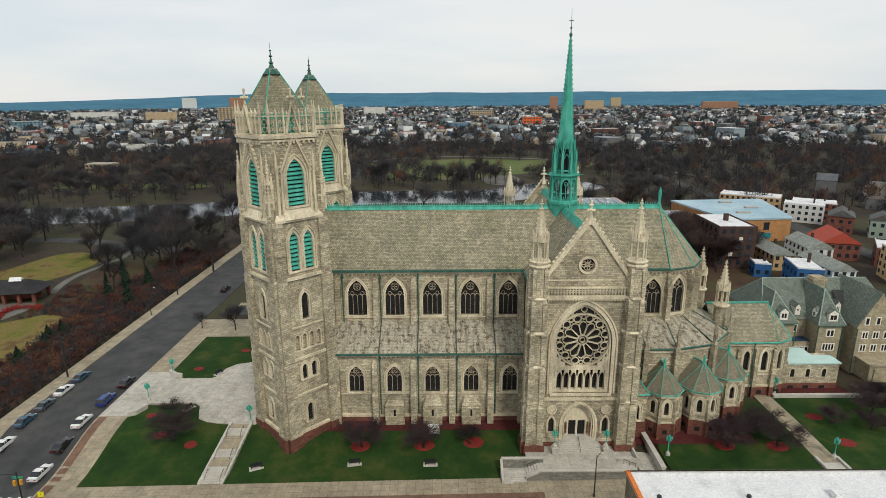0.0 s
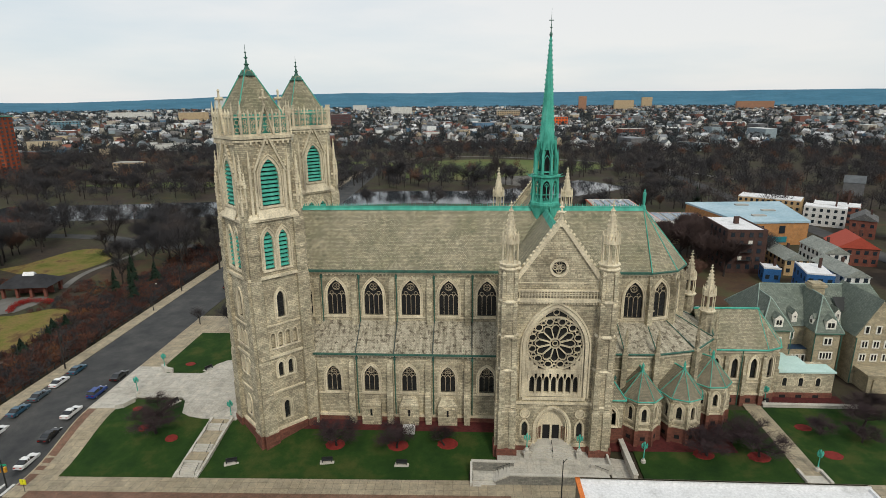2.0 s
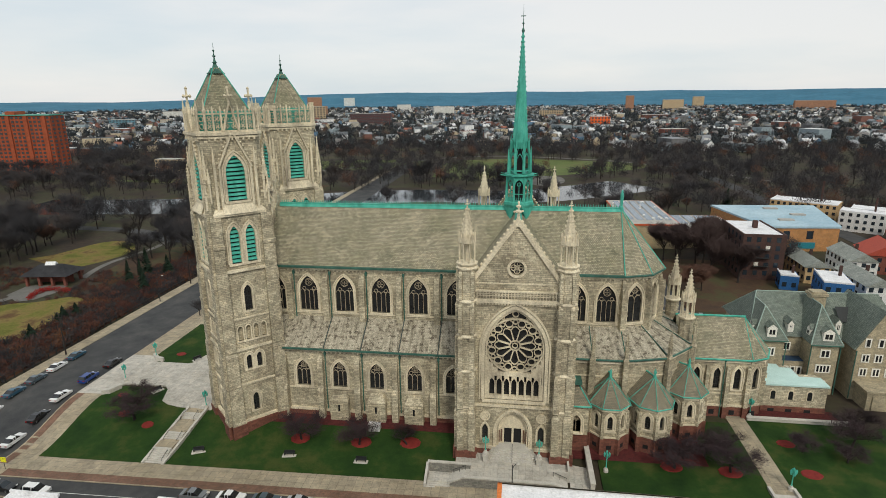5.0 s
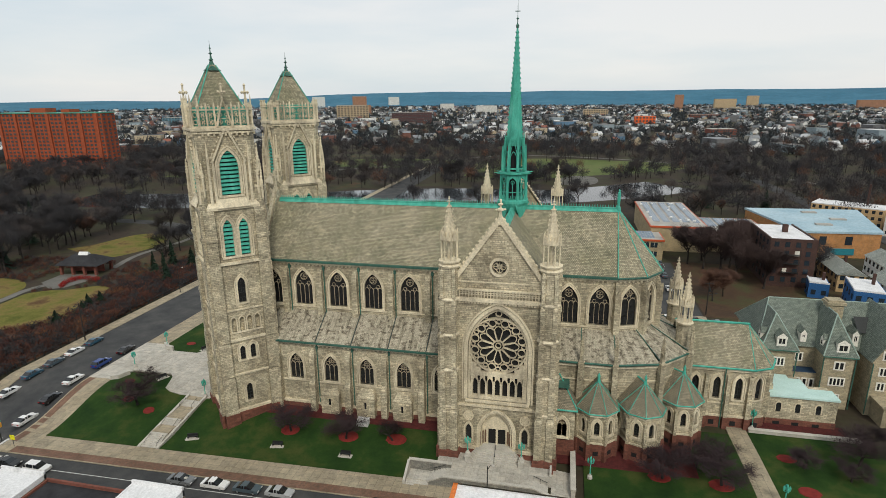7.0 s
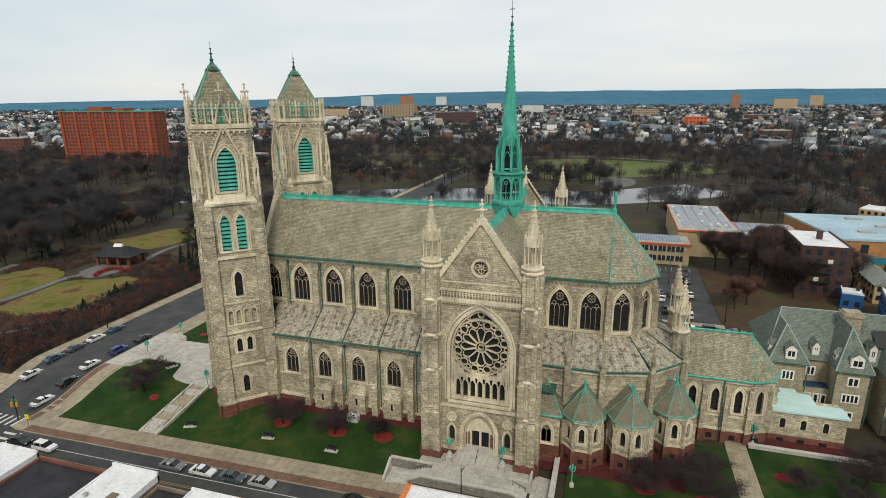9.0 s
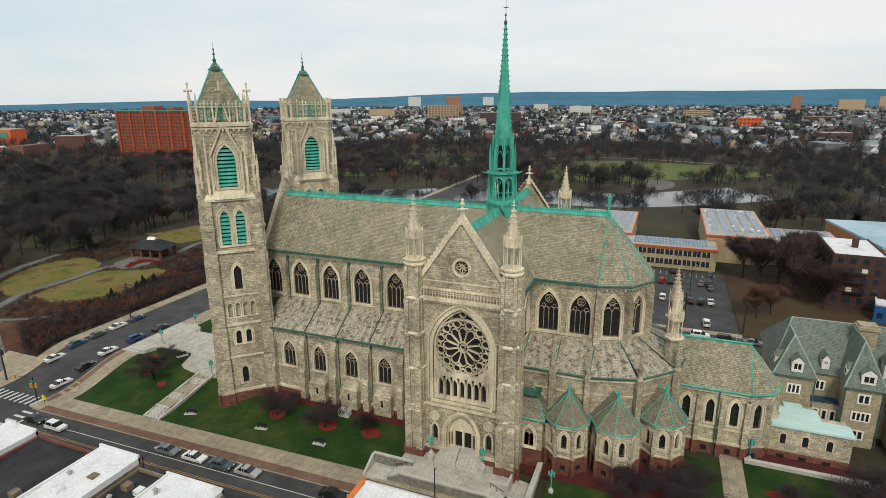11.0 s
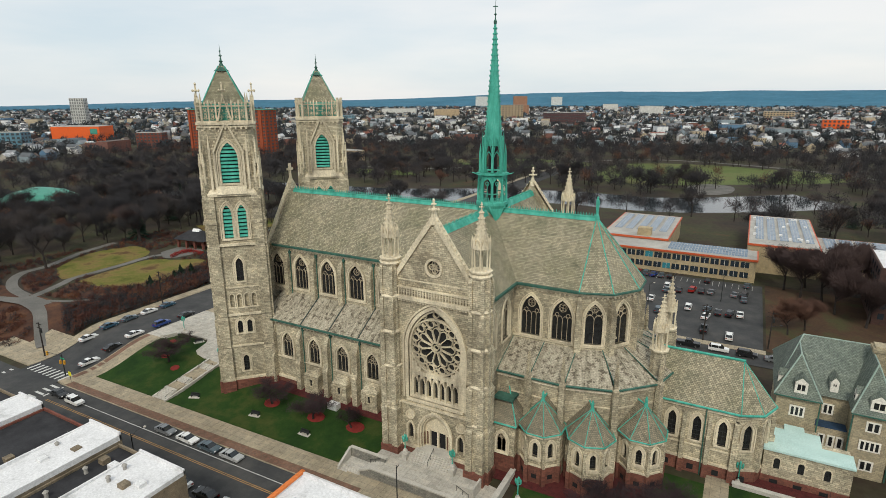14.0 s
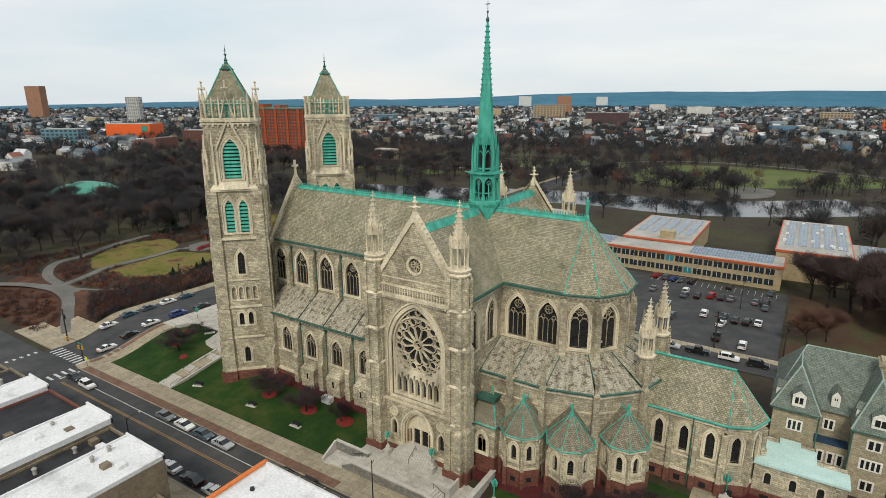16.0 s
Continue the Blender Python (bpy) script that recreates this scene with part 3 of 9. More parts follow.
for s, m in zip((1, -1), side(14.2)):
    u = lambda x: x * s
    lo, hi = sorted((u(-48.5), u(-9.0)))
    w = B().wall(lo, hi, 1.2, AISLE, [(u(x), AISW[0], *AISW[1:]) for x in BAYS], 0.6)
    part("aisle_wall", w, "stone", church, "", m)
    p = B().box(lo, hi, -0.35, 0.5, -2.0, 1.0)
    part("plinth", p, "granite", church, "red granite plinth", m)
    courses([(lo, hi, -0.45, 0.3, 1.0, 1.5), (lo, hi, -0.15, 0.3, 5.9, 6.15)], church, m)
    p = B().box(lo, hi, -0.3, 0.3, 14.2, 14.55)
    for i in range(int((hi - lo) / 0.9)):
        p.box(lo + 0.4 + i * 0.9, lo + 0.7 + i * 0.9, -0.3, 0.0, 13.9, 14.2)
    part("string_course", p, "trim", church, "", m)
    for x in BAYS:
        put_window(ais_kit, church, m @ pose(u(x), 0, AISW[1]), "pointed window with dark glass and stone tracery")
    for x in BUTT + [-9.6]:
        p = B()
        c = u(x)
        p.box(c - 0.62, c + 0.62, -1.5, 0.2, -1.5, 6.0)
        p.loft([[(c - 0.62, -1.5, 6.0), (c + 0.62, -1.5, 6.0), (c + 0.62, 0.2, 6.0), (c - 0.62, 0.2, 6.0)], [(c - 0.55, -0.95, 7.0), (c + 0.55, -0.95, 7.0), (c + 0.55, 0.2, 7.0), (c - 0.55, 0.2, 7.0)], [(c - 0.55, -0.95, 11.6), (c + 0.55, -0.95, 11.6), (c + 0.55, 0.2, 11.6), (c - 0.55, 0.2, 11.6)], [(c - 0.5, -0.1, 13.4), (c + 0.5, -0.1, 13.4), (c + 0.5, 0.2, 13.4), (c - 0.5, 0.2, 13.4)]])
        part("buttress", p, "stone", church, "stepped stone buttress with sloped caps", m)
    for x in BUTT[1:]:
        part("downpipe", B().tube((u(x) + 1.0 * s, -0.25, 0.6), (u(x) + 1.0 * s, -0.25, AISLE - 0.4), 0.12, 0.12).box(u(x) + 1.0 * s - 0.2, u(x) + 1.0 * s + 0.2, -0.45, 0.0, AISLE - 1.5, AISLE - 0.9), "copper_dark", church, "green copper downpipe", m)
    # lean-to roof, cut into bays by raised pipes and copper rolls
    edges = [-48.5] + BUTT[1:] + [-8.6]
    for a, b_ in zip(edges, edges[1:]):
        lo2, hi2 = sorted((u(a), u(b_)))
        r = B().add([(lo2, -0.75, AISLE - 0.05), (hi2, -0.75, AISLE - 0.05), (hi2, 5.8, 19.3), (lo2, 5.8, 19.3), (lo2, -0.75, AISLE - 0.3), (hi2, -0.75, AISLE - 0.3)], [(0, 1, 2, 3), (4, 5, 1, 0)])
        part("aisle_roof", r, "aisle_roof", church, "stained grey aisle roof", m)
    for a in edges[1:-1]:
        part("roof_pipe", B().tube((u(a) + 0.9 * s, -0.8, AISLE + 0.05), (u(a) + 0.9 * s, 5.8, 19.4), 0.11, 0.11), "pipe", church, "dark pipe down the aisle roof", m)
    g = B().box(lo, hi, -1.05, -0.7, AISLE - 0.25, AISLE + 0.06)
    part("gutter", g, "copper_dark", church, "green copper gutter", m)
for s, m in zip((1, -1), side(8.4)):
    u = lambda x: x * s
    for x in BUTT + [-9.3]:
        p, c = B(), u(x)
        p.loft([[(c - 0.6, -0.9, 18.4), (c + 0.6, -0.9, 18.4), (c + 0.6, 0.2, 18.4), (c - 0.6, 0.2, 18.4)], [(c - 0.55, -0.9, 26.6), (c + 0.55, -0.9, 26.6), (c + 0.55, 0.2, 26.6), (c - 0.55, 0.2, 26.6)], [(c - 0.5, -0.15, 28.4), (c + 0.5, -0.15, 28.4), (c + 0.5, 0.2, 28.4), (c - 0.5, 0.2, 28.4)]])
        p.box(c - 0.62, c + 0.62, -0.95, 0.1, 22.6, 22.9)
        part("buttress", p, "stone", church, "stepped stone buttress with sloped caps", m)
        part("downpipe", B().tube((c + 0.95 * s, -0.25, 19.0), (c + 0.95 * s, -0.25, EAVE - 0.3), 0.13, 0.13).box(c + 0.95 * s - 0.22, c + 0.95 * s + 0.22, -0.5, 0.0, EAVE - 1.7, EAVE - 1.0), "copper_dark", church, "green copper downpipe", m)
    p = B()
    lo, hi = sorted((u(-50.0), u(-8.4)))
    l2, h2 = sorted((u(8.4), u(20.2)))
    for a, b_ in ((lo, hi), (l2, h2)):
        p.box(a, b_, -0.4, 0.2, EAVE - 0.75, EAVE - 0.3)
        courses([(a, b_, -0.2, 0.2, 20.0, 20.25)], church, m)
        for i in range(int((b_ - a) / 0.8)):
            p.box(a + 0.3 + i * 0.8, a + 0.58 + i * 0.8, -0.35, 0.0, EAVE - 1.05, EAVE - 0.75)
    part("cornice", p, "trim", church, "", m)
    g = B()
    for a, b_ in ((lo, hi), (l2, h2)):
        g.box(a, b_, -0.85, -0.38, EAVE - 0.3, EAVE + 0.12)
    part("gutter", g, "copper_dark", church, "green copper gutter", m)

# high roofs
SL = (RIDGE - EAVE) / 8.9
for s in (1, -1):
    r = B()
    r.add([(-51.0, -8.9 * s, EAVE), (20.2, -8.9 * s, EAVE), (20.2, 0, RIDGE), (-51.0, 0, RIDGE)], [(0, 1, 2, 3) if s > 0 else (3, 2, 1, 0)])
    part("nave_roof", r, "slate", church, "steep roof of grey-brown tiles")
    r = B()
    r.add([(-8.9 * s, -22.6, EAVE + 0.02), (-8.9 * s, 22.6, EAVE + 0.02), (0, 22.6, RIDGE - 0.15), (0, -22.6, RIDGE - 0.15)], [(3, 2, 1, 0) if s > 0 else (0, 1, 2, 3)])
    part("transept_roof", r, "slate", church, "steep roof of grey-brown tiles")
APSE = [(20.2, -9.2)] + [(20.2 + 9.2 * math.sin(math.radians(a)), -9.2 * math.cos(math.radians(a))) for a in (36, 72, 108, 144)] + [(20.2, 9.2)]
APW = [(20.2, -8.4)] + [(20.2 + 8.4 * math.sin(math.radians(a)), -8.4 * math.cos(math.radians(a))) for a in (36, 72, 108, 144)] + [(20.2, 8.4)]
for (ax, ay), (bx, by) in zip(APSE, APSE[1:]):
    part("apse_roof", B().add([(ax, ay, EAVE), (bx, by, EAVE), (20.2, 0, RIDGE)], [(0, 1, 2)]), "slate", church, "tapering tiled roof face over the apse")
for x, y in APSE:
    part("hip_cover", B().tube((x, y, EAVE + 0.05), (20.2, 0, RIDGE + 0.05), 0.1, 0.1, 6), "copper", church, "verdigris hip cover of the apse roof")
gut = B()
for (ax, ay), (bx, by) in zip(APSE, APSE[1:]):
    gut.tube((ax, ay, EAVE - 0.08), (bx, by, EAVE - 0.08), 0.22, 0.22, 6)
part("gutter", gut, "copper_dark", church, "green copper gutter")
for (ax, ay), (bx, by) in zip(APW, APW[1:]):
    d = math.hypot(bx - ax, by - ay)
    m = pose(ax, ay, 0, 0, 0, math.degrees(math.atan2(by - ay, bx - ax)))
    part("apse_wall", B().wall(0, d, 12.0, EAVE - 0.2, [(d / 2, 2.9, 20.6, 25.2, 28.0)], 0.6), "stone", church, "", m)
    put_window(slim_kit, church, m @ pose(d / 2, 0, 20.6), "tall pointed apse window")
    p = B().box(0, d, -0.4, 0.1, EAVE - 0.75, EAVE - 0.3)
    courses([(0, d, -0.2, 0.1, 20.0, 20.25)], church, m)
    for i in range(6):
        p.box(0.4 + i * 0.8, 0.7 + i * 0.8, -0.35, 0, EAVE - 1.05, EAVE - 0.75)
    part("cornice", p, "trim", church, "", m)
    p = B().box(-0.55, 0.55, -1.0, 0.3, 18.5, 26.5)
    p.loft([[(-0.55, -1.0, 26.5), (0.55, -1.0, 26.5), (0.55, 0.2, 26.5), (-0.55, 0.2, 26.5)], [(-0.3, -0.2, 29.3), (0.3, -0.2, 29.3), (0.3, 0.2, 29.3), (-0.3, 0.2, 29.3)]])
    p.box(-0.7, 0.7, -1.15, 0.1, 22.2, 22.6)
    for z in (24.4, 26.2):
        p.add([(-0.6, -1.08, z), (0.6, -1.08, z), (0, -1.08, z + 1.6), (-0.6, -0.8, z), (0.6, -0.8, z), (0, -0.8, z + 1.6)], [(0, 1, 2), (0, 2, 5, 3), (1, 4, 5, 2)])
    part("buttress", p, "stone", church, "carved stone buttress of the apse", m)

# crests along the ridges
cr = B()
cr.box(-50.6, 20.4, -0.32, 0.32, RIDGE - 0.25, RIDGE + 0.2)
cr.loft([[(-50.6, -0.6, RIDGE - 0.6), (20.2, -0.6, RIDGE - 0.6), (20.2, 0.6, RIDGE - 0.6), (-50.6, 0.6, RIDGE - 0.6)], [(-50.6, -0.2, RIDGE + 0.1), (20.2, -0.2, RIDGE + 0.1), (20.2, 0.2, RIDGE + 0.1), (-50.6, 0.2, RIDGE + 0.1)]])
for i in range(142):
    x = -50.2 + i * 0.5
    if abs(x) > 3:
        cr.ngon(x, 0, [(RIDGE + 0.2, 0.05), (RIDGE + 0.45, 0.13), (RIDGE + 0.8, 0.01)], 4)
part("ridge_crest", cr, "copper", church, "verdigris ridge cover with a row of knobs")
cr = B()
for s in (1, -1):
    cr.loft([[(-0.7, min(3 * s, 22.4 * s), RIDGE - 0.95), (0.7, min(3 * s, 22.4 * s), RIDGE - 0.95), (0.7, max(3 * s, 22.4 * s), RIDGE - 0.95), (-0.7, max(3 * s, 22.4 * s), RIDGE - 0.95)], [(-0.2, min(3 * s, 22.4 * s), RIDGE + 0.1), (0.2, min(3 * s, 22.4 * s), RIDGE + 0.1), (0.2, max(3 * s, 22.4 * s), RIDGE + 0.1), (-0.2, max(3 * s, 22.4 * s), RIDGE + 0.1)]])
    for i in range(36):
        cr.ngon(0, s * (4 + i * 0.5), [(RIDGE + 0.1, 0.05), (RIDGE + 0.3, 0.12), (RIDGE + 0.6, 0.01)], 4)
part("ridge_crest", cr, "copper", church, "verdigris ridge cover with a row of knobs")
st = B()
st.ngon(20.2, 0, [(RIDGE - 0.3, 0.5), (RIDGE + 0.3, 0.4), (RIDGE + 0.6, 0.22), (RIDGE + 1.2, 0.28), (RIDGE + 2.6, 0.34), (RIDGE + 3.1, 0.3), (RIDGE + 3.2, 0.12), (RIDGE + 3.35, 0.19), (RIDGE + 3.6, 0.17), (RIDGE + 3.75, 0.03)], 8)
part("roof_statue", st, "copper", church, "small verdigris figure on the ridge end")

# west gable between the towers
for s in (1,):
    p = B()
    p.loft([[(-52.2, -9.2, 28.5), (-51.0, -9.2, 28.5), (-51.0, 9.2, 28.5), (-52.2, 9.2, 28.5)], [(-52.2, -0.3, 43.3), (-51.0, -0.3, 43.3), (-51.0, 0.3, 43.3), (-52.2, 0.3, 43.3)]])
    p.box(-52.2, -51.0, -9.2, 9.2, 0, 28.5)
    part("west_gable", p, "stone", church, "coped west gable wall")
    p = B()
    for k in (1, -1):
        p.tube((-51.6, 9.4 * k, 28.9), (-51.6, 0, 43.7), 0.55, 0.45, 4)
        crockets(p, (-51.6, 9.4 * k, 29.6), (-51.6, 0, 44.3), 16, 0.55)
    p.box(-51.85, -51.35, -0.2, 0.2, 43.5, 47.4)
    p.box(-51.8, -51.4, -0.85, 0.85, 45.8, 46.3)
    part("gable_coping", p, "trim", church, "pale coping with leaf knobs and a stone cross")


# ---- transept fronts ----
def transept_front(m, front):
    """One gabled transept end in its own frame: x along the wall, outside towards -y."""
    rx, rz, rr = 0.0, 21.7, 4.75
    w = B()
    # lower wall with portal, middle wall with the rose arch, upper gable
    w.wall(-7.0, 7.0, 1.2, 9.8, [(-5.0, 1.0, 2.6, 4.7, 5.7), (0.0, 5.4, 1.2, 4.6, 8.4), (5.0, 1.0, 2.6, 4.7, 5.7)], 1.0)
    part("portal_wall", w, "stone", church, "", m)
    w = B().wall(-7.0, 7.0, 9.8, 30.0, [(0.0, 10.4, 10.9, 20.6, 28.2)], 1.0)
    part("rose_wall", w, "stone", church, "", m)
    w = B()
    gab = [(-7.0, 30.0), (7.0, 30.0), (7.0, 33.4), (0.0, 43.2), (-7.0, 33.4)]
    # gable as fans between the round hole and the outline
    def edge_point(a):
        dx, dz = math.cos(a), math.sin(a)
        best = 1e9
        for (ax, az), (bx, bz) in zip(gab, gab[1:] + gab[:1]):
            ex, ez = bx - ax, bz - az
            det = dx * -ez + dz * ex
            if abs(det) < 1e-9:
                continue
            t_ = ((ax) * -ez + (az - 35.4) * ex) / det
            q = (dx * (az - 35.4) - dz * ax) / det
            if t_ > 0 and -1e-6 <= q <= 1 + 1e-6:
                best = min(best, t_)
        return (best * dx, 35.4 + best * dz)
    angles = sorted([i * math.tau / 24 for i in range(24)] + [math.atan2(z - 35.4, x) % math.tau for x, z in gab])
    for a, c in zip(angles, angles[1:] + [angles[0] + math.tau]):
        if c - a < 1e-6:
            continue
        (ox, oz), (px, pz) = edge_point(a), edge_point(c)
        ia, ic = (1.2 * math.cos(a), 35.4 + 1.2 * math.sin(a)), (1.2 * math.cos(c), 35.4 + 1.2 * math.sin(c))
        w.add([(ia[0], 0, ia[1]), (ox, 0, oz), (px, 0, pz), (ic[0], 0, ic[1]), (ia[0], 0.8, ia[1]), (ic[0], 0.8, ic[1])], [(0, 1, 2, 3), (0, 3, 5, 4)])
    w.add([(x, 0.8, z) for x, z in gab], [(4, 3, 2, 1, 0)])
    part("gable_wall", w.weld(), "stone", church, "", m)
    o = B().panel(list(reversed(ring_pts(0, 35.4, 1.25, 20))), 0.6)
    o.f = [tuple(reversed(f)) for f in o.f]
    frame_ = B().bar(ring_pts(0, 35.4, 1.42, 24), 0.4, -0.2, 0.4, True)
    ow = part("round_window", frame_, "trim", church, "small round window with stone tracery", m)
    part("pane", o, "glass", ow, "", m)
    tr = B()
    for k in range(4):
        tr.bar(ring_pts(0.55 * math.cos(k * math.pi / 2), 35.4 + 0.55 * math.sin(k * math.pi / 2), 0.5, 10), 0.1, 0.3, 0.55, True)
    tr.bar([(-1.2, 35.4), (1.2, 35.4)], 0.1, 0.3, 0.55).bar([(0, 34.2), (0, 36.6)], 0.1, 0.3, 0.55)
    part("tracery", tr, "trim", ow, "", m)
    # rose
    e = lambda g: [(-5.2 - g, 10.9)] + arch(0, 10.4 + 2 * g, 20.6, 28.2 + g * 1.2, 12) + [(5.2 + g, 10.9)]
    sur = B().bar(e(0.3), 0.6, -0.25, 0.7).bar(e(0.85), 0.3, -0.4, 0.05).bar(e(-0.25), 0.3, 0.15, 0.8)
    sur.box(-5.6, 5.6, -0.35, 0.9, 10.4, 10.9)
    rose = part("rose_window", sur, "trim", church, "great round window in a pointed stone arch", m)
    pn = B().panel([(5.2, 10.9)] + list(reversed(arch(0, 10.4, 20.6, 28.2, 12))) + [(-5.2, 10.9)], 0.95)
    pn.f = [tuple(reversed(f)) for f in pn.f]
    part("pane", pn, "glass", rose, "dark leaded glass", m)
    tr = B()
    y0, y1 = 0.45, 0.9
    tr.bar(ring_pts(rx, rz, rr, 48), 0.238, y0 - 0.15, y1, True)
    tr.bar(ring_pts(rx, rz, 0.85, 16), 0.154, y0, y1, True)
    tr.bar(ring_pts(rx, rz, 0.45, 10), 0.098, y0, y1, True)
    for k in range(12):
        a = k * math.tau / 12 + math.tau / 24
        ca, sa = math.cos(a), math.sin(a)
        tr.bar([(rx + 0.85 * ca, rz + 0.85 * sa), (rx + 2.85 * ca, rz + 2.85 * sa)], 0.17, y0, y1)
        b_ = a + math.tau / 24
        for q in (-1, 1):
            c_ = b_ + q * math.tau / 24
            tr.bar([(rx + 2.75 * math.cos(c_), rz + 2.75 * math.sin(c_)), (rx + 3.2 * math.cos(b_ + q * 0.13), rz + 3.2 * math.sin(b_ + q * 0.13)), (rx + 3.4 * math.cos(b_), rz + 3.4 * math.sin(b_))], 0.091, y0, y1)
        tr.bar(ring_pts(rx + 3.95 * math.cos(a), rz + 3.95 * math.sin(a), 0.62, 12), 0.119, y0, y1, True)
        tr.bar(ring_pts(rx + 4.15 * math.cos(b_), rz + 4.15 * math.sin(b_), 0.36, 10), 0.091, y0, y1, True)
    tr.v = [(x * 1.05, y, 21.15 + (z - rz) * 1.06) for x, y, z in tr.v]
    tr.bar(ring_pts(0, 27.05, 0.52, 12), 0.112, y0, y1, True)
    for s in (-1, 1):
        tr.bar(ring_pts(s * 2.2, 26.3, 0.33, 10), 0.084, y0, y1, True)
        tr.bar(ring_pts(s * 3.95, 25.0, 0.26, 10), 0.084, y0, y1, True)
    part("tracery", tr, "trim", rose, "wheel of stone petals", m)
    bl = B().box(-5.2, 5.2, 0.2, 0.94, 15.4, 16.15).box(-4.7, 4.7, 0.2, 0.93, 10.9, 11.5)
    for s in (-1, 1):
        for x0, x1, z1 in ((4.5, 5.2, 18.9), (3.7, 4.5, 17.9), (2.9, 3.7, 17.0)):
            bl.box(min(s * x0, s * x1), max(s * x0, s * x1), 0.3, 0.94, 16.15, z1)
    for k in range(8):
        x = -4.55 + k * 1.3
        bl.box(x - 0.2, x + 0.2, 0.15, 0.94, 10.9, 14.1)
        if k < 7:
            q = arch(x + 0.65, 0.9, 14.1, 15.0, 5)
            for (ax, az), (bx, bz) in zip(q, q[1:]):
                bl.add([(ax, 0.2, az), (bx, 0.2, bz), (bx, 0.2, 15.42), (ax, 0.2, 15.42), (ax, 0.94, az), (bx, 0.94, bz)], [(0, 1, 2, 3), (0, 4, 5, 1)])
            bl.bar(arch(x + 0.65, 1.0, 14.1, 15.1, 5), 0.12, 0.05, 0.25)
    bl.box(-5.2, -4.7, 0.2, 0.94, 10.9, 15.4).box(4.7, 5.2, 0.2, 0.94, 10.9, 15.4)
    for k in (0, 7):
        x = -4.55 + k * 1.3
        bl.box(x - 0.3, x + 0.3, 0.2, 0.94, 14.0, 15.42)
    part("lancet_arcade", bl, "trim", rose, "row of seven small pointed lights", m)
    # courses, balustrade, copings
    p = B()
    courses([(-6.9, 6.9, -d, 0.2, z, z + h) for z, h, d in ((1.0, 0.5, 0.45), (9.5, 0.45, 0.35), (29.3, 0.6, 0.6), (32.6, 0.2, 0.1))], church, m)
    p.box(-6.9, 6.9, -0.55, 0.2, 31.25, 31.5).box(-6.9, 6.9, -0.55, -0.2, 29.85, 30.0)
    for k in range(26):
        x = -6.6 + k * 0.528
        p.box(x - 0.09, x + 0.09, -0.5, -0.25, 29.9, 31.25)
        p.bar(ring_pts(x + 0.264, 30.75, 0.2, 8), 0.08, -0.45, -0.28, True)
        p.box(x - 0.15, x + 0.15, -0.5, 0, 28.95, 29.3)
    part("balustrade", p, "trim", church, "pierced stone balustrade and courses", m)
    p = B()
    for s in (-1, 1):
        p.bar([(s * 8.6, 31.4), (0, 43.5)], 0.75, -0.35, 0.9)
        crockets(p, (s * 8.3, 0.2, 32.6), (s * 0.4, 0.2, 43.7), 15, 0.6)
    p.add([(-0.6, -0.4, 42.6), (0.6, -0.4, 42.6), (0, -0.4, 44.6), (-0.6, 0.9, 42.6), (0.6, 0.9, 42.6), (0, 0.9, 44.6)], [(0, 1, 2), (5, 4, 3), (0, 2, 5, 3), (1, 4, 5, 2)])
    finial(p, 0, 0.2, 43.9, 2.9)
    part("gable_coping", p, "trim", church, "pale gable coping with leaf knobs and finial", m)
    # portal
    p = B()
    for g, d in ((0.0, 0.15), (0.3, -0.1), (0.62, -0.35)):
        p.bar([(-2.7 + 0.3 - g - 0.3, 1.2)] + arch(0, 5.4 + 2 * g, 4.6, 8.4 + g, 10) + [(2.7 + g, 1.2)], 0.36, d, 1.0)
    for s in (-1, 1):
        part("medallion", B().bar(ring_pts(s * 5.0, 7.5, 0.8, 16), 0.25, -0.25, 0.05, True).bar(ring_pts(s * 5.0, 7.5, 0.35, 8), 0.5, -0.12, 0.05, True), "trim", church, "round carved stone medallion", m)
        q = [(s * 5.0 - 0.75, 2.6)] + arch(s * 5.0, 1.5, 4.7, 6.2) + [(s * 5.0 + 0.75, 2.6)]
        part("light_surround", B().bar(q, 0.3, -0.2, 0.1), "trim", church, "", m)
    portal = part("portal", p, "trim", church, "deep pointed portal with moulded arches", m)
    t_ = B().panel(list(reversed(arch(0, 5.4, 4.6, 8.4, 10))), 1.0)
    t_.f = [tuple(reversed(f)) for f in t_.f]
    t_.box(-2.7, -1.55, 0.9, 1.6, 1.2, 4.9).box(1.55, 2.7, 0.9, 1.6, 1.2, 4.9).box(-0.18, 0.18, 0.9, 1.6, 1.5, 4.9)
    part("tympanum", t_, "trim", portal, "", m)
    for s in (-1, 1):
        part("door_leaf", B().box(s * 0.86 - 0.66, s * 0.86 + 0.66, 1.3, 1.4, 1.5, 4.8), "dark", portal, "dark door leaf", m)
        for k in range(3):
            part("red_column", B().ngon(s * (2.0 + 0.42 * k), 0.75 - 0.35 * k, [(2.0, 0.13), (4.4, 0.13)], 8), "paver", portal, "red stone column", m)
        pn = B().panel([(s * 5 + 0.5, 2.6)] + list(reversed(arch(s * 5.0, 1.0, 4.7, 5.7))) + [(s * 5 - 0.5, 2.6)], 0.5)
        pn.f = [tuple(reversed(f)) for f in pn.f]
        part("side_light", pn, "glass", church, "narrow dark side window", m)
    part("threshold", B().box(-2.95, 2.95, -0.95, 1.25, -1.0, 1.53), "cap", church, "", m)
    part("plinth", B().box(-6.8, -3.0, -0.5, 0.6, -2, 1.0).box(3.0, 6.8, -0.5, 0.6, -2, 1.0), "granite", church, "red granite plinth", m)
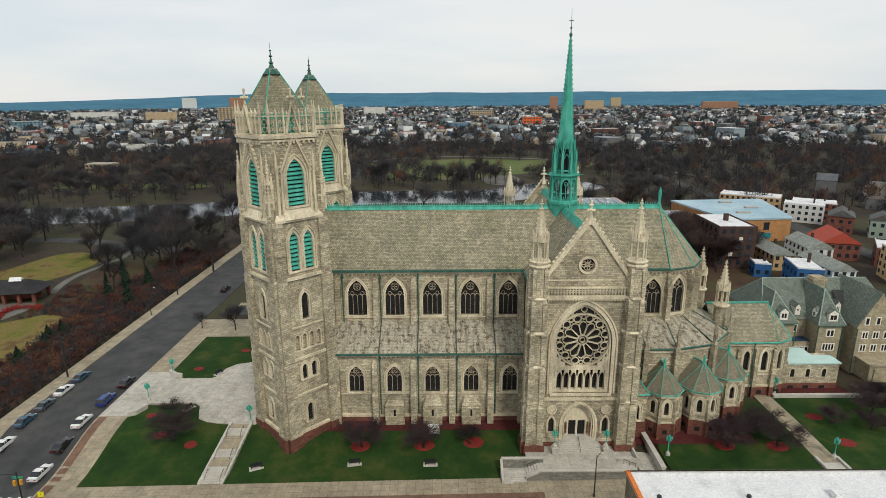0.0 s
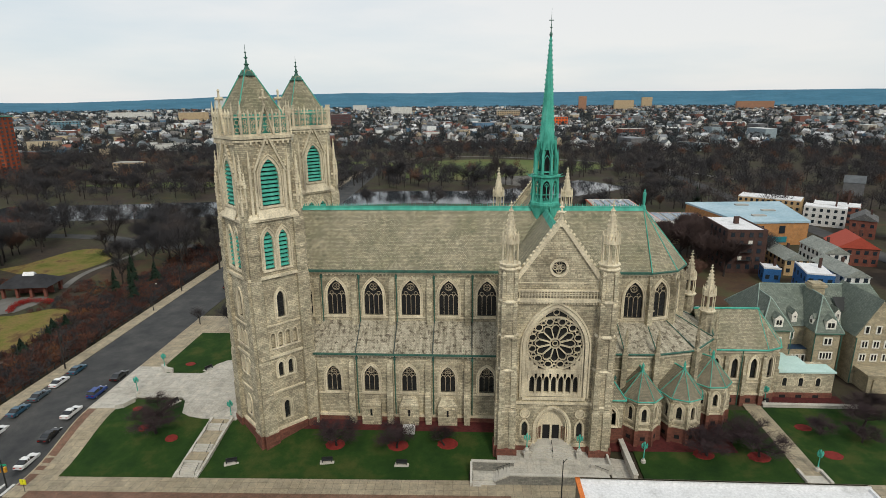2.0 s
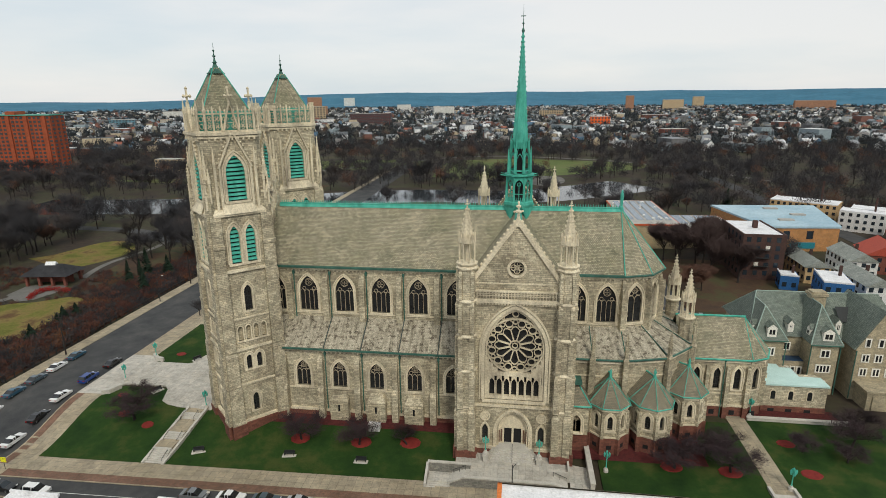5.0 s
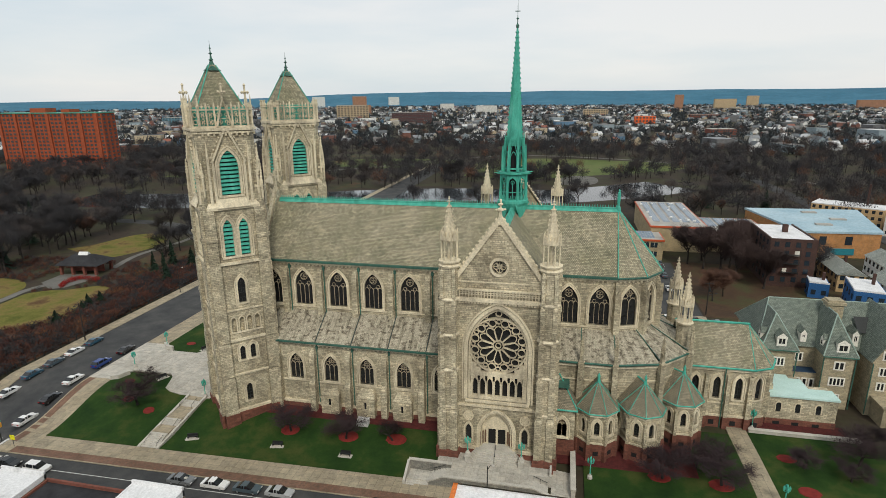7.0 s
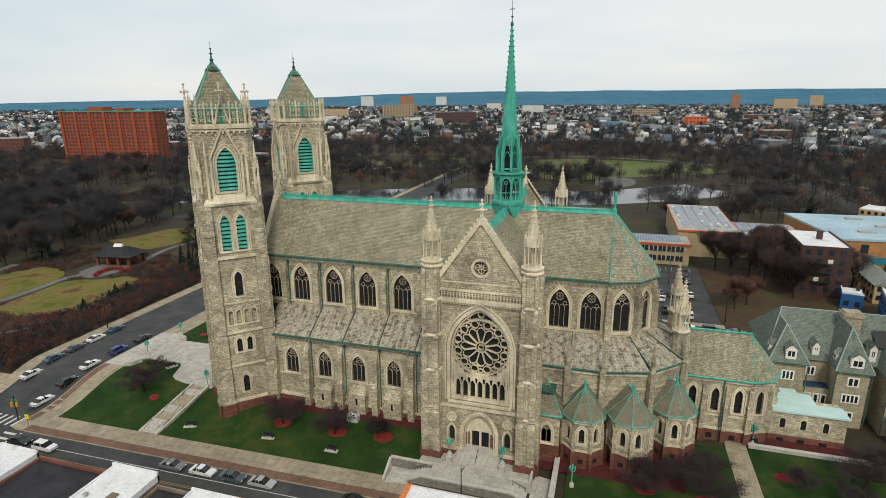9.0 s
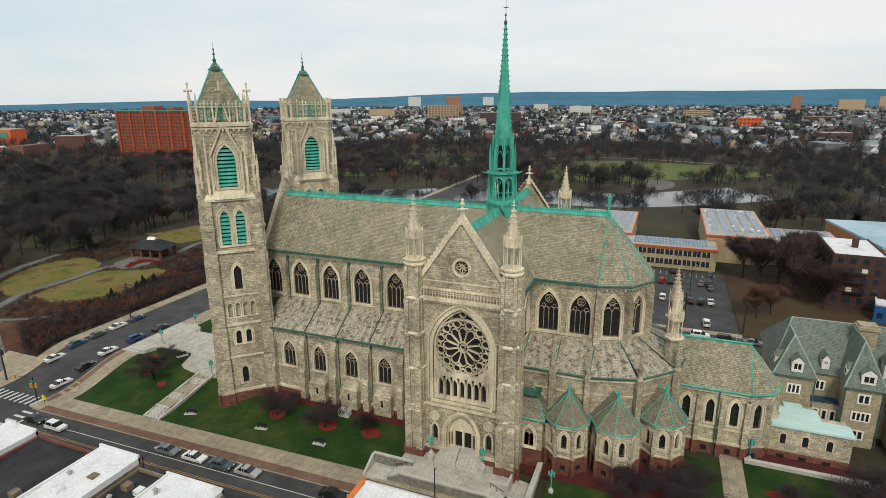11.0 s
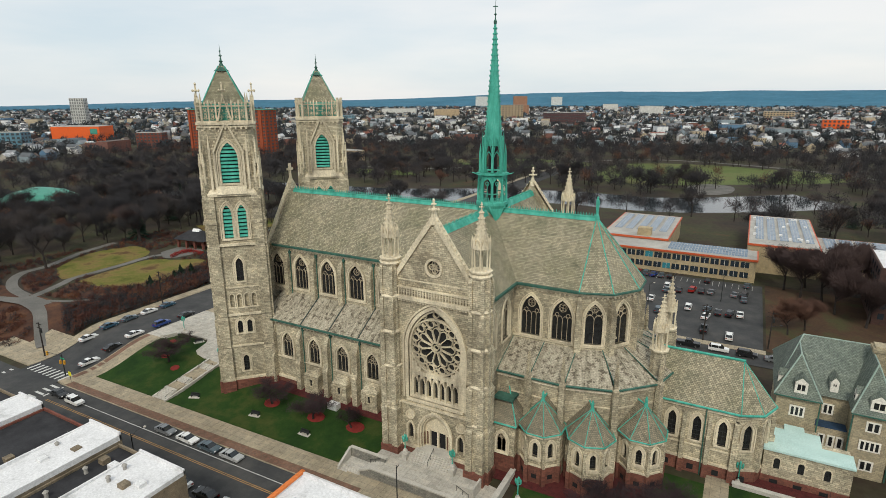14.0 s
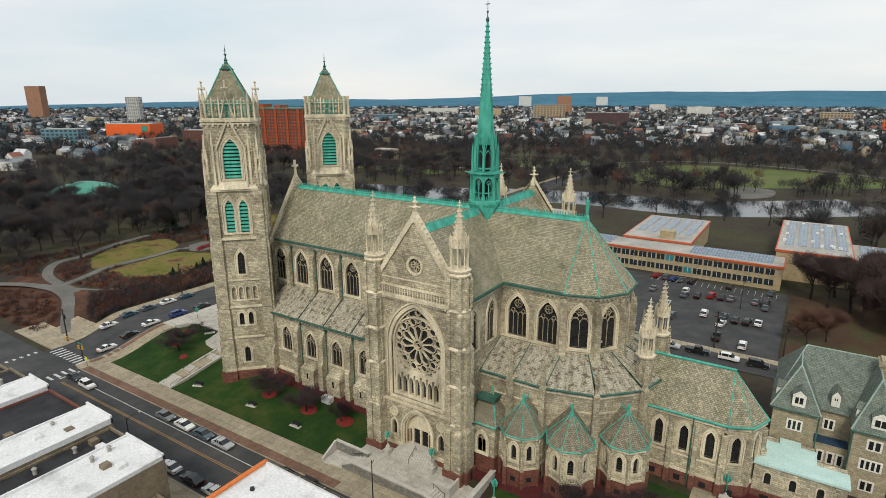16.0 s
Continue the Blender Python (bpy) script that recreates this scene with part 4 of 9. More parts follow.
    # corner turrets
    for s in (-1, 1):
        t = B()
        c = s * 8.35
        t.ngon(c, 0.0, [(1.0, 1.95), (1.6, 1.85), (9.5, 1.75), (10.4, 1.7), (20, 1.65), (29.5, 1.6), (35.7, 1.55)], 8)
        for z in (9.5, 16.5, 23.0, 29.4, 35.2):
            part("turret_band", B().ngon(c, 0.0, [(z, 1.8), (z + 0.3, 1.95), (z + 0.6, 1.65)], 8), "trim", church, "", m)
        part("turret", t, "stone", church, "octagonal stone corner turret", m)
        for dx, dy in ((-1.0 * s, -1.35), (1.0 * s, -1.35), (1.55 * s, -0.3), (1.55 * s, 1.0)):
            t = B()
            for z0, z1, r_ in ((1.2, 8.6, 0.62), (9.6, 16.2, 0.52), (17.2, 23, 0.44), (24, 29, 0.36), (30, 34.5, 0.28)):
                t.loft([[(c + dx - r_, dy - r_, z0), (c + dx + r_, dy - r_, z0), (c + dx + r_, dy + r_, z0), (c + dx - r_, dy + r_, z0)], [(c + dx - r_, dy - r_, z1), (c + dx + r_, dy - r_, z1), (c + dx + r_, dy + r_, z1), (c + dx - r_, dy + r_, z1)], [(c + dx * 0.85 - r_ * 0.7, dy * 0.7 - r_ * 0.5, z1 + 1.1), (c + dx * 0.85 + r_ * 0.7, dy * 0.7 - r_ * 0.5, z1 + 1.1), (c + dx * 0.85 + r_ * 0.7, dy * 0.7 + r_ * 0.5, z1 + 1.1), (c + dx * 0.85 - r_ * 0.7, dy * 0.7 + r_ * 0.5, z1 + 1.1)]])
                t.box(c + dx - r_ - 0.07, c + dx + r_ + 0.07, dy - r_ - 0.07, dy + r_ + 0.07, z1 - 0.35, z1 - 0.05)
            part("stepped_buttress", t, "stone", church, "stepped stone buttress against the turret", m)
            part("granite_foot", B().box(c + dx - 0.85, c + dx + 0.85, dy - 0.85, dy + 0.85, -1.8, 1.2), "granite", church, "red granite foot", m)
        part("turret_base", B().ngon(c, -0.2, [(-2, 2.15), (1.0, 2.1), (1.3, 1.9)], 8), "granite", church, "red granite turret base", m)
        t = B()
        lantern_turret(t, c, 0.0, 36.4, 40.2, 47.0, 1.55)
        part("pinnacle", t, "trim", church, "carved stone pinnacle with open lantern", m)


for m in (pose(0, -23.0, 0), pose(0, 23.0, 0, 0, 0, 180)):
    transept_front(m, True)
# transept side walls
for s in (1, -1):
    for m, ys in ((pose(8.4 * s, 0, 0, 0, 0, 90 * s), (-23.0, 23.0)),):
        for a, b_ in ((-22.2, -8.4), (8.4, 22.2)):
            holes = [(a + (b_ - a) * 0.27, 3.0, 20.6, 25.0, 28.0), (a + (b_ - a) * 0.72, 3.0, 20.6, 25.0, 28.0)]
            part("transept_wall", B().wall(a, b_, 0, EAVE - 0.2, holes, 0.6), "stone", church, "", m)
            for h in holes:
                put_window(slim_kit, church, m @ pose(h[0], 0, 20.6), "tall pointed transept window")
            part("cornice", B().box(a, b_, -0.4, 0.1, EAVE - 0.75, EAVE - 0.3), "trim", church, "", m)
            part("gutter", B().box(a, b_, -0.85, -0.38, EAVE - 0.3, EAVE + 0.12), "copper_dark", church, "green copper gutter", m)


# ---- the two west towers, set cornerwise ----
lou_kit = louvre_window(3.4, 45.2, 50.2, 53.4, 11)
twin_kit = louvre_window(1.75, 33.6, 38.8, 40.7, 9)
lan_kit = tracery_window(1.5, 24.1, 27.8, 29.2, 1, "lancet_window")
low_kit = tracery_window(1.05, 12.2, 14.4, 15.1, 1, "lancet_window")
foot_kit = tracery_window(1.2, 3.1, 5.9, 6.8, 1, "lancet_window")


def tower(cx, cy, far):
    H, HB, CB = 5.45, 5.2, 4.2
    edge_ = (HB - CB) * math.sqrt(2)
    octagon = [(CB, -HB), (HB, -CB), (HB, CB), (CB, HB), (-CB, HB), (-HB, CB), (-HB, -CB), (-CB, -HB)]
    part("belfry_ledge", B().loft([[(px * 1.12, py * 1.12, 42.6) for px, py in octagon], [(px * 1.12, py * 1.12, 43.09) for px, py in octagon], [(px, py, 43.9) for px, py in octagon]]), "trim", church, "sloping stone ledge under the belfry", pose(cx, cy, 0, 0, 0, 45))
    for k in range(4):
        a = 45 + 90 * k
        mb = pose(cx, cy, 0, 0, 0, a) @ pose(0, -HB, 0)
        mc = pose(cx, cy, 0, 0, 0, a) @ pose(CB, -HB, 0, 0, 0, 45)
        m = pose(cx, cy, 0, 0, 0, a) @ pose(0, -H, 0)
        bands = [(1.4, 9.2, [(-0.6, 1.2, 3.1, 5.9, 6.8)], 0.5), (9.2, 16.5, [(-1.15, 1.05, 12.2, 14.4, 15.1), (0.85, 1.05, 12.2, 14.4, 15.1)], 0.5),
                 (16.5, 23.0, [(-2.25 + 1.5 * i, 0.95, 18.3, 20.6, 21.2) for i in range(4)], 0.7), (23.0, 32.2, [(-0.1, 1.5, 24.1, 27.8, 29.2)], 0.5),
                 (32.2, 43.0, [(-1.45, 1.75, 33.6, 38.8, 40.7), (1.45, 1.75, 33.6, 38.8, 40.7)], 0.75)]
        for z0, z1, holes, d in bands:
            part("tower_wall", B().wall(-H, H, z0, z1, holes, d), "stone", church, "", m)
        put_window(foot_kit, church, m @ pose(-0.6, 0, 3.1), "narrow pointed tower window")
        for x in (-1.15, 0.85):
            put_window(low_kit, church, m @ pose(x, 0, 12.2), "narrow pointed tower window")
        put_window(lan_kit, church, m @ pose(-0.1, 0, 24.1), "pointed tower window")
        for x in (-1.45, 1.45):
            put_window(twin_kit, church, m @ pose(x, 0, 33.6), "pointed belfry opening with green louvres")
        part("belfry_wall", B().wall(-CB, CB, 43.0, 57.4, [(0.0, 3.4, 45.2, 50.2, 53.4)], 0.75), "stone", church, "", mb)
        part("belfry_corner", B().wall(0, edge_, 43.0, 57.4, [], 0.6), "stone", church, "", mc)
        put_window(lou_kit, church, mb @ pose(0, 0, 45.2), "tall belfry opening with green louvres")
        p = B()
        for i in range(4):
            x = -2.25 + 1.5 * i
            p.bar([(x - 0.55, 18.3)] + arch(x, 1.1, 20.6, 21.35) + [(x + 0.55, 18.3)], 0.2, -0.12, 0.3)
        p.box(-3.2, 3.2, -0.2, 0.3, 17.95, 18.3)
        part("blind_arcade", p, "trim", church, "row of four blind arches", m)
        p = B().box(-H, H, 0.62, 0.66, 18.0, 22.0)
        part("arcade_back", p, "stone", church, "", m)
        p = B()
        courses([(-H - d * 0.4, H + d * 0.4, -d, 0.1, z, z + h) for z, h, d in ((1.2, 0.45, 0.55), (9.0, 0.35, 0.25), (16.3, 0.5, 0.3), (22.6, 0.3, 0.2), (32.0, 0.5, 0.45))], church, m)
        courses([(-CB - d * 0.4, CB + d * 0.4, -d, 0.1, z, z + h) for z, h, d in ((56.4, 0.35, 0.3), (56.9, 0.5, 0.5))], church, mb)
        courses([(-d * 0.4, edge_ + d * 0.4, -d, 0.1, z, z + h) for z, h, d in ((56.404, 0.342, 0.3), (56.904, 0.492, 0.5))], church, mc)
        # sloping sill under the tall opening
        p.add([(-3.0, -0.9, 43.0), (3.0, -0.9, 43.0), (2.6, 0.0, 44.8), (-2.6, 0.0, 44.8)], [(0, 1, 2, 3)])
        # gable over the tall opening, flat against the wall
        p.bar([(-3.0, 51.2), (0, 57.6)], 0.35, -0.45, 0.1).bar([(3.0, 51.2), (0, 57.6)], 0.35, -0.45, 0.1)
        crockets(p, (-3.2, -0.3, 51.8), (-0.5, -0.3, 57.4), 8, 0.42)
        crockets(p, (3.2, -0.3, 51.8), (0.5, -0.3, 57.4), 8, 0.42)
        for s in (-1, 1):
            for x, z1 in ((s * 3.6, 52.5), (s * 2.75, 50.5)):
                p.box(x - 0.22, x + 0.22, -0.28, 0.05, 43.2, z1)
                p.ngon(x, -0.12, [(z1, 0.28), (z1 + 2.6, 0.02)], 4)
        for i in range(9):
            p.box(-4.1 + i * 0.98, -3.78 + i * 0.98, -0.42, 0, 56.0, 56.41)
        part("tower_trim", p, "trim", church, "", mb)
        part("plinth", B().box(-H - 0.5, H + 0.5, -0.7, 0.3, -2.5, 1.2), "granite", church, "red granite plinth", m)
        # pierced parapet and copper screen
        p = B().box(-CB, CB, -0.2, 0.25, 57.4, 57.75).box(-CB, CB, -0.14, 0.14, 60.45, 60.7)
        for x in (-2.85, -1.5, 1.5, 2.85):
            p.box(x - 0.13, x + 0.13, -0.2, 0.2, 57.7, 60.9)
            p.ngon(x, 0, [(60.9, 0.24), (61.15, 0.26), (61.9, 0.02)], 4)
        for x in (-3.5, -2.2, -0.75, 0.75, 2.2, 3.5):
            for z in (58.45, 59.7):
                for q in range(4):
                    p.bar(ring_pts(x + 0.27 * math.cos(q * math.pi / 2), z + 0.27 * math.sin(q * math.pi / 2), 0.27, 6), 0.07, -0.08, 0.1, True)
            p.ngon(x, 0, [(60.7, 0.06), (60.95, 0.2), (61.15, 0.16), (61.35, 0.02)], 5)
        for x in (0.0, -3.0, 3.0):
            p.bar([(x - 0.6, 59.05), (x + 0.6, 59.05)], 0.09, -0.1, 0.1)
        if not far:
            p.bar([(-1.35, 57.6), (0, 62.4), (1.35, 57.6)], 0.34, -0.5, 0.05)
            p.box(-0.14, 0.14, -0.35, -0.07, 61.9, 64.9).box(-0.13, 0.13, -0.8, 0.38, 63.4, 63.75)
            for dx, dy, dz in ((0, -0.75, 63.58), (0, 0.35, 63.58), (-0.55, -0.2, 63.58), (0.55, -0.2, 63.58), (0, -0.2, 64.9), (0, -0.2, 62.5)):
                p.ngon(dx, dy, [(dz - 0.3, 0.08), (dz, 0.28), (dz + 0.3, 0.05)], 6)
            p.box(-0.55, 0.55, -0.32, -0.08, 63.45, 63.7)
        part("parapet", p, "trim", church, "pierced stone parapet", mb)
        p = B().box(0, edge_, -0.2, 0.25, 57.404, 57.746).box(0, edge_, -0.14, 0.14, 60.454, 60.696)
        for z in (58.45, 59.7):
            p.bar(ring_pts(edge_ / 2, z, 0.42, 8), 0.09, -0.08, 0.1, True)
        for x in (0.0, edge_):
            r_ = 0.34 if far else 0.25
            p.ngon(x, 0, [(57.4, r_), (60.7, r_ * 0.9), (61.0, r_ * 1.3), (61.3, r_ * 1.3), (61.35, r_ * 0.8)] + ([(61.8, r_ * 0.8), (61.85, r_ * 1.1), (62.1, r_ * 1.05)] if far else [(62.0, r_ * 0.7), (63.2, 0.03)]), 6)
        if far:
            for x in (edge_ * 0.35, edge_ * 0.65):
                p.box(x - 0.12, x + 0.12, -0.15, 0.15, 61.0, 61.6)
            p.box(0.2, edge_ - 0.2, -0.15, 0.15, 60.7, 61.0)
        part("parapet_corner", p, "trim", church, "pierced corner of the parapet with slim posts", mc)
        part("copper_screen", B().box(-4.15, 4.15, 0.75, 0.9, 57.4, 61.0), "copper", church, "green copper screen behind the parapet", mb)
        # pinnacled buttress on the cut corner of the belfry
        q, h_ = B(), edge_ / 2
        q.box(h_ - 0.62, h_ + 0.62, -1.15, 0.2, 42.7, 46.4).box(h_ - 0.5, h_ + 0.5, -0.85, 0.2, 46.4, 49.6)
        q.loft([[(h_ - 0.5, -0.85, 49.6), (h_ + 0.5, -0.85, 49.6), (h_ + 0.5, 0.2, 49.6), (h_ - 0.5, 0.2, 49.6)], [(h_ - 0.32, -0.1, 53.4), (h_ + 0.32, -0.1, 53.4), (h_ + 0.32, 0.2, 53.4), (h_ - 0.32, 0.2, 53.4)]])
        part("belfry_buttress", q, "stone", church, "stepped corner buttress of the belfry", mc)
        q = B()
        for dx, dy, z0, z1, z2 in ((0, -1.2, 44.0, 46.8, 49.8), (-0.6, -0.8, 45.2, 48.6, 51.4), (0.6, -0.8, 45.2, 48.6, 51.4), (0, -0.75, 49.2, 51.2, 54.6)):
            q.ngon(h_ + dx, dy, [(z0, 0.24), (z1, 0.22), (z1 + 0.1, 0.32), (z1 + 0.3, 0.32), (z1 + 0.35, 0.26), (z2, 0.03)], 6)
            for i in range(4):
                f_ = (i + 0.4) / 4.4
                r_ = 0.28 * (1 - f_)
                for t_ in range(4):
                    q.ngon(h_ + dx + r_ * math.cos(t_ * math.pi / 2), dy + r_ * math.sin(t_ * math.pi / 2), [(z1 + 0.35 + (z2 - z1) * f_ - 0.1, 0.02), (z1 + 0.4 + (z2 - z1) * f_, 0.13), (z1 + 0.55 + (z2 - z1) * f_, 0.02)], 4)
        for z, y_, w_ in ((46.3, -1.2, 0.66), (49.4, -0.9, 0.54)):
            q.add([(h_ - w_, y_, z), (h_ + w_, y_, z), (h_, y_, z + 1.5), (h_ - w_, 0, z), (h_ + w_, 0, z), (h_, 0, z + 1.5)], [(0, 1, 2), (0, 2, 5, 3), (1, 4, 5, 2)])
        part("gablet", q, "trim", church, "carved gablets and pinnacles on the buttress", mc)
        # corner buttresses, two at every corner
        for x in (-H + 0.9, H - 0.9):
            q = B()
            for z0, z1, w_, d in ((1.2, 2.4, 1.32, 1.05), (1.6, 9.2, 1.2, 0.9), (9.2, 16.4, 1.12, 0.8), (16.4, 32.2, 1.05, 0.68), (32.2, 42.8, 0.95, 0.55)):
                nx = 0.6 * w_ / 1.3
                q.loft([[(x - w_, -d, z0), (x + w_, -d, z0), (x + w_, 0.2, z0), (x - w_, 0.2, z0)], [(x - w_, -d, z1 - 0.8), (x + w_, -d, z1 - 0.8), (x + w_, 0.2, z1 - 0.8), (x - w_, 0.2, z1 - 0.8)], [(x - w_ * 0.92, -d * 0.55, z1 + 0.1), (x + w_ * 0.92, -d * 0.55, z1 + 0.1), (x + w_ * 0.92, 0.2, z1 + 0.1), (x - w_ * 0.92, 0.2, z1 + 0.1)]])
            for z, w_ in ((36.8, 1.05), (24.5, 1.15)):
                q.box(x - w_, x + w_, -0.78, 0.1, z, z + 0.6)
            part("granite_foot", B().box(x - 1.4, x + 1.4, -1.15, 0.2, -2.0, 1.25), "granite", church, "red granite foot", m)
            part("tower_buttress", q, "stone", church, "stepped stone corner buttress", m)
    # pyramid roof
    r = B().ngon(cx, cy, [(60.4, 6.0), (61.0, 5.7), (64.4, 3.35), (68.4, 0.8)], 4, math.radians(90))
    part("tower_roof", r, "slate", church, "tiled pyramid roof of the tower")
    for k in range(4):
        a = math.radians(90 * k)
        h = B().tube((cx + 5.75 * math.cos(a), cy + 5.75 * math.sin(a), 61.0), (cx + 0.8 * math.cos(a), cy + 0.8 * math.sin(a), 68.4), 0.1, 0.1, 6)
        part("hip_cover", h, "copper", church, "green copper hip cover")
    h = B().ngon(cx, cy, [(67.4, 1.6), (67.8, 1.1), (68.4, 0.55), (69.1, 0.25), (69.3, 0.45), (69.5, 0.22), (70.2, 0.11), (70.4, 0.38), (70.55, 0.11), (71.1, 0.08), (71.3, 0.22), (71.45, 0.05), (72.6, 0.02)], 8)
    part("finial", h, "copper_dark", church, "green copper finial")
    part("tower_deck", B().slab([(px * 0.96, py * 0.96) for px, py in octagon], 57.0, 57.42), "aisle_roof", church, "", pose(cx, cy, 0, 0, 0, 45))


tower(-54.2, -14.5, False)
tower(-54.4, 14.6, True)

# ---- the copper fleche over the crossing ----
F0 = RIDGE
f = B()
f.ngon(0, 0, [(F0 - 3.0, 1.2), (F0 + 0.8, 3.1), (F0 + 1.3, 3.1), (F0 + 1.5, 2.6)], 8)
for k in range(4):
    a = math.radians(45 + 90 * k)
    f.add([(3.2 * math.cos(a - 0.6), 3.2 * math.sin(a - 0.6), F0 + 0.9), (3.2 * math.cos(a + 0.6), 3.2 * math.sin(a + 0.6), F0 + 0.9), (1.7 * math.cos(a) * 1.35, 1.7 * math.sin(a) * 1.35, F0 - 2.9)], [(0, 2, 1)])
fleche = part("fleche", f, "copper", church, "slender verdigris copper spire")
# Slim near-black shaft stands in for the shade seen through the open stages.
f = B()
f.ngon(0, 0, [(F0 + 1.4, 0.9), (F0 + 12.4, 0.8)], 8)
part("core", f, "dark", fleche, "near-black shaft painted as the shade inside the spire")
f = B()
for k in range(8):
    a = math.pi / 8 + k * math.tau / 8
    ca, sa = math.cos(a), math.sin(a)
    f.tube((2.7 * ca, 2.7 * sa, F0 + 1.3), (2.6 * ca, 2.6 * sa, F0 + 6.4), 0.24, 0.2, 6)
    f.tube((2.15 * ca, 2.15 * sa, F0 + 6.6), (1.75 * ca, 1.75 * sa, F0 + 13.2), 0.2, 0.14, 6)
    f.ngon(2.35 * ca, 2.35 * sa, [(F0 + 7.0, 0.3), (F0 + 10.5, 0.26), (F0 + 12.2, 0.02)], 4)
    f.ngon(1.95 * ca, 1.95 * sa, [(F0 + 10.8, 0.2), (F0 + 12.2, 0.17), (F0 + 14.4, 0.02)], 4)
    f.tube((2.9 * ca, 2.9 * sa, F0 + 6.5), (4.0 * ca, 4.0 * sa, F0 + 6.75), 0.17, 0.04, 5)
    b_ = a + math.pi / 8
    m = pose(2.42 * math.cos(b_), 2.42 * math.sin(b_), F0, 0, 0, math.degrees(b_) + 90)
    g = B()
    g.bar([(-0.85, 1.6)] + arch(0, 1.7, 4.6, 5.9, 5) + [(0.85, 1.6)], 0.16, -0.08, 0.1)
    g.bar([(0, 1.6), (0, 4.9)], 0.13, -0.06, 0.08).bar([(-0.85, 3.0), (0.85, 3.0)], 0.14, -0.06, 0.08)
    g.bar(ring_pts(0, 4.9, 0.35, 8), 0.1, -0.06, 0.08, True)
    for i in range(5):
        g.box(-0.8 + i * 0.36, -0.68 + i * 0.36, -0.1, 0.05, 1.5, 2.3)
    for (ax, az), (bx, bz) in zip(arch(0, 1.7, 4.6, 5.9, 5), arch(0, 1.7, 4.6, 5.9, 5)[1:]):
        g.add([(ax, 0, az), (bx, 0, bz), (bx, 0, 6.3), (ax, 0, 6.3)], [(0, 1, 2, 3)])
    g.bar([(-0.6, 6.8)] + arch(0, 1.2, 9.4, 10.8, 5) + [(0.6, 6.8)], 0.13, 0.5, 0.66)
    g.bar([(-0.7, 10.0), (0, 13.4), (0.7, 10.0)], 0.15, 0.5, 0.68)
    g.bar([(-0.7, 7.5), (0.7, 7.5)], 0.3, 0.45, 0.55)
    f.add([m @ Vector(p) for p in g.v], g.f)
part("lantern", f, "copper", fleche, "two open arcaded stages of the spire")
f = B()
f.ngon(0, 0, [(F0 + 6.2, 2.5), (F0 + 6.5, 3.1), (F0 + 6.8, 3.1), (F0 + 6.85, 2.3)], 8)
f.ngon(0, 0, [(F0 + 11.8, 1.5), (F0 + 13.0, 1.62), (F0 + 15.8, 1.4), (F0 + 22.5, 0.92), (F0 + 28.0, 0.52), (F0 + 33.4, 0.16)], 8)
part("spire_cone", f, "copper", fleche, "ribbed copper cone")
f = B()
for k in range(8):
    a = math.pi / 8 + k * math.tau / 8
    for i in range(22):
        z = 13.5 + i * 0.9
        r = np.interp(z, [13.0, 15.8, 22.5, 28.0, 33.4], [1.62, 1.4, 0.92, 0.52, 0.16])
        f.ngon((r + 0.06) * math.cos(a), (r + 0.06) * math.sin(a), [(F0 + z - 0.12, 0.04), (F0 + z + 0.04, 0.13), (F0 + z + 0.24, 0.02)], 4)
tagged(part("crocket_row", f, "copper", fleche), "verdigris leaf knobs along the spire ribs", kind="stuff")
f = B().ngon(0, 0, [(F0 + 33.2, 0.25), (F0 + 33.6, 0.32), (F0 + 34.0, 0.1), (F0 + 34.6, 0.08), (F0 + 34.8, 0.26), (F0 + 35.0, 0.06), (F0 + 38.2, 0.02)], 8)
f.box(-0.45, 0.45, -0.05, 0.05, F0 + 36.0, F0 + 36.15)
part("finial", f, "copper_dark", fleche, "dark finial cross")

# ---- ambulatory round the apse ----
def around(r, angles, cx=20.2):
    return [(cx + r * math.sin(math.radians(a)), -r * math.cos(math.radians(a))) for a in angles]


AMB = 15.4
ring = [(8.4, -AMB), (14.3, -AMB)] + around(AMB, (0, 30, 60, 90, 120, 150, 180)) + [(14.3, AMB), (8.4, AMB)]
inner = [(8.4, -8.3), (14.3, -8.3)] + around(8.3, (0, 30, 60, 90, 120, 150, 180)) + [(14.3, 8.3), (8.4, 8.3)]
for (a, b_), (c, d) in zip(zip(ring, ring[1:]), zip(inner, inner[1:])):
    ln = math.hypot(b_[0] - a[0], b_[1] - a[1])
    ang = math.degrees(math.atan2(b_[1] - a[1], b_[0] - a[0]))
    m = pose(a[0], a[1], 0, 0, 0, ang)
    part("ambulatory_wall", B().wall(0, ln, -1.5, 16.0, [], 0.8), "stone", church, "", m)
    n = Vector((b_[1] - a[1], a[0] - b_[0], 0)).normalized() * 0.6
    part("ambulatory_roof", B().add([(a[0] + n.x, a[1] + n.y, 16.2), (b_[0] + n.x, b_[1] + n.y, 16.2), (d[0], d[1], 19.6), (c[0], c[1], 19.6)], [(0, 1, 2, 3)]), "aisle_roof", church, "stained grey ambulatory roof")
    part("gutter", B().tube((a[0] + n.x, a[1] + n.y, 16.15), (b_[0] + n.x, b_[1] + n.y, 16.15), 0.2, 0.2, 6), "copper_dark", church, "green copper gutter")
    courses([(0, ln, -0.3, 0.1, 15.3, 15.7), (0, ln, -0.2, 0.1, 12.6, 12.8)], church, m)
    part("roof_roll", B().tube((a[0] + n.x, a[1] + n.y, 16.3), (c[0], c[1], 19.7), 0.09, 0.09, 5), "copper_dark", church, "copper roll")
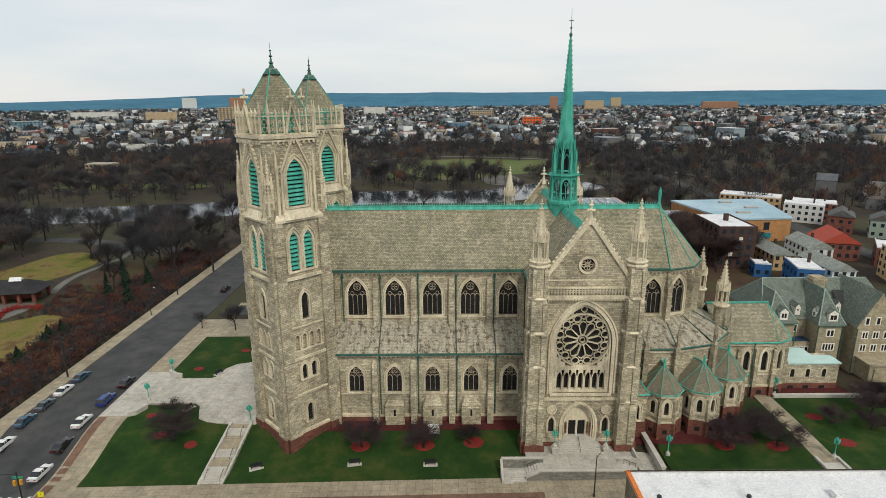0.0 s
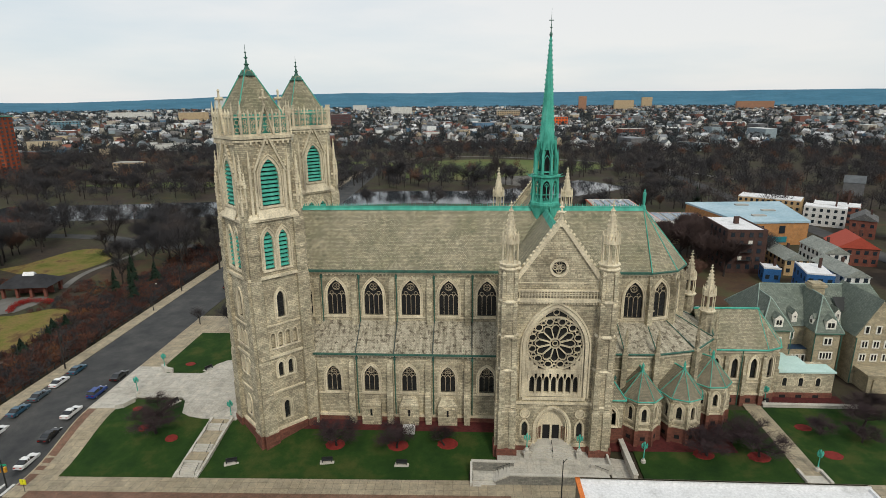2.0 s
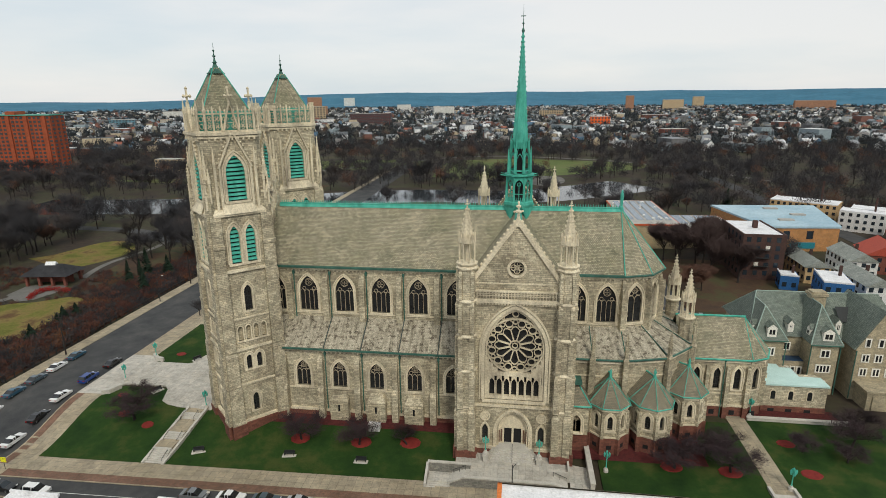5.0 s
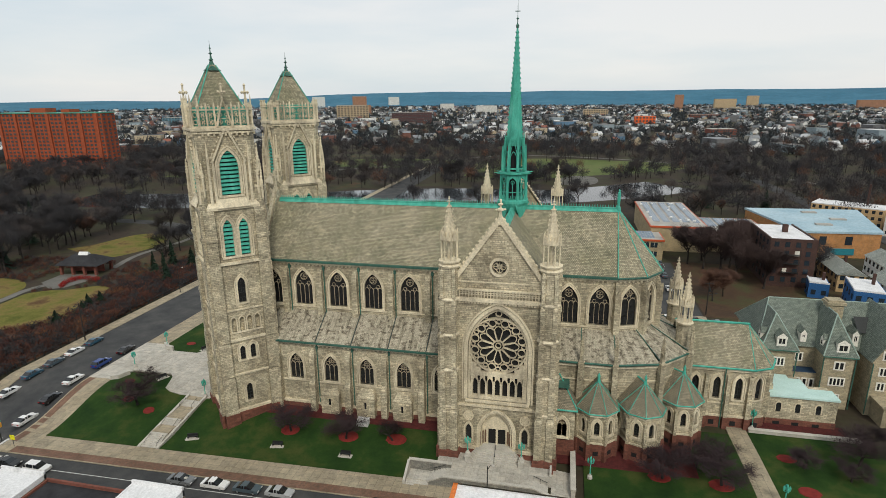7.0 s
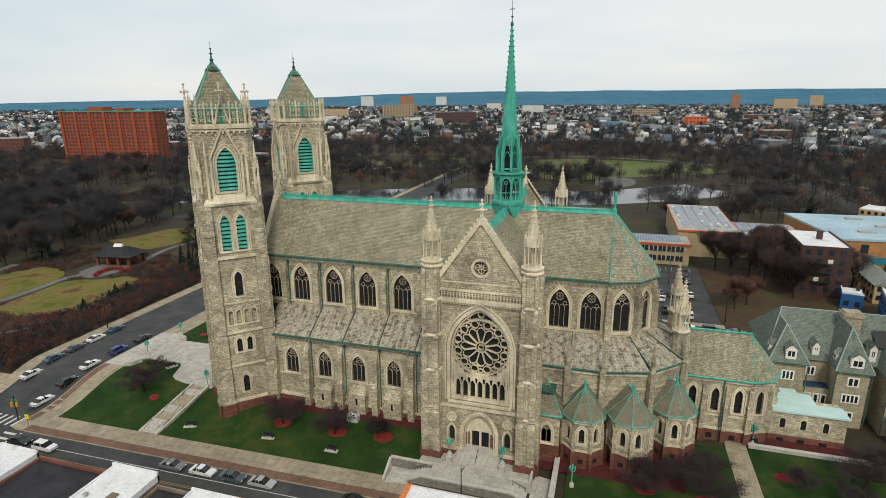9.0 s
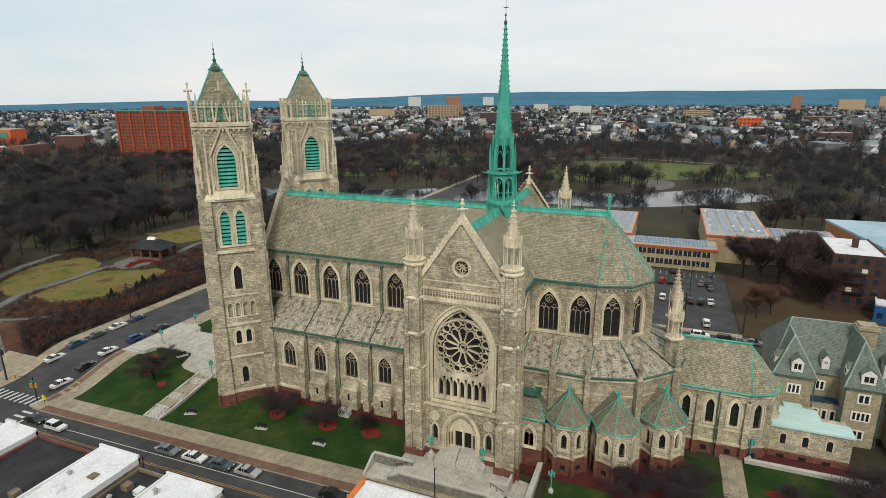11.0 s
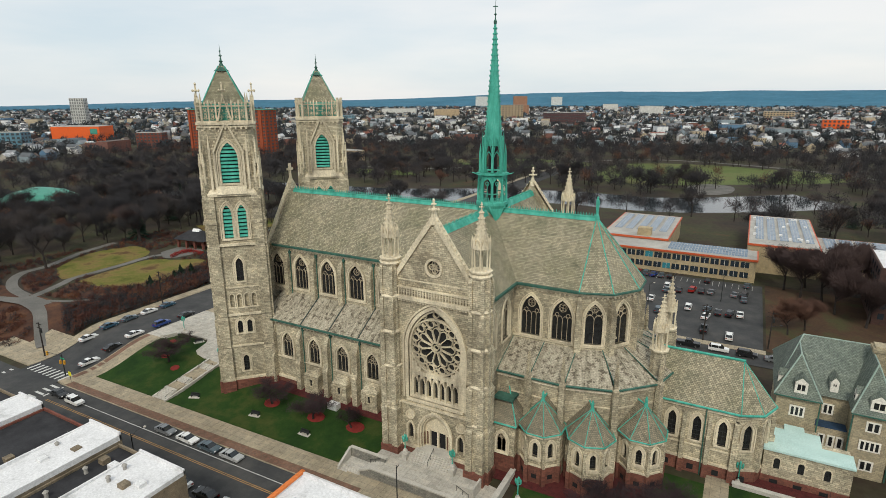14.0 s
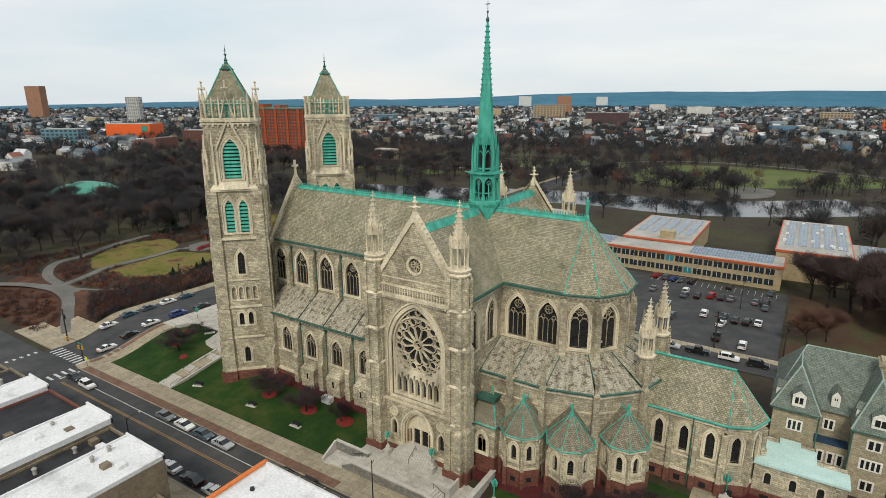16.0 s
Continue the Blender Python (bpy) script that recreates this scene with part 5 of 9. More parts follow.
for x, y in ring[1:-1]:
    ox, oy = (x, y) if abs(x - 14.3) < 0.1 else (20.2 + (x - 20.2) * 1.05, y * 1.05)
    if abs(x - 14.3) < 0.1:
        oy = y * 1.05
    if x > 34.5:
        continue
    p = B().ngon(ox, oy, [(-1.0, 0.95), (8.0, 0.9), (9.0, 0.72), (15.5, 0.62), (16.4, 0.7), (16.8, 0.42), (18.4, 0.38)], 4, math.atan2(y, x - 20.2) + math.pi / 4)
    spirelet(p, ox, oy, 18.4, 21.8, 0.36, 4)
    part("pinnacle", p, "stone", church, "buttress with small carved pinnacle")


# ---- radiating chapels ----
def chapel(cx, cy, ang, r, label):
    """A polygonal chapel whose back goes to the wall. ang: the way it faces."""
    m = pose(cx, cy, 0, 0, 0, ang)
    ch = part("chapel_roof", chapel_roof(r), "red_tile", church, label, m)
    pts = [(r * math.cos(math.radians(a)), r * math.sin(math.radians(a))) for a in (-112.5, -67.5, -22.5, 22.5, 67.5, 112.5)]
    pts = [(-4.0, pts[0][1])] + pts + [(-4.0, pts[-1][1])]
    for i, (a, b_) in enumerate(zip(pts, pts[1:])):
        ln = math.hypot(b_[0] - a[0], b_[1] - a[1])
        mm = m @ pose(a[0], a[1], 0, 0, 0, math.degrees(math.atan2(b_[1] - a[1], b_[0] - a[0])))
        hole = [] if i in (0, 6) else [(ln / 2, 0.95, 4.6, 6.5, 7.3)]
        part("chapel_wall", B().wall(0, ln, 2.9, 9.0, hole, 0.5), "stone", church, "", mm)
        part("chapel_base", B().box(0, ln, -0.18, 0.4, -2.5, 2.9), "granite", church, "red granite chapel base", mm)
        courses([(0, ln, -0.3, 0.1, 8.3, 8.7), (-0.1, ln, -0.25, 0.1, 2.9, 3.2), (0, ln, -0.15, 0.1, 4.0, 4.25)], church, mm)
        if hole:
            put_window(chap_kit, church, mm @ pose(ln / 2, 0, 4.6), "small pointed chapel window")
            part("vent", B().box(ln / 2 - 0.45, ln / 2 + 0.45, -0.2, 0.1, 0.6, 1.4), "dark", church, "dark cellar opening", mm)
            part("buttress", B().box(-0.26, 0.26, -0.5, 0.2, 2.9, 6.0).box(-0.22, 0.22, -0.36, 0.2, 6.0, 7.6), "stone", church, "", mm)
            part("granite_foot", B().box(-0.34, 0.34, -0.6, 0.2, -2.0, 2.9), "granite", church, "red granite foot", mm)
    h = B()
    R = r + 0.55
    top = (0.2, 0, 13.7)
    for a in (-112.5, -67.5, -22.5, 22.5, 67.5, 112.5):
        part("hip_cover", B().tube((R * math.cos(math.radians(a)), R * math.sin(math.radians(a)), 8.95), top, 0.07, 0.07, 5), "copper", ch, "verdigris hip cover", m)
    for a, b_ in zip((-112.5, -67.5, -22.5, 22.5, 67.5), (-67.5, -22.5, 22.5, 67.5, 112.5)):
        part("eaves_gutter", B().tube((R * math.cos(math.radians(a)), R * math.sin(math.radians(a)), 8.9), (R * math.cos(math.radians(b_)), R * math.sin(math.radians(b_)), 8.9), 0.12, 0.12, 6), "copper", ch, "verdigris eaves gutter", m)
    h.tube(top, (-4.0, 0, 13.7), 0.14, 0.14, 6)
    h.ngon(0.2, 0, [(13.5, 0.35), (14.2, 0.2), (14.6, 0.28), (15.3, 0.02)], 6)
    part("ridge_cover", h, "copper", ch, "verdigris ridge and finial", m)


def chapel_roof(r):
    b, R = B(), r + 0.5
    pts = [(R * math.cos(math.radians(a)), R * math.sin(math.radians(a)), 8.9) for a in (-112.5, -67.5, -22.5, 22.5, 67.5, 112.5)]
    for p, q in zip(pts, pts[1:]):
        b.add([p, q, (0.2, 0, 13.65)], [(0, 1, 2)])
    b.add([(-4.0, pts[0][1], 8.9), pts[0], (0.2, 0, 13.65), (-4.0, 0, 13.65)], [(0, 1, 2, 3)])
    b.add([pts[-1], (-4.0, pts[-1][1], 8.9), (-4.0, 0, 13.65), (0.2, 0, 13.65)], [(0, 1, 2, 3)])
    return b


chap_kit = tracery_window(0.95, 4.6, 6.5, 7.3, 1, "lancet_window")
for s in (-1, 1):
    chapel(17.4, 17.2 * s, 90 * s, 3.5, "small polygonal chapel roof of red-brown tiles")
    chapel(25.3, 16.4 * s, 66 * s, 3.5, "small polygonal chapel roof of red-brown tiles")
    chapel(32.6, 11.2 * s, 42 * s, 3.5, "small polygonal chapel roof of red-brown tiles")
    # the low sacristy against the transept
    y0, y1 = sorted((-15.0 * -s * -1, 20.4 * s))
    lo, hi = (-20.0, -15.0) if s < 0 else (15.0, 20.0)
    yo = 20.0 * s
    p = B().box(9.4, 13.6, lo, hi, 2.9, 8.9)
    part("sacristy_wall", p, "stone", church, "low stone bay beside the transept")
    part("chapel_base", B().box(9.3, 13.7, lo - 0.15, hi + 0.15, -2.5, 2.9), "granite", church, "red granite base")
    part("sacristy_roof", B().loft([[(9.0, lo - 0.4, 8.9), (14.0, lo - 0.4, 8.9), (14.0, hi + 0.4, 8.9), (9.0, hi + 0.4, 8.9)], [(9.0, 15.2 * s - (0.1 if s > 0 else 0), 13.4), (10.5, 15.2 * s - (0.1 if s > 0 else 0), 13.4), (10.5, 15.2 * s + (0.1 if s < 0 else 0.2), 13.4), (9.0, 15.2 * s + 0.2, 13.4)]]), "red_tile", church, "lean-to roof of red-brown tiles")
    part("hip_cover", B().tube((14.0, yo + 0.4 * s, 8.95), (10.5, 15.2 * s, 13.5), 0.12, 0.12).tube((9.0, yo + 0.45 * s, 8.9), (14.0, yo + 0.45 * s, 8.9), 0.17, 0.17), "copper", church, "verdigris roof edges")
    part("flat_cap", B().box(9.0, 12.4, min(15.4 * s, 18.2 * s), max(15.4 * s, 18.2 * s), 12.0, 12.5), "copper_dark", church, "dark green flat roof")
    if s < 0:
        put_window(tracery_window(1.7, 3.6, 5.8, 7.2, 2, "aisle_window"), church, pose(11.4, -20.0 - 0.42, 3.6), "small two-light window")

# ---- the east chapel ----
LX0, LX1, LY, LE, LR = 33.6, 46.2, 5.0, 12.6, 19.6
for s, m in ((1, pose(0, -LY, 0)), (-1, pose(0, LY, 0, 0, 0, 180))):
    lo, hi = sorted((LX0 * s, LX1 * s))
    holes = [(x * s, 1.3, 5.9, 9.2, 10.5) for x in (36.4, 40.3, 44.2)]
    part("east_wall", B().wall(lo, hi, 2.2, LE, holes, 0.5), "stone", church, "", m)
    k_ = tracery_window(1.3, 5.9, 9.2, 10.5, 1, "lancet_window") if s == 1 else k_
    for h in holes:
        put_window(k_, church, m @ pose(h[0], 0, 5.9), "tall pointed chapel window")
    part("chapel_base", B().box(lo, hi, -0.25, 0.4, -2.0, 2.2), "granite", church, "red granite base", m)
    courses([(lo, hi, -0.35, 0.1, 11.8, 12.3), (lo, hi, -0.35, 0.1, 2.1, 2.5), (lo, hi, -0.15, 0.1, 4.8, 5.05)], church, m)
    for x in (34.4, 38.35, 42.25, 46.1):
        part("buttress", B().box(x * s - 0.36, x * s + 0.36, -0.8, 0.2, 2.2, 7.4).box(x * s - 0.3, x * s + 0.3, -0.5, 0.2, 7.4, 11.0), "stone", church, "stepped stone buttress with sloped caps", m)
        part("granite_foot", B().box(x * s - 0.45, x * s + 0.45, -0.9, 0.2, -1.8, 2.2), "granite", church, "red granite foot", m)
        part("cellar_window", B().box((x + 1.6) * s - 0.5, (x + 1.6) * s + 0.5, -0.3, 0.1, 0.3, 1.3), "dark", church, "dark cellar window", m)
    part("downpipe", B().tube((41.5 * s, -0.35, -0.4), (41.5 * s, -0.35, LE), 0.11, 0.11), "copper_dark", church, "green copper downpipe", m)
LP = [(LX1, -LY), (LX1 + 3.3, -LY * 0.72), (LX1 + 5.0, 0), (LX1 + 3.3, LY * 0.72), (LX1, LY)]
for a, b_ in zip(LP, LP[1:]):
    ln = math.hypot(b_[0] - a[0], b_[1] - a[1])
    m = pose(a[0], a[1], 0, 0, 0, math.degrees(math.atan2(b_[1] - a[1], b_[0] - a[0])))
    part("east_wall", B().wall(0, ln, 2.2, LE, [(ln / 2, 1.3, 5.9, 9.2, 10.5)], 0.5), "stone", church, "", m)
    put_window(k_, church, m @ pose(ln / 2, 0, 5.9), "tall pointed chapel window")
    part("chapel_base", B().box(0, ln, -0.25, 0.4, -2.0, 2.2), "granite", church, "red granite base", m)
    courses([(0, ln, -0.35, 0.1, 11.8, 12.3), (0, ln, -0.35, 0.1, 2.1, 2.5)], church, m)
    part("buttress", B().box(-0.32, 0.32, -0.7, 0.2, 2.2, 7.4).box(-0.28, 0.28, -0.45, 0.2, 7.4, 11.0), "stone", church, "", m)
out = [(LX0 - 1, -LY - 0.6)] + [(x + (0.4 if y == 0 else 0.3), y * 1.12) for x, y in LP] + [(LX0 - 1, LY + 0.6)]
r, g = B(), B()
tops = [(LX0 - 1, 0, LR), (LX1 - 0.2, 0, LR)]
r.add([(*out[0], LE), (*out[1], LE), tops[1], tops[0]], [(0, 1, 2, 3)])
r.add([(*out[5], LE), (*out[6], LE), tops[0], tops[1]], [(0, 1, 2, 3)])
for a, b_ in zip(out[1:6], out[2:6]):
    r.add([(*a, LE), (*b_, LE), tops[1]], [(0, 1, 2)])
    g.tube((*a, LE), tops[1], 0.08, 0.08)
for a, b_ in zip(out, out[1:]):
    g.tube((*a, LE - 0.05), (*b_, LE - 0.05), 0.2, 0.2, 6)
g.tube((LX0 - 1, 0, LR + 0.05), (LX1, 0, LR + 0.05), 0.24, 0.24, 6)
part("east_roof", r, "slate", church, "tiled roof of the east chapel")
part("roof_edge", g, "copper", church, "verdigris ridge, hips and gutter")
for y in (-5.2, 5.2):
    t = B().ngon(33.2, y, [(-1, 1.6), (9, 1.5), (10, 1.35), (20.6, 1.3)], 8)
    part("turret", t, "stone", church, "octagonal stone stair turret")
    t = B()
    lantern_turret(t, 33.2, y, 21.4, 24.9, 31.0, 1.35)
    part("pinnacle", t, "trim", church, "carved stone pinnacle with open lantern")


# ---- terrace, steps and small things round the church ----
def upright(pts, y0, y1):
    """A slab between two depths whose outline (x, z) goes round counter-clockwise as seen from the street."""
    n_ = len(pts)
    return B().add([(x, y0, z) for x, z in pts] + [(x, y1, z) for x, z in pts], [tuple(range(n_)), tuple(reversed(range(n_, 2 * n_)))] + [(i + n_, (i + 1) % n_ + n_, (i + 1) % n_, i) for i in range(n_)])


solo("terrace", B().slab([(-8.0, -31.0), (7.0, -31.0), (7.0, -28.0), (9.6, -28.0), (9.6, -22.4), (-10.0, -22.4), (-10.0, -28.0), (-8.0, -28.0)], -2.6, 0.0), "plaza", "raised pale paved terrace before the transept portal", "terrace", kind="structure")
solo("lower_court", B().box(9.98, 13.2, -31.0, -19.6, -2.6, -1.0), "plaza", "sunken paved court beside the terrace", "terrace", kind="structure")
rect("lawn_terrace", -15.2, -10.0, -27.9, -16.0, 0.03, "grass", "strip of lawn between the church and the terrace stairs", "lawn")
solo("stair_landing", B().box(-14.5, -10.4, -31.0, -28.36, -2.6, -1.0), "plaza", "pale paved landing below the terrace", "landing", kind="structure")
for i in range(3):
    solo("terrace_step", B().box(-14.5, -10.5, -31.95 + i * 0.32, -31.0, -2.4, -1.52 + i * 0.17), "cap", "wide pale step from the pavement", "step", "terrace steps", kind="structure")
for i in range(5):
    solo("terrace_step", B().box(-10.4 + i * 0.48, -8.0, -30.98, -28.36, -2.4, -0.8 + i * 0.195), "cap", "pale stone step up to the terrace", "step", "terrace steps", kind="structure")
    solo("terrace_step", B().box(7.0, 9.5 - i * 0.5, -30.98, -28.36, -2.4, -0.83 + i * 0.19), "cap", "pale stone step up to the terrace", "step", "terrace steps", kind="structure")
solo("retaining_wall", upright([(-10.5, -2.6), (9.7, -2.6), (9.7, -0.65), (7.1, 0.4), (-8.1, 0.4), (-10.5, -0.75)], -31.4, -31.0), "grey_ashlar", "grey ashlar retaining wall before the terrace", "wall", kind="structure")
solo("terrace_coping", B().bar([(-10.7, -0.8), (-8.15, 0.5), (7.15, 0.5), (9.9, -0.62)], 0.24, -31.52, -30.9), "cap", "pale coping that slopes down at both ends of the wall", "wall", kind="structure")
solo("retaining_wall", B().box(-14.6, -7.2, -28.3, -27.95, -2.4, 0.75), "grey_ashlar", "grey ashlar wall behind the terrace stairs", "wall", kind="structure")
solo("terrace_coping", B().box(-14.75, -7.0, -28.42, -27.85, 0.75, 0.95), "cap", "pale coping behind the terrace stairs", "wall", kind="structure")
solo("terrace_wall", B().loft([[(-14.95, -31.95, -2.4), (-14.55, -31.95, -2.4), (-14.55, -28.43, -2.4), (-14.95, -28.43, -2.4)], [(-14.95, -31.95, -0.85), (-14.55, -31.95, -0.85), (-14.55, -28.43, 0.9), (-14.95, -28.43, 0.9)]]), "cap", "sloping pale wall beside the terrace stairs", "wall", kind="structure")
solo("terrace_wall", B().box(6.3, 9.6, -28.3, -28.02, -2.4, 0.7).box(9.62, 9.96, -28.3, -23.2, -2.6, 0.85), "cap", "pale parapet at the head of the side stairs", "wall", kind="structure")
solo("terrace_wall", B().box(13.22, 13.9, -30.6, -20.0, -2.6, 0.5).box(13.1, 14.0, -30.7, -19.9, 0.5, 0.7), "cap", "pale wall round the sunken court", "wall", kind="structure")
for x0, z0, x1, z1 in ((-10.2, -0.1, -7.9, 0.9), (9.4, -0.1, 7.0, 0.9)):
    h_ = B().tube((x0, -28.7, z0), (x1, -28.7, z1), 0.05, 0.05, 5)
    for f_ in (0.05, 0.5, 0.95):
        h_.tube((x0 + (x1 - x0) * f_, -28.7, z0 + (z1 - z0) * f_ - 0.9), (x0 + (x1 - x0) * f_, -28.7, z0 + (z1 - z0) * f_), 0.035, 0.035, 4)
    solo("handrail", h_, "iron", "dark iron handrail on the terrace stairs", "handrail")
for i in range(7):
    w_, y_ = 4.5 - i * 0.16, -25.9 + i * 0.3
    solo("portal_step", B().slab([(-w_, -23.3), (-w_, y_ + 0.5), (-w_ + 0.5, y_), (w_ - 0.5, y_), (w_, y_ + 0.5), (w_, -23.3)], max(0.0, i * 0.21 - 0.02), (i + 1) * 0.21), "cap", "broad pale step up to the portal", "step", "portal steps", kind="structure")
for s in (-1, 1):
    solo("pedestal", B().box(s * 4.7 - 0.45, s * 4.7 + 0.45, -26.1, -25.1, 0, 1.1).box(s * 4.7 - 0.55, s * 4.7 + 0.55, -26.2, -25.0, 1.1, 1.3), "cap", "pale stone pedestal beside the portal steps", "pedestal", "portal pedestals")
hr = B().tube((0, -25.9, 1.0), (0, -23.6, 2.4), 0.05, 0.05)
for f_ in (0, 0.5, 1):
    hr.tube((0, -25.9 + 2.3 * f_, 0.1 + 1.3 * f_), (0, -25.9 + 2.3 * f_, 1.0 + 1.4 * f_), 0.04, 0.04)
solo("handrail", hr, "iron", "dark iron handrail on the portal steps", "handrail")
# lawn stairs from the avenue to the forecourt
flights = ((-30.4, -27.4, 8), (-24.6, -23.2, 4), (-18.6, -17.2, 4))
zs_, y_ = level(-66, -31), -30.4
risers = sum(f[2] for f in flights)
rise = (0.05 - zs_) / risers
z_ = zs_
prev_y = None
for y0, y1, n_ in flights:
    if prev_y is not None:
        solo("stair_landing", B().box(-68.3 + (prev_y + 30.4) * 0.04, -64.6 + (prev_y + 30.4) * 0.04, prev_y, y0, z_ - 0.8, z_), "concrete", "pale paved landing between the lawn stairs", "landing", kind="structure")
    for i in range(n_):
        z_ += rise
        ya = y0 + (y1 - y0) * i / n_
        solo("lawn_step", B().box(-68.3 + (ya + 30.4) * 0.04, -64.6 + (ya + 30.4) * 0.04, ya, y1 + 0.2, z_ - 0.9, z_), "cap", "pale stone step in the lawn", "step", "lawn stairs", kind="structure")
    prev_y = y1 + 0.2
solo("stair_landing", B().box(-67.9, -64.1, prev_y, -15.0, z_ - 0.8, z_), "concrete", "pale paved landing at the head of the lawn stairs", "landing", kind="structure")
for x in (-68.5, -64.4):
    k = B()
    for a, b_ in zip(span(-30.6, -15.4, 1.5), span(-30.6, -15.4, 1.5)[1:]):
        za, zb = max(level(x, a) + 0.3, zs_ + (a + 30.4) / 15 * (0.2 - zs_) + 0.3), max(level(x, b_) + 0.3, zs_ + (b_ + 30.4) / 15 * (0.2 - zs_) + 0.3)
        o = (a + 30.4) * 0.04
        k.add([(x + o - 0.25, a, za), (x + o + 0.25, a, za), (x + o + 0.25, b_, zb), (x + o - 0.25, b_, zb), (x + o - 0.25, a, za - 1.2), (x + o + 0.25, a, za - 1.2), (x + o + 0.25, b_, zb - 1.2), (x + o - 0.25, b_, zb - 1.2)], [(0, 1, 2, 3), (4, 5, 1, 0), (5, 6, 2, 1), (7, 4, 0, 3), (6, 7, 3, 2)])
    solo("stair_wall", k, "cap", "low pale wall beside the lawn stairs", "wall", kind="structure")
for y in (-29, -24, -18):
    zz = zs_ + (y + 30.4) / 15 * (-zs_)
    h_ = B()
    for x in (-67.7, -64.9):
        h_.tube((x, y - 1.0, zz + 0.5), (x, y + 1.0, zz + 1.2), 0.04, 0.04, 4)
        for d in (-1, 1):
            h_.tube((x, y + d, zz - 0.4), (x, y + d, zz + 0.85 + 0.35 * d), 0.035, 0.035, 4)
    solo("handrail", h_, "iron", "black iron handrail on the lawn stairs", "handrail", "stair handrails")
solo("forecourt_wall", B().slab([(-90.4, -12.6), (-88.9, -12.0), (-87.8, -9.4), (-88.4, -9.0), (-89.4, -11.2), (-90.6, -11.8)], -0.6, 1.0), "cap", "curved pale stone wall at the forecourt", "wall", kind="structure")
solo("forecourt_wall", B().slab([(-90.6, 6.0), (-88.6, 4.2), (-86.6, 3.9), (-86.6, 4.5), (-88.2, 4.9), (-90.0, 6.6)], -0.6, 1.0), "cap", "curved pale stone wall at the forecourt", "wall", kind="structure")
solo("garden_wall", B().box(46.6, 66.0, -6.4, -5.7, -0.6, 0.5).box(46.5, 66.1, -6.5, -5.6, 0.5, 0.62), "cap", "low pale garden wall before the rectory", "wall", kind="structure")
solo("garden_steps", B().box(42.4, 46.4, -30.4, -28.4, -1.2, -0.25).box(42.2, 42.7, -30.6, -27.0, -1, 0.15).box(46.1, 46.6, -30.6, -27.0, -1, 0.15), "cap", "small pale steps at the garden walk", "step", kind="structure")


def lamp_post(x, y, z, h=3.3):
    e = thing("lamp_post", x, y, z, "verdigris lamp post with a cluster of lanterns", "lamp post", "verdigris lamp posts")
    part("base", B().ngon(0, 0, [(0, 0.45), (0.5, 0.42), (0.6, 0.25), (0.9, 0.2)], 8), "cap", e, "pale stone base", e.matrix_basis)
    part("pole", B().ngon(0, 0, [(0.8, 0.17), (1.1, 0.1), (h - 0.8, 0.08), (h - 0.7, 0.18)], 8), "copper", e, "", e.matrix_basis)
    for k in range(5):
        a = k * math.tau / 4
        dx, dy, dz = (0.42 * math.cos(a), 0.42 * math.sin(a), 0) if k < 4 else (0, 0, 0.35)
        part("lantern", B().tube((0, 0, h - 0.75), (dx, dy, h - 0.6 + dz), 0.05, 0.05, 4).ngon(dx, dy, [(h - 0.6 + dz, 0.1), (h - 0.1 + dz, 0.2), (h + 0.1 + dz, 0.17), (h + 0.4 + dz, 0.02)], 6), "copper", e, "green lantern", e.matrix_basis)
    return e


for x, y in ((-89.2, -6.2), (-89.4, 5.6), (-64.0, -15.3), (16.4, -25.2), (45.9, -27.0), (47.4, -5.2)):
    lamp_post(x, y, level(x, y) + 0.02 if x != -64.0 else 0.05, 3.6)
for s in (-1, 1):
    lamp_post(s * 4.7, -25.6, 1.3, 3.0)


def street_lamp(x, y, h, arm):
    z = level(x, y)
    e = thing("street_lamp", x, y, z, "tall dark street lamp on a curved arm", "street lamp", "street lamps")
    part("pole", B().ngon(0, 0, [(0, 0.16), (1.0, 0.11), (h, 0.07)], 8), "iron", e, "", e.matrix_basis)
    ax, ay = arm
    part("arm", B().tube((0, 0, h - 0.6), (ax * 0.5, ay * 0.5, h + 0.2), 0.06, 0.05).tube((ax * 0.5, ay * 0.5, h + 0.2), (ax, ay, h + 0.3), 0.05, 0.05), "iron", e, "", e.matrix_basis)
    part("lamp_head", B().ngon(ax, ay, [(h + 0.15, 0.2), (h + 0.3, 0.3), (h + 0.45, 0.1)], 8), "cap", e, "pale lamp head", e.matrix_basis)


street_lamp(0.1, -35.6, 8.0, (0.9, 0.0))
street_lamp(-45.2, -49.6, 8.6, (0.6, 2.2))
street_lamp(-114.0, 44.0, 8.5, (2.0, 0))


def utility_pole(x, y, h, light):
    z = level(x, y)
    e = thing("utility_pole", x, y, z, "brown wooden utility pole with crossarms", "utility pole", "utility poles")
    part("pole", B().ngon(0, 0, [(-0.2, 0.2), (h, 0.13)], 8), "bark", e, "", e.matrix_basis)
    for zz in (h - 0.5, h - 1.6):
        part("crossarm", B().box(-1.2, 1.2, -0.07, 0.07, zz, zz + 0.14), "bark", e, "", e.matrix_basis)
    part("transformer", B().ngon(0.35, 0.1, [(h - 3.0, 0.05), (h - 2.9, 0.28), (h - 1.9, 0.28), (h - 1.8, 0.1)], 8), "iron", e, "grey transformer", e.matrix_basis)
    if light:
        part("lamp_arm", B().tube((0, 0, h - 4), (2.0, 0, h - 3.4), 0.05, 0.05).box(1.8, 2.5, -0.15, 0.15, h - 3.45, h - 3.3), "iron", e, "", e.matrix_basis)


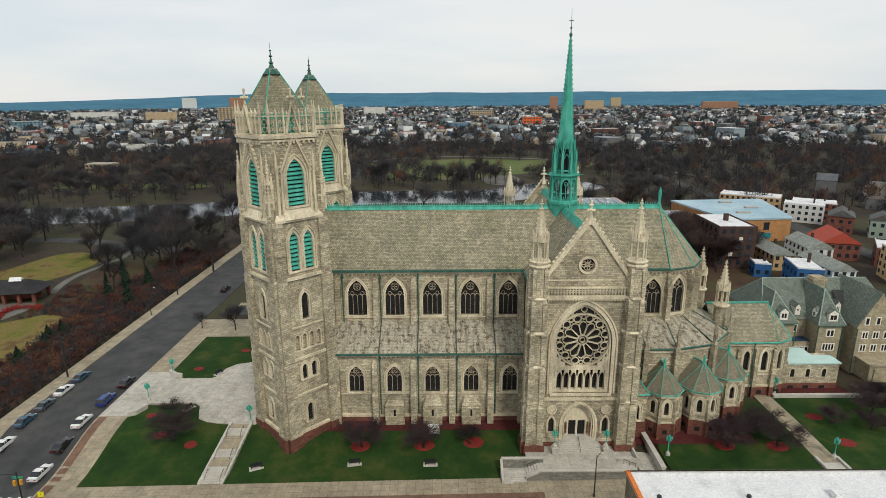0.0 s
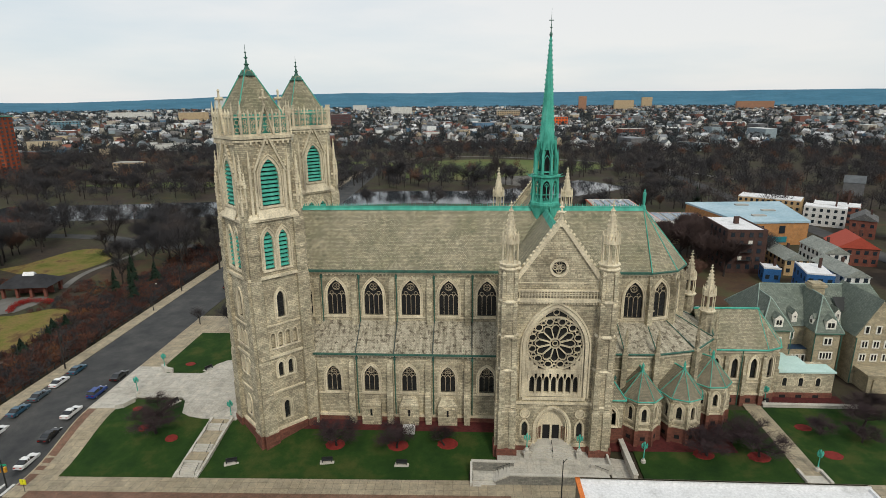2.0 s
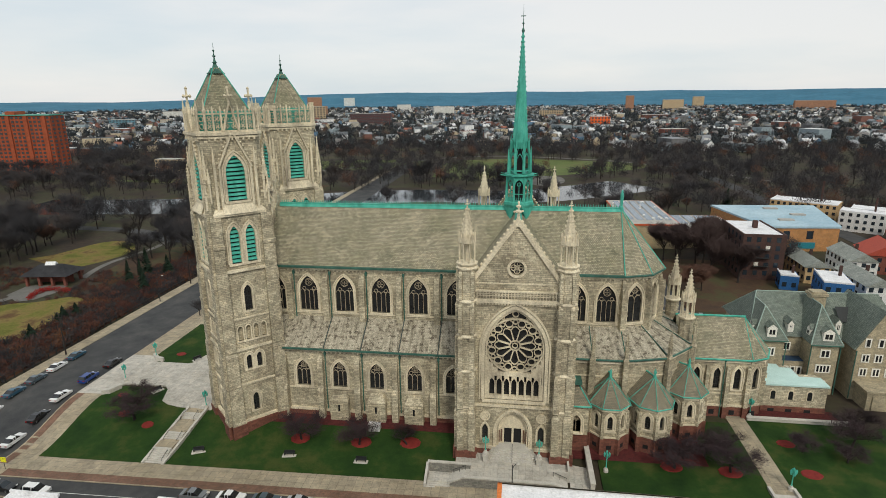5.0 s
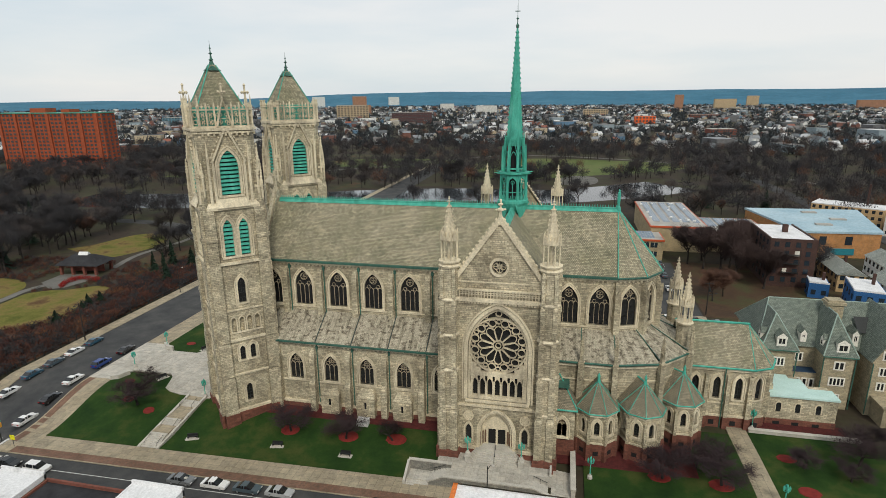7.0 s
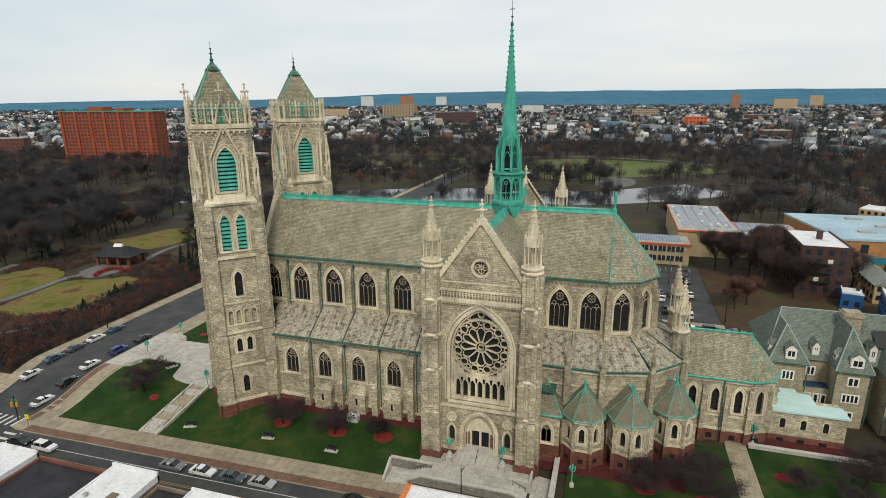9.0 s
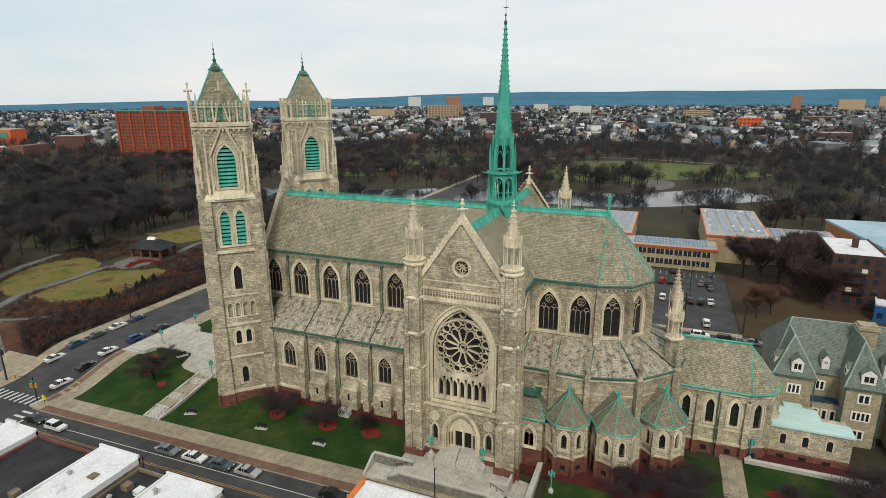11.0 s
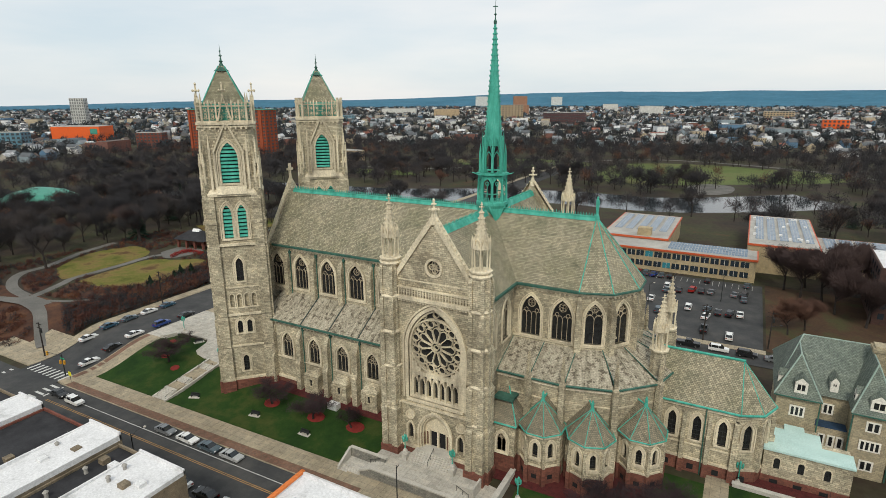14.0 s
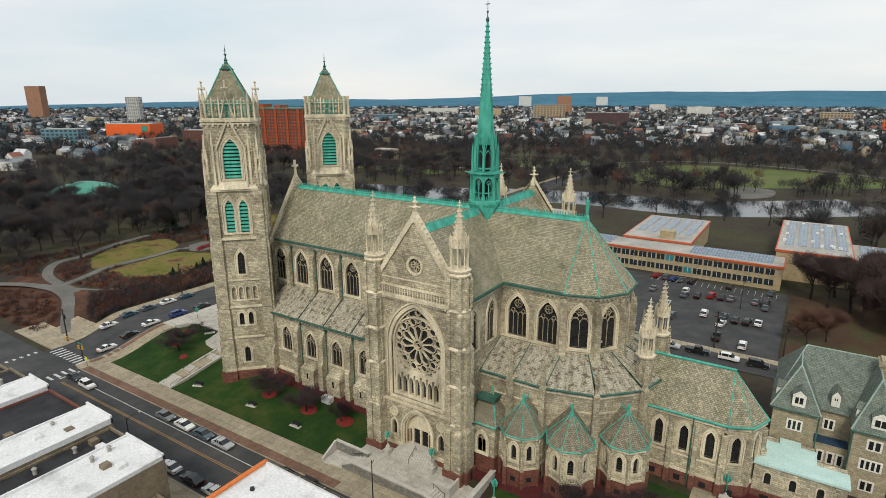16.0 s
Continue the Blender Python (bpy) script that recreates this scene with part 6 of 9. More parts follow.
utility_pole(-114.2, 5.0, 10.5, True)
utility_pole(-114.2, 62.0, 10.5, True)
utility_pole(-115.0, -29.5, 9.5, False)
utility_pole(37.5, 54.0, 10.0, False)
utility_pole(52.5, 56.0, 10.0, True)
e = thing("traffic_signal", -97.6, -33.6, level(-97.6, -33.6), "grey traffic signal with yellow heads and green sign", "traffic signal")
M["signal"] = plain("yellow_signal", (0.6, 0.3, 0.03), 0.5)
M["sign_green"] = plain("green_sign", (0.02, 0.3, 0.16), 0.5)
M["flag"] = plain("bright_yellow", (0.75, 0.7, 0.02), 0.6)
part("pole", B().ngon(0, 0, [(0, 0.14), (5.8, 0.1)], 8).tube((0, 0, 5.4), (-4.0, -1.2, 6.0), 0.07, 0.05), "iron", e, "", e.matrix_basis)
for dx, dy, dz in ((-4.0, -1.2, 5.2), (-0.3, -0.4, 3.4), (0.4, 0.1, 3.2)):
    part("signal_head", B().box(dx - 0.2, dx + 0.2, dy - 0.18, dy + 0.18, dz, dz + 1.0), "signal", e, "yellow signal head", e.matrix_basis)
part("street_sign", B().box(-0.9, 0.9, -0.03, 0.03, 4.5, 4.9), "sign_green", e, "green street sign", e.matrix_basis)
e = thing("school_sign", -93.4, -34.6, level(-93, -34.6), "bright yellow sign board on a short post", "sign")
part("post", B().ngon(0, 0, [(0, 0.05), (2.4, 0.05)], 6), "iron", e, "", e.matrix_basis)
part("board", B().box(-0.55, 0.55, -0.04, 0.04, 1.5, 2.5), "flag", e, "", e.matrix_basis)


def bench(x, y, a):
    z = level(x, y) + 0.04
    e = thing("bench", x, y, z, "black bench on a pale slab on the lawn", "bench", "lawn benches")
    e.matrix_basis = pose(x, y, z, 0, 0, a)
    w = e.matrix_basis
    part("slab", B().box(-1.3, 1.3, -0.6, 0.6, -0.4, 0.06), "cap", e, "pale slab", w)
    part("seat", B().box(-1.0, 1.0, -0.25, 0.25, 0.45, 0.52), "iron", e, "", w)
    part("backrest", B().box(-1.0, 1.0, 0.22, 0.3, 0.5, 0.95), "iron", e, "", w)
    for xx in (-0.85, 0.85):
        part("leg", B().box(xx - 0.05, xx + 0.05, -0.25, 0.28, 0.05, 0.46), "iron", e, "", w)


for x, y, a in ((-59.5, -26.5, 20), (-41.5, -26.0, 8), (-27.5, -26.5, 0), (-78.6, 6.0, 60), (-79.0, -9.6, 60)):
    bench(x, y, a)
for x in (-34.8, -27.2, -19.5):
    c = B()
    c.box(x - 1.9, x + 1.9, -15.9, -14.4, -1.0, 4.2).loft([[(x - 1.95, -15.95, 4.2), (x + 1.95, -15.95, 4.2), (x + 1.95, -14.4, 4.2), (x - 1.95, -14.4, 4.2)], [(x - 1.7, -15.6, 4.5), (x + 1.7, -15.6, 4.5), (x + 1.7, -14.4, 4.9), (x - 1.7, -14.4, 4.9)], [(x - 1.3, -15.0, 5.3), (x + 1.3, -15.0, 5.3), (x + 1.3, -14.4, 5.6), (x - 1.3, -14.4, 5.6)]])
    for dx in (-1.4, 0, 1.4):
        c.box(x + dx - 0.55, x + dx + 0.55, -16.05, -15.8, 1.6, 1.9).box(x + dx - 0.55, x + dx - 0.4, -16.0, -15.8, 1.9, 3.4).box(x + dx + 0.4, x + dx + 0.55, -16.0, -15.8, 1.9, 3.4).box(x + dx - 0.6, x + dx + 0.6, -16.05, -15.8, 3.4, 3.7)
    bay = part("confessional_bay", c, "stone", church, "low carved stone bay under the aisle window")
    part("bay_window", B().box(x - 0.2, x + 0.2, -15.95, -15.7, 1.9, 3.4), "glass", bay, "dark slit window")
M["white_box"] = plain("white_metal", (0.7, 0.7, 0.7), 0.5)
solo("utility_box", B().box(-28.3, -25.9, -18.6, -17.2, -0.6, 0.9), "white_box", "white utility box on the mulch by the wall", "utility box")
for x, y, r_ in ((-81.0, -18.2, 1.3), (-85.6, -12.2, 1.2), (-74.0, -20.7, 1.3), (-41.0, -21.6, 2.0), (-28.8, -21.6, 2.1), (-19.3, -21.0, 2.1), (28.0, -22.9, 2.0), (37.7, -23.4, 2.1), (50.6, -14.0, 1.7), (51.2, -22.6, 1.8), (-84.5, 8.5, 1.3), (-76.5, 18.5, 1.3)):
    b_ = B()
    n_ = 20
    pts = [(x + r_ * (1 + 0.06 * math.sin(3 * i + x)) * math.cos(i * math.tau / n_), y + 0.75 * r_ * math.sin(i * math.tau / n_)) for i in range(n_)]
    b_.loft([[(px, py, level(px, py) - 0.05) for px, py in pts], [(x + (px - x) * 0.9, y + (py - y) * 0.9, level(px, py) + 0.12) for px, py in pts]])
    solo("flower_bed", b_, "mulch_bed", "oval bed of bright red mulch in the lawn", "flower bed", "mulch beds")


# ---- bare trees ----
def grow(rng, height, spread, twigs, upright=0.6, thin=0.0022):
    """The wood and the fine twigs of a leafless tree."""
    wood, ends = B(), []

    def limb(p, d, length, r, depth):
        q = p
        for i in range(2):
            d = (d + Vector((rng.uniform(-1, 1), rng.uniform(-1, 1), rng.uniform(-0.4, 0.8))) * 0.16).normalized()
            n2 = q + d * length / 2
            wood.tube(q, n2, r * (1 - 0.25 * i), r * (0.75 - 0.2 * i), 5 if depth < 2 else 3)
            q = n2
            if depth >= 1:
                ends.append((q, d))
        if depth == 3:
            return
        for k in range(3 if depth else 5):
            a = rng.uniform(0, math.tau)
            side_ = Vector((math.cos(a), math.sin(a), 0)) * spread
            nd = (d * upright + side_ + Vector((0, 0, 0.25))).normalized()
            limb(q if k else p.lerp(q, 0.8), nd, length * rng.uniform(0.55, 0.8), r * 0.55, depth + 1)
    limb(Vector((0, 0, -0.3)), Vector((0, 0, 1)), height * 0.34, height * 0.022 + 0.05, 0)
    tw = B()
    for i in range(twigs):
        p, d = ends[rng.randrange(len(ends))]
        p = p + Vector((rng.gauss(0, 1), rng.gauss(0, 1), rng.gauss(0.2, 0.8))) * (height * 0.045)
        v = (d + Vector((rng.uniform(-1, 1), rng.uniform(-1, 1), rng.uniform(-0.5, 1))) * 0.95).normalized()
        ln = height * rng.uniform(0.06, 0.15)
        q = p + v * ln
        s_ = v.orthogonal().normalized() * (height * thin)
        tw.add([p - s_, p + s_, q], [(0, 1, 2)])
    return wood, tw


M["twig_umber"] = mottled("umber_twigs", [(0.3, (0.04, 0.028, 0.028)), (0.7, (0.085, 0.055, 0.05))], 0.2, 2.0, 0.95, bump=0)
M["twig_plum"] = mottled("plum_twigs", [(0.3, (0.028, 0.019, 0.022)), (0.7, (0.055, 0.035, 0.038))], 0.3, 2.0, 0.95, bump=0)


def tree_kit(seed, height, spread, twigs, twig_mat, upright=0.6, thin=0.0022):
    rng = random.Random(seed)
    wood, tw = grow(rng, height, spread, twigs, upright, thin)
    return wood.mesh("trunk", M["bark"]), tw.mesh("crown", M[twig_mat])


KITS = [tree_kit(11, 16, 0.75, 2800, "twig"), tree_kit(12, 18, 0.65, 2800, "twig"), tree_kit(13, 14, 0.85, 2800, "twig"), tree_kit(14, 17, 0.7, 2800, "twig"), tree_kit(15, 13, 0.8, 2800, "twig_red"), tree_kit(16, 17, 0.7, 11000, "twig_umber", 0.8, 0.003), tree_kit(17, 16, 0.75, 11000, "twig_umber", 0.8, 0.003), tree_kit(18, 11, 0.8, 11000, "twig_red", 0.8, 0.003)]
SMALL = [tree_kit(21, 7.5, 0.95, 4200, "twig_plum"), tree_kit(22, 7.0, 1.0, 4200, "twig_plum")]


def tree(kit, x, y, s, a, label, group, z=None, tall=1.0):
    e = thing("bare_tree", x, y, level(x, y) if z is None else z, label, "tree", group)
    e.matrix_basis = pose(x, y, level(x, y) - 0.2 if z is None else z, 0, 0, a) @ Matrix.Diagonal((s, s, s * tall, 1))
    part("trunk", kit[0], None, e, "", e.matrix_basis)
    part("crown", kit[1], None, e, "", e.matrix_basis)
    return e


for i, (x, y, s) in enumerate(((-77.6, -19.6, 1.15), (-40.6, -21.8, 1.0), (-29.0, -22.2, 0.95), (-19.8, -21.4, 0.85), (28.4, -23.4, 1.0), (37.8, -23.4, 1.05), (34.5, -19.5, 0.9), (39.0, -17.0, 0.85), (30.5, -20.5, 0.8), (52.5, -16.0, 0.8), (59.0, -18.5, 0.7), (62.1, -13.6, 1.15), (66.5, -9.0, 1.1), (-82.0, -11.0, 0.6))):
    tree(SMALL[0 if i % 3 else 1] if i else SMALL[0], x, y, s * 1.4, i * 77, "small spreading bare tree on the church lawn", "lawn trees", None, 0.62)


# ---- vehicles ----
PAINT = {"white": (0.75, 0.75, 0.74), "black": (0.015, 0.016, 0.018), "blue": (0.015, 0.05, 0.22), "teal": (0.03, 0.09, 0.14), "grey": (0.16, 0.17, 0.18), "silver": (0.42, 0.43, 0.44), "red": (0.35, 0.02, 0.015), "slate": (0.07, 0.1, 0.12)}
for k, c in PAINT.items():
    M["car_" + k] = plain("car_paint_" + k, c, 0.28, 0.1, 0.6, 0.06)
M["tyre"] = plain("tyre_rubber", (0.015, 0.015, 0.015), 0.9)
M["rim"] = plain("alloy_rim", (0.4, 0.4, 0.4), 0.35, 0.8)
M["head_lamp"] = plain("head_lamp_glass", (0.7, 0.7, 0.7), 0.2)
M["tail_lamp"] = plain("tail_lamp_red", (0.3, 0.01, 0.01), 0.3)
M["car_glass"] = plain("car_glass", (0.012, 0.015, 0.018), 0.08, 0.0, 0.7)


def profile(b, pts, half, top_in):
    """A body lofted across from a side outline of (x, z), narrower above."""
    zmax = max(z for x, z in pts)
    zmin = min(z for x, z in pts)
    w = lambda z: half - top_in * max(0, (z - zmin) / (zmax - zmin)) ** 2
    rings = [[(x, -w(z), z) for x, z in pts], [(x, -w(z) * 0.9, z) for x, z in pts]]
    n = len(pts)
    L, R = [(x, -w(z), z) for x, z in pts], [(x, w(z), z) for x, z in pts]
    k = len(b.v)
    b.v.extend(L + R)
    b.f.append(tuple(k + i for i in range(n)))
    b.f.append(tuple(k + n + i for i in reversed(range(n))))
    for i in range(n):
        j = (i + 1) % n
        b.f.append((k + j, k + i, k + n + i, k + n + j))
    return b


CARS = {}


def car_meshes(kind):
    suv = kind in ("suv", "truck")
    h = 1.75 if suv else 1.45
    L = 2.35 if kind != "truck" else 2.8
    if kind == "truck":
        lower = [(-L, 0.45), (L, 0.45), (L, 1.0), (L - 0.2, 1.12), (0.9, 1.18), (-L, 1.18)]
        cabin = [(-0.9, 1.15), (1.2, 1.15), (0.6, 1.85), (-0.7, 1.85)]
    elif suv:
        lower = [(-L, 0.42), (L, 0.42), (L, 0.85), (L - 0.15, 1.0), (L - 1.15, 1.1), (-L + 0.05, 1.12)]
        cabin = [(-L + 0.1, 1.1), (1.25, 1.08), (0.55, 1.72), (-L + 0.45, 1.72)]
    else:
        lower = [(-L, 0.35), (L, 0.35), (L, 0.68), (L - 0.2, 0.82), (1.1, 0.95), (-1.5, 0.98), (-L + 0.05, 0.92)]
        cabin = [(-1.75, 0.95), (1.15, 0.93), (0.35, 1.43), (-0.95, 1.43)]
    zt = cabin[2][1]
    body = profile(B(), lower, 0.92, 0.06)
    roof = profile(B(), [(cabin[3][0] + 0.02, zt - 0.06), (cabin[2][0] - 0.02, zt - 0.06), (cabin[2][0] - 0.12, zt + 0.02), (cabin[3][0] + 0.12, zt + 0.02)], 0.7, 0.05)
    for x in ((cabin[1][0] + cabin[2][0]) / 2 - 0.9, cabin[3][0] + 0.3):
        roof.box(x - 0.05, x + 0.05, -0.83, 0.83, cabin[0][1], zt)
    glass = profile(B(), cabin, 0.84, 0.16)
    wheel = B()
    wheel.loft([[(0.33 * math.cos(i * math.tau / 12), y, 0.33 * math.sin(i * math.tau / 12)) for i in range(12)] for y in (-0.1, 0.1)])
    rim = B()
    rim.loft([[(0.2 * math.cos(i * math.tau / 10), y, 0.2 * math.sin(i * math.tau / 10)) for i in range(10)] for y in (-0.115, 0.115)])
    lamp = B().box(-0.05, 0.05, -0.2, 0.2, -0.08, 0.08)
    return dict(body=body, roof=roof, glass=glass.mesh("glasshouse", M["car_glass"]), wheel=wheel.mesh("tyre", M["tyre"]), rim=rim.mesh("rim", M["rim"]), head=lamp.mesh("headlight", M["head_lamp"]), tail=lamp.mesh("tail_light", M["tail_lamp"]), L=L, zl=0.9 if suv else 0.68)


def car(kind, paint, x, y, a, where, z=None):
    zz = level(x, y) - 0.125 if z is None else z
    key = (kind, paint)
    label = "%s %s parked %s" % (paint, {"sedan": "sedan", "suv": "sport utility vehicle", "truck": "pickup truck"}[kind], where)
    if key in CARS:
        return tagged(copy_thing(CARS[key], pose(x, y, zz, 0, 0, a)), label)
    if kind not in CARS:
        CARS[kind] = car_meshes(kind)
    k = CARS[kind]
    e = thing("car", x, y, zz, label, "car", "parked cars")
    e.matrix_basis = pose(x, y, zz, 0, 0, a)
    w = e.matrix_basis
    part("body", k["body"].mesh("body", M["car_" + paint]), None, e, "", w)
    part("roof", k["roof"].mesh("roof", M["car_" + paint]), None, e, "", w)
    part("glasshouse", k["glass"], None, e, "dark glass", w)
    for sx in (-1, 1):
        for sy in (-1, 1):
            m = w @ pose(sx * k["L"] * 0.62, sy * 0.8, 0.33)
            t_ = part("wheel", k["wheel"], None, e, "", m)
            part("rim", k["rim"], None, t_, "", m)
            part("headlight" if sx > 0 else "tail_light", k["head"] if sx > 0 else k["tail"], None, e, "", w @ pose(sx * k["L"], sy * 0.62, k["zl"]))
    CARS[key] = e
    return e


for kind, paint, x, y in (("sedan", "white", -99.0, -27.0), ("sedan", "black", -98.8, -20.8), ("sedan", "white", -98.6, -14.6), ("suv", "blue", -98.4, -6.6), ("sedan", "black", -98.2, 1.2)):
    car(kind, paint, x, y, 90, "along the side street")
for kind, paint, x, y in (("sedan", "white", -110.4, -20.4), ("sedan", "teal", -110.4, -14.4), ("sedan", "slate", -110.4, -8.4), ("sedan", "white", -110.4, -2.2), ("sedan", "teal", -110.4, 4.0), ("suv", "black", -99.6, 66.0)):
    car(kind, paint, x, y, 90, "along the side street")
for kind, paint, x in (("sedan", "grey", -53.4), ("sedan", "white", -46.8), ("sedan", "slate", -40.6), ("sedan", "silver", -34.6), ("sedan", "black", -17.0), ("suv", "black", -11.0)):
    car(kind, paint, x, -38.2, 0, "along the avenue kerb")
car("suv", "white", -82.0, -40.0, 0, "on the avenue")
car("sedan", "black", -89.0, -39.6, 0, "on the avenue")
for kind, paint, x in (("sedan", "white", -36.5, ), ("sedan", "black", -30.0), ("sedan", "silver", -24.0), ("sedan", "red", -42.5), ("sedan", "black", -17.5), ("suv", "slate", -5.5)):
    car(kind, paint, x, -47.6, 180, "before the shops")
LOT = ((11.4, 107.3, "red"), (14.7, 106.3, "slate"), (17.3, 106.0, "blue"), (20.0, 106.0, "slate"), (23.2, 106.0, "black"), (34.9, 106.8, "black"), (47.0, 106.8, "slate"), (23.4, 94.5, "white"), (23.8, 90.5, "slate"), (27.4, 92.0, "black"), (31.2, 94.0, "red"), (34.0, 94.2, "black"), (36.8, 94.6, "grey"), (31.7, 76.5, "white"), (36.9, 77.2, "slate"), (39.9, 75.9, "black"), (42.9, 75.9, "black"), (45.6, 76.8, "white"), (36.9, 71.0, "white"), (43.5, 58.0, "white"), (43.6, 95.1, "grey"), (46.3, 91.2, "slate"), (46.3, 95.4, "black"), (20.5, 80, "white"), (14, 92, "grey"), (24, 70, "slate"))
for i, (x, y, c) in enumerate(LOT):
    car("suv" if i % 3 == 1 else "sedan", c, x, y, 90 if i % 2 else 82, "in the car park", 0.05)
car("truck", "black", 37.2, 60.5, 90, "in the car park", 0.05)
for i, (x, c, k) in enumerate(((28.0, "silver", "sedan"), (34.5, "black", "truck"), (41.5, "white", "suv"), (47.8, "black", "suv"), (54.0, "grey", "sedan"))):
    car(k, c, x, 48.6 - 0.1 * i, 0, "along the back street", 0.05)

# painted lines
for a, b_ in ((-90, -20), (-18, 60)):
    for y in (-41.9, -42.25):
        rect("centre_line", a, b_, y, y + 0.14, -0.118, "yellow_line", "worn yellow centre line on the avenue", "road marking", 0.0)
rect("parking_line", -86, -18, -39.5, -39.36, -0.118, "white_line", "worn white parking line on the avenue", "road marking", 0.0)
rect("stop_line", -92.5, -92.0, -41.5, -37.0, -0.116, "white_line", "white stop line at the crossing", "road marking", 0.0)
for i in range(9):
    rect("crossing_bar", -111.5 + i * 1.75, -110.9 + i * 1.75, -35.6, -32.4, -0.114, "white_line", "white crossing bar on the side street", "road marking", 0.0)
    if i < 7:
        rect("crossing_bar", -96.2, -93.0, -47.9 + i * 1.65, -47.3 + i * 1.65, -0.112, "white_line", "white crossing bar on the avenue", "road marking", 0.0)
        rect("crossing_bar", -117.0, -113.8, -47.9 + i * 1.65, -47.3 + i * 1.65, -0.112, "white_line", "white crossing bar on the avenue", "road marking", 0.0)

# ---- car park and back street ----
rect("car_park", -20, 51.5, 54.0, 110.0, -0.08, "asphalt", "dark asphalt car park with bays", "car park", 0.1, 8)
rect("road_north", -90, 300, 44.0, 51.5, -0.1, "asphalt", "narrow asphalt street behind the church", "road", 0.1, 4)
rect("pavement_north", -90, 52, 51.5, 54.0, 0.03, "concrete", "concrete pavement by the car park", "pavement", 0.2, 4)
rect("road_east", 146.0, 156.0, 52.0, 420.0, -0.1, "asphalt", "asphalt street past the brick houses", "road", 0.1, 8)
for x, y in ((21.0, 70.0), (40.0, 88.0)):
    street_lamp(x, y, 8.5, (1.2, 0))
for i in range(20):
    rect("bay_line", 10.5 + i * 2.0, 10.6 + i * 2.0, 103.5, 108.5, -0.07, "white_line", "white bay line in the car park", "road marking", 0.0, 8)

M["rough_lawn"] = mottled("brown_rough_lawn", [(0.3, (0.04, 0.026, 0.018)), (0.5, (0.07, 0.04, 0.022)), (0.64, (0.06, 0.06, 0.024)), (0.75, (0.085, 0.06, 0.03))], 0.08, 2.0, 0.95)
rect("rough_lawn", 52.2, 100, 54.2, 112, -0.2, "rough_lawn", "rough brown lawn with fallen leaves beside the car park", "lawn", 0.0, 8)

# ---- rectory ----
M["buff"] = masonry("buff_sandstone", (0.47, 0.4, 0.275), (0.34, 0.29, 0.2), (0.22, 0.19, 0.145), 0.6, 0.3, 0.02, (0.6, 0.6, 0.58), 0.6)
M["white_paint"] = plain("white_joinery", (0.72, 0.69, 0.62), 0.6)
M["pale_copper"] = mottled("pale_green_roof", [(0.3, (0.42, 0.6, 0.56)), (0.7, (0.55, 0.72, 0.68))], 0.4, 4.0, 0.7)
rectory = thing("rectory", 66, 14, -0.3, "buff stone rectory with steep grey slate roofs and white dormers", "house")


def gable_roof(b, x0, x1, y0, y1, z0, z1, along="x", hip0=0.0, hip1=0.0):
    """A pitched roof; hip0 and hip1 pull the ridge's ends in."""
    if along == "x":
        ym = (y0 + y1) / 2
        p = [(x0, y0, z0), (x1, y0, z0), (x1, y1, z0), (x0, y1, z0), (x0 + hip0, ym, z1), (x1 - hip1, ym, z1)]
    else:
        xm = (x0 + x1) / 2
        p = [(x1, y0, z0), (x1, y1, z0), (x0, y1, z0), (x0, y0, z0), (xm, y0 + hip0, z1), (xm, y1 - hip1, z1)]
    return b.add(p, [(0, 1, 5, 4), (2, 3, 4, 5), (3, 0, 4), (1, 2, 5), (3, 2, 1, 0)])


def house_window(parent, m, w, h, bars=1):
    o = part("window", B().box(-w / 2 - 0.15, w / 2 + 0.15, -0.1, 0.05, -0.15, h + 0.15), "white_paint", parent, "pale framed window", m)
    for i in range(bars + 1):
        wd = w / (bars + 1)
        part("pane", B().box(-w / 2 + i * wd + 0.13, -w / 2 + (i + 1) * wd - 0.13, -0.13, 0.0, 0.1, h - 0.1), "glass", o, "", m)


def dormer(parent, m, w=1.6, h=1.7):
    d = part("dormer", gable_roof(B(), -w / 2 - 0.2, w / 2 + 0.2, 0.02, 3.0, h, h + 1.1, "y"), "grey_slate", parent, "slate dormer", m)
    part("front", B().box(-w / 2, w / 2, 0, 2.2, -0.6, h).add([(-w / 2, 0, h), (w / 2, 0, h), (0, 0, h + 0.8)], [(0, 1, 2)]), "white_paint", d, "white dormer front", m)
    for k in (-1, 1):
        part("pane", B().box(min(k * 0.07, k * (w / 2 - 0.38)), max(k * 0.07, k * (w / 2 - 0.38)), -0.04, 0.1, 0.5, h - 0.4), "glass", d, "", m)


def block(parent, x0, x1, y0, y1, z1, mat="buff"):
    part("wall", B().box(x0, x1, y0, y1, -0.8, z1), mat, parent, "")


def hip_rolls(roof, pts):
    """Pale green rolls along the hips and ridges of a slate roof."""
    for p, q in pts:
        part("hip_roll", B().tube(p, q, 0.13, 0.13, 5), "hip_lead", roof, "pale green lead roll")


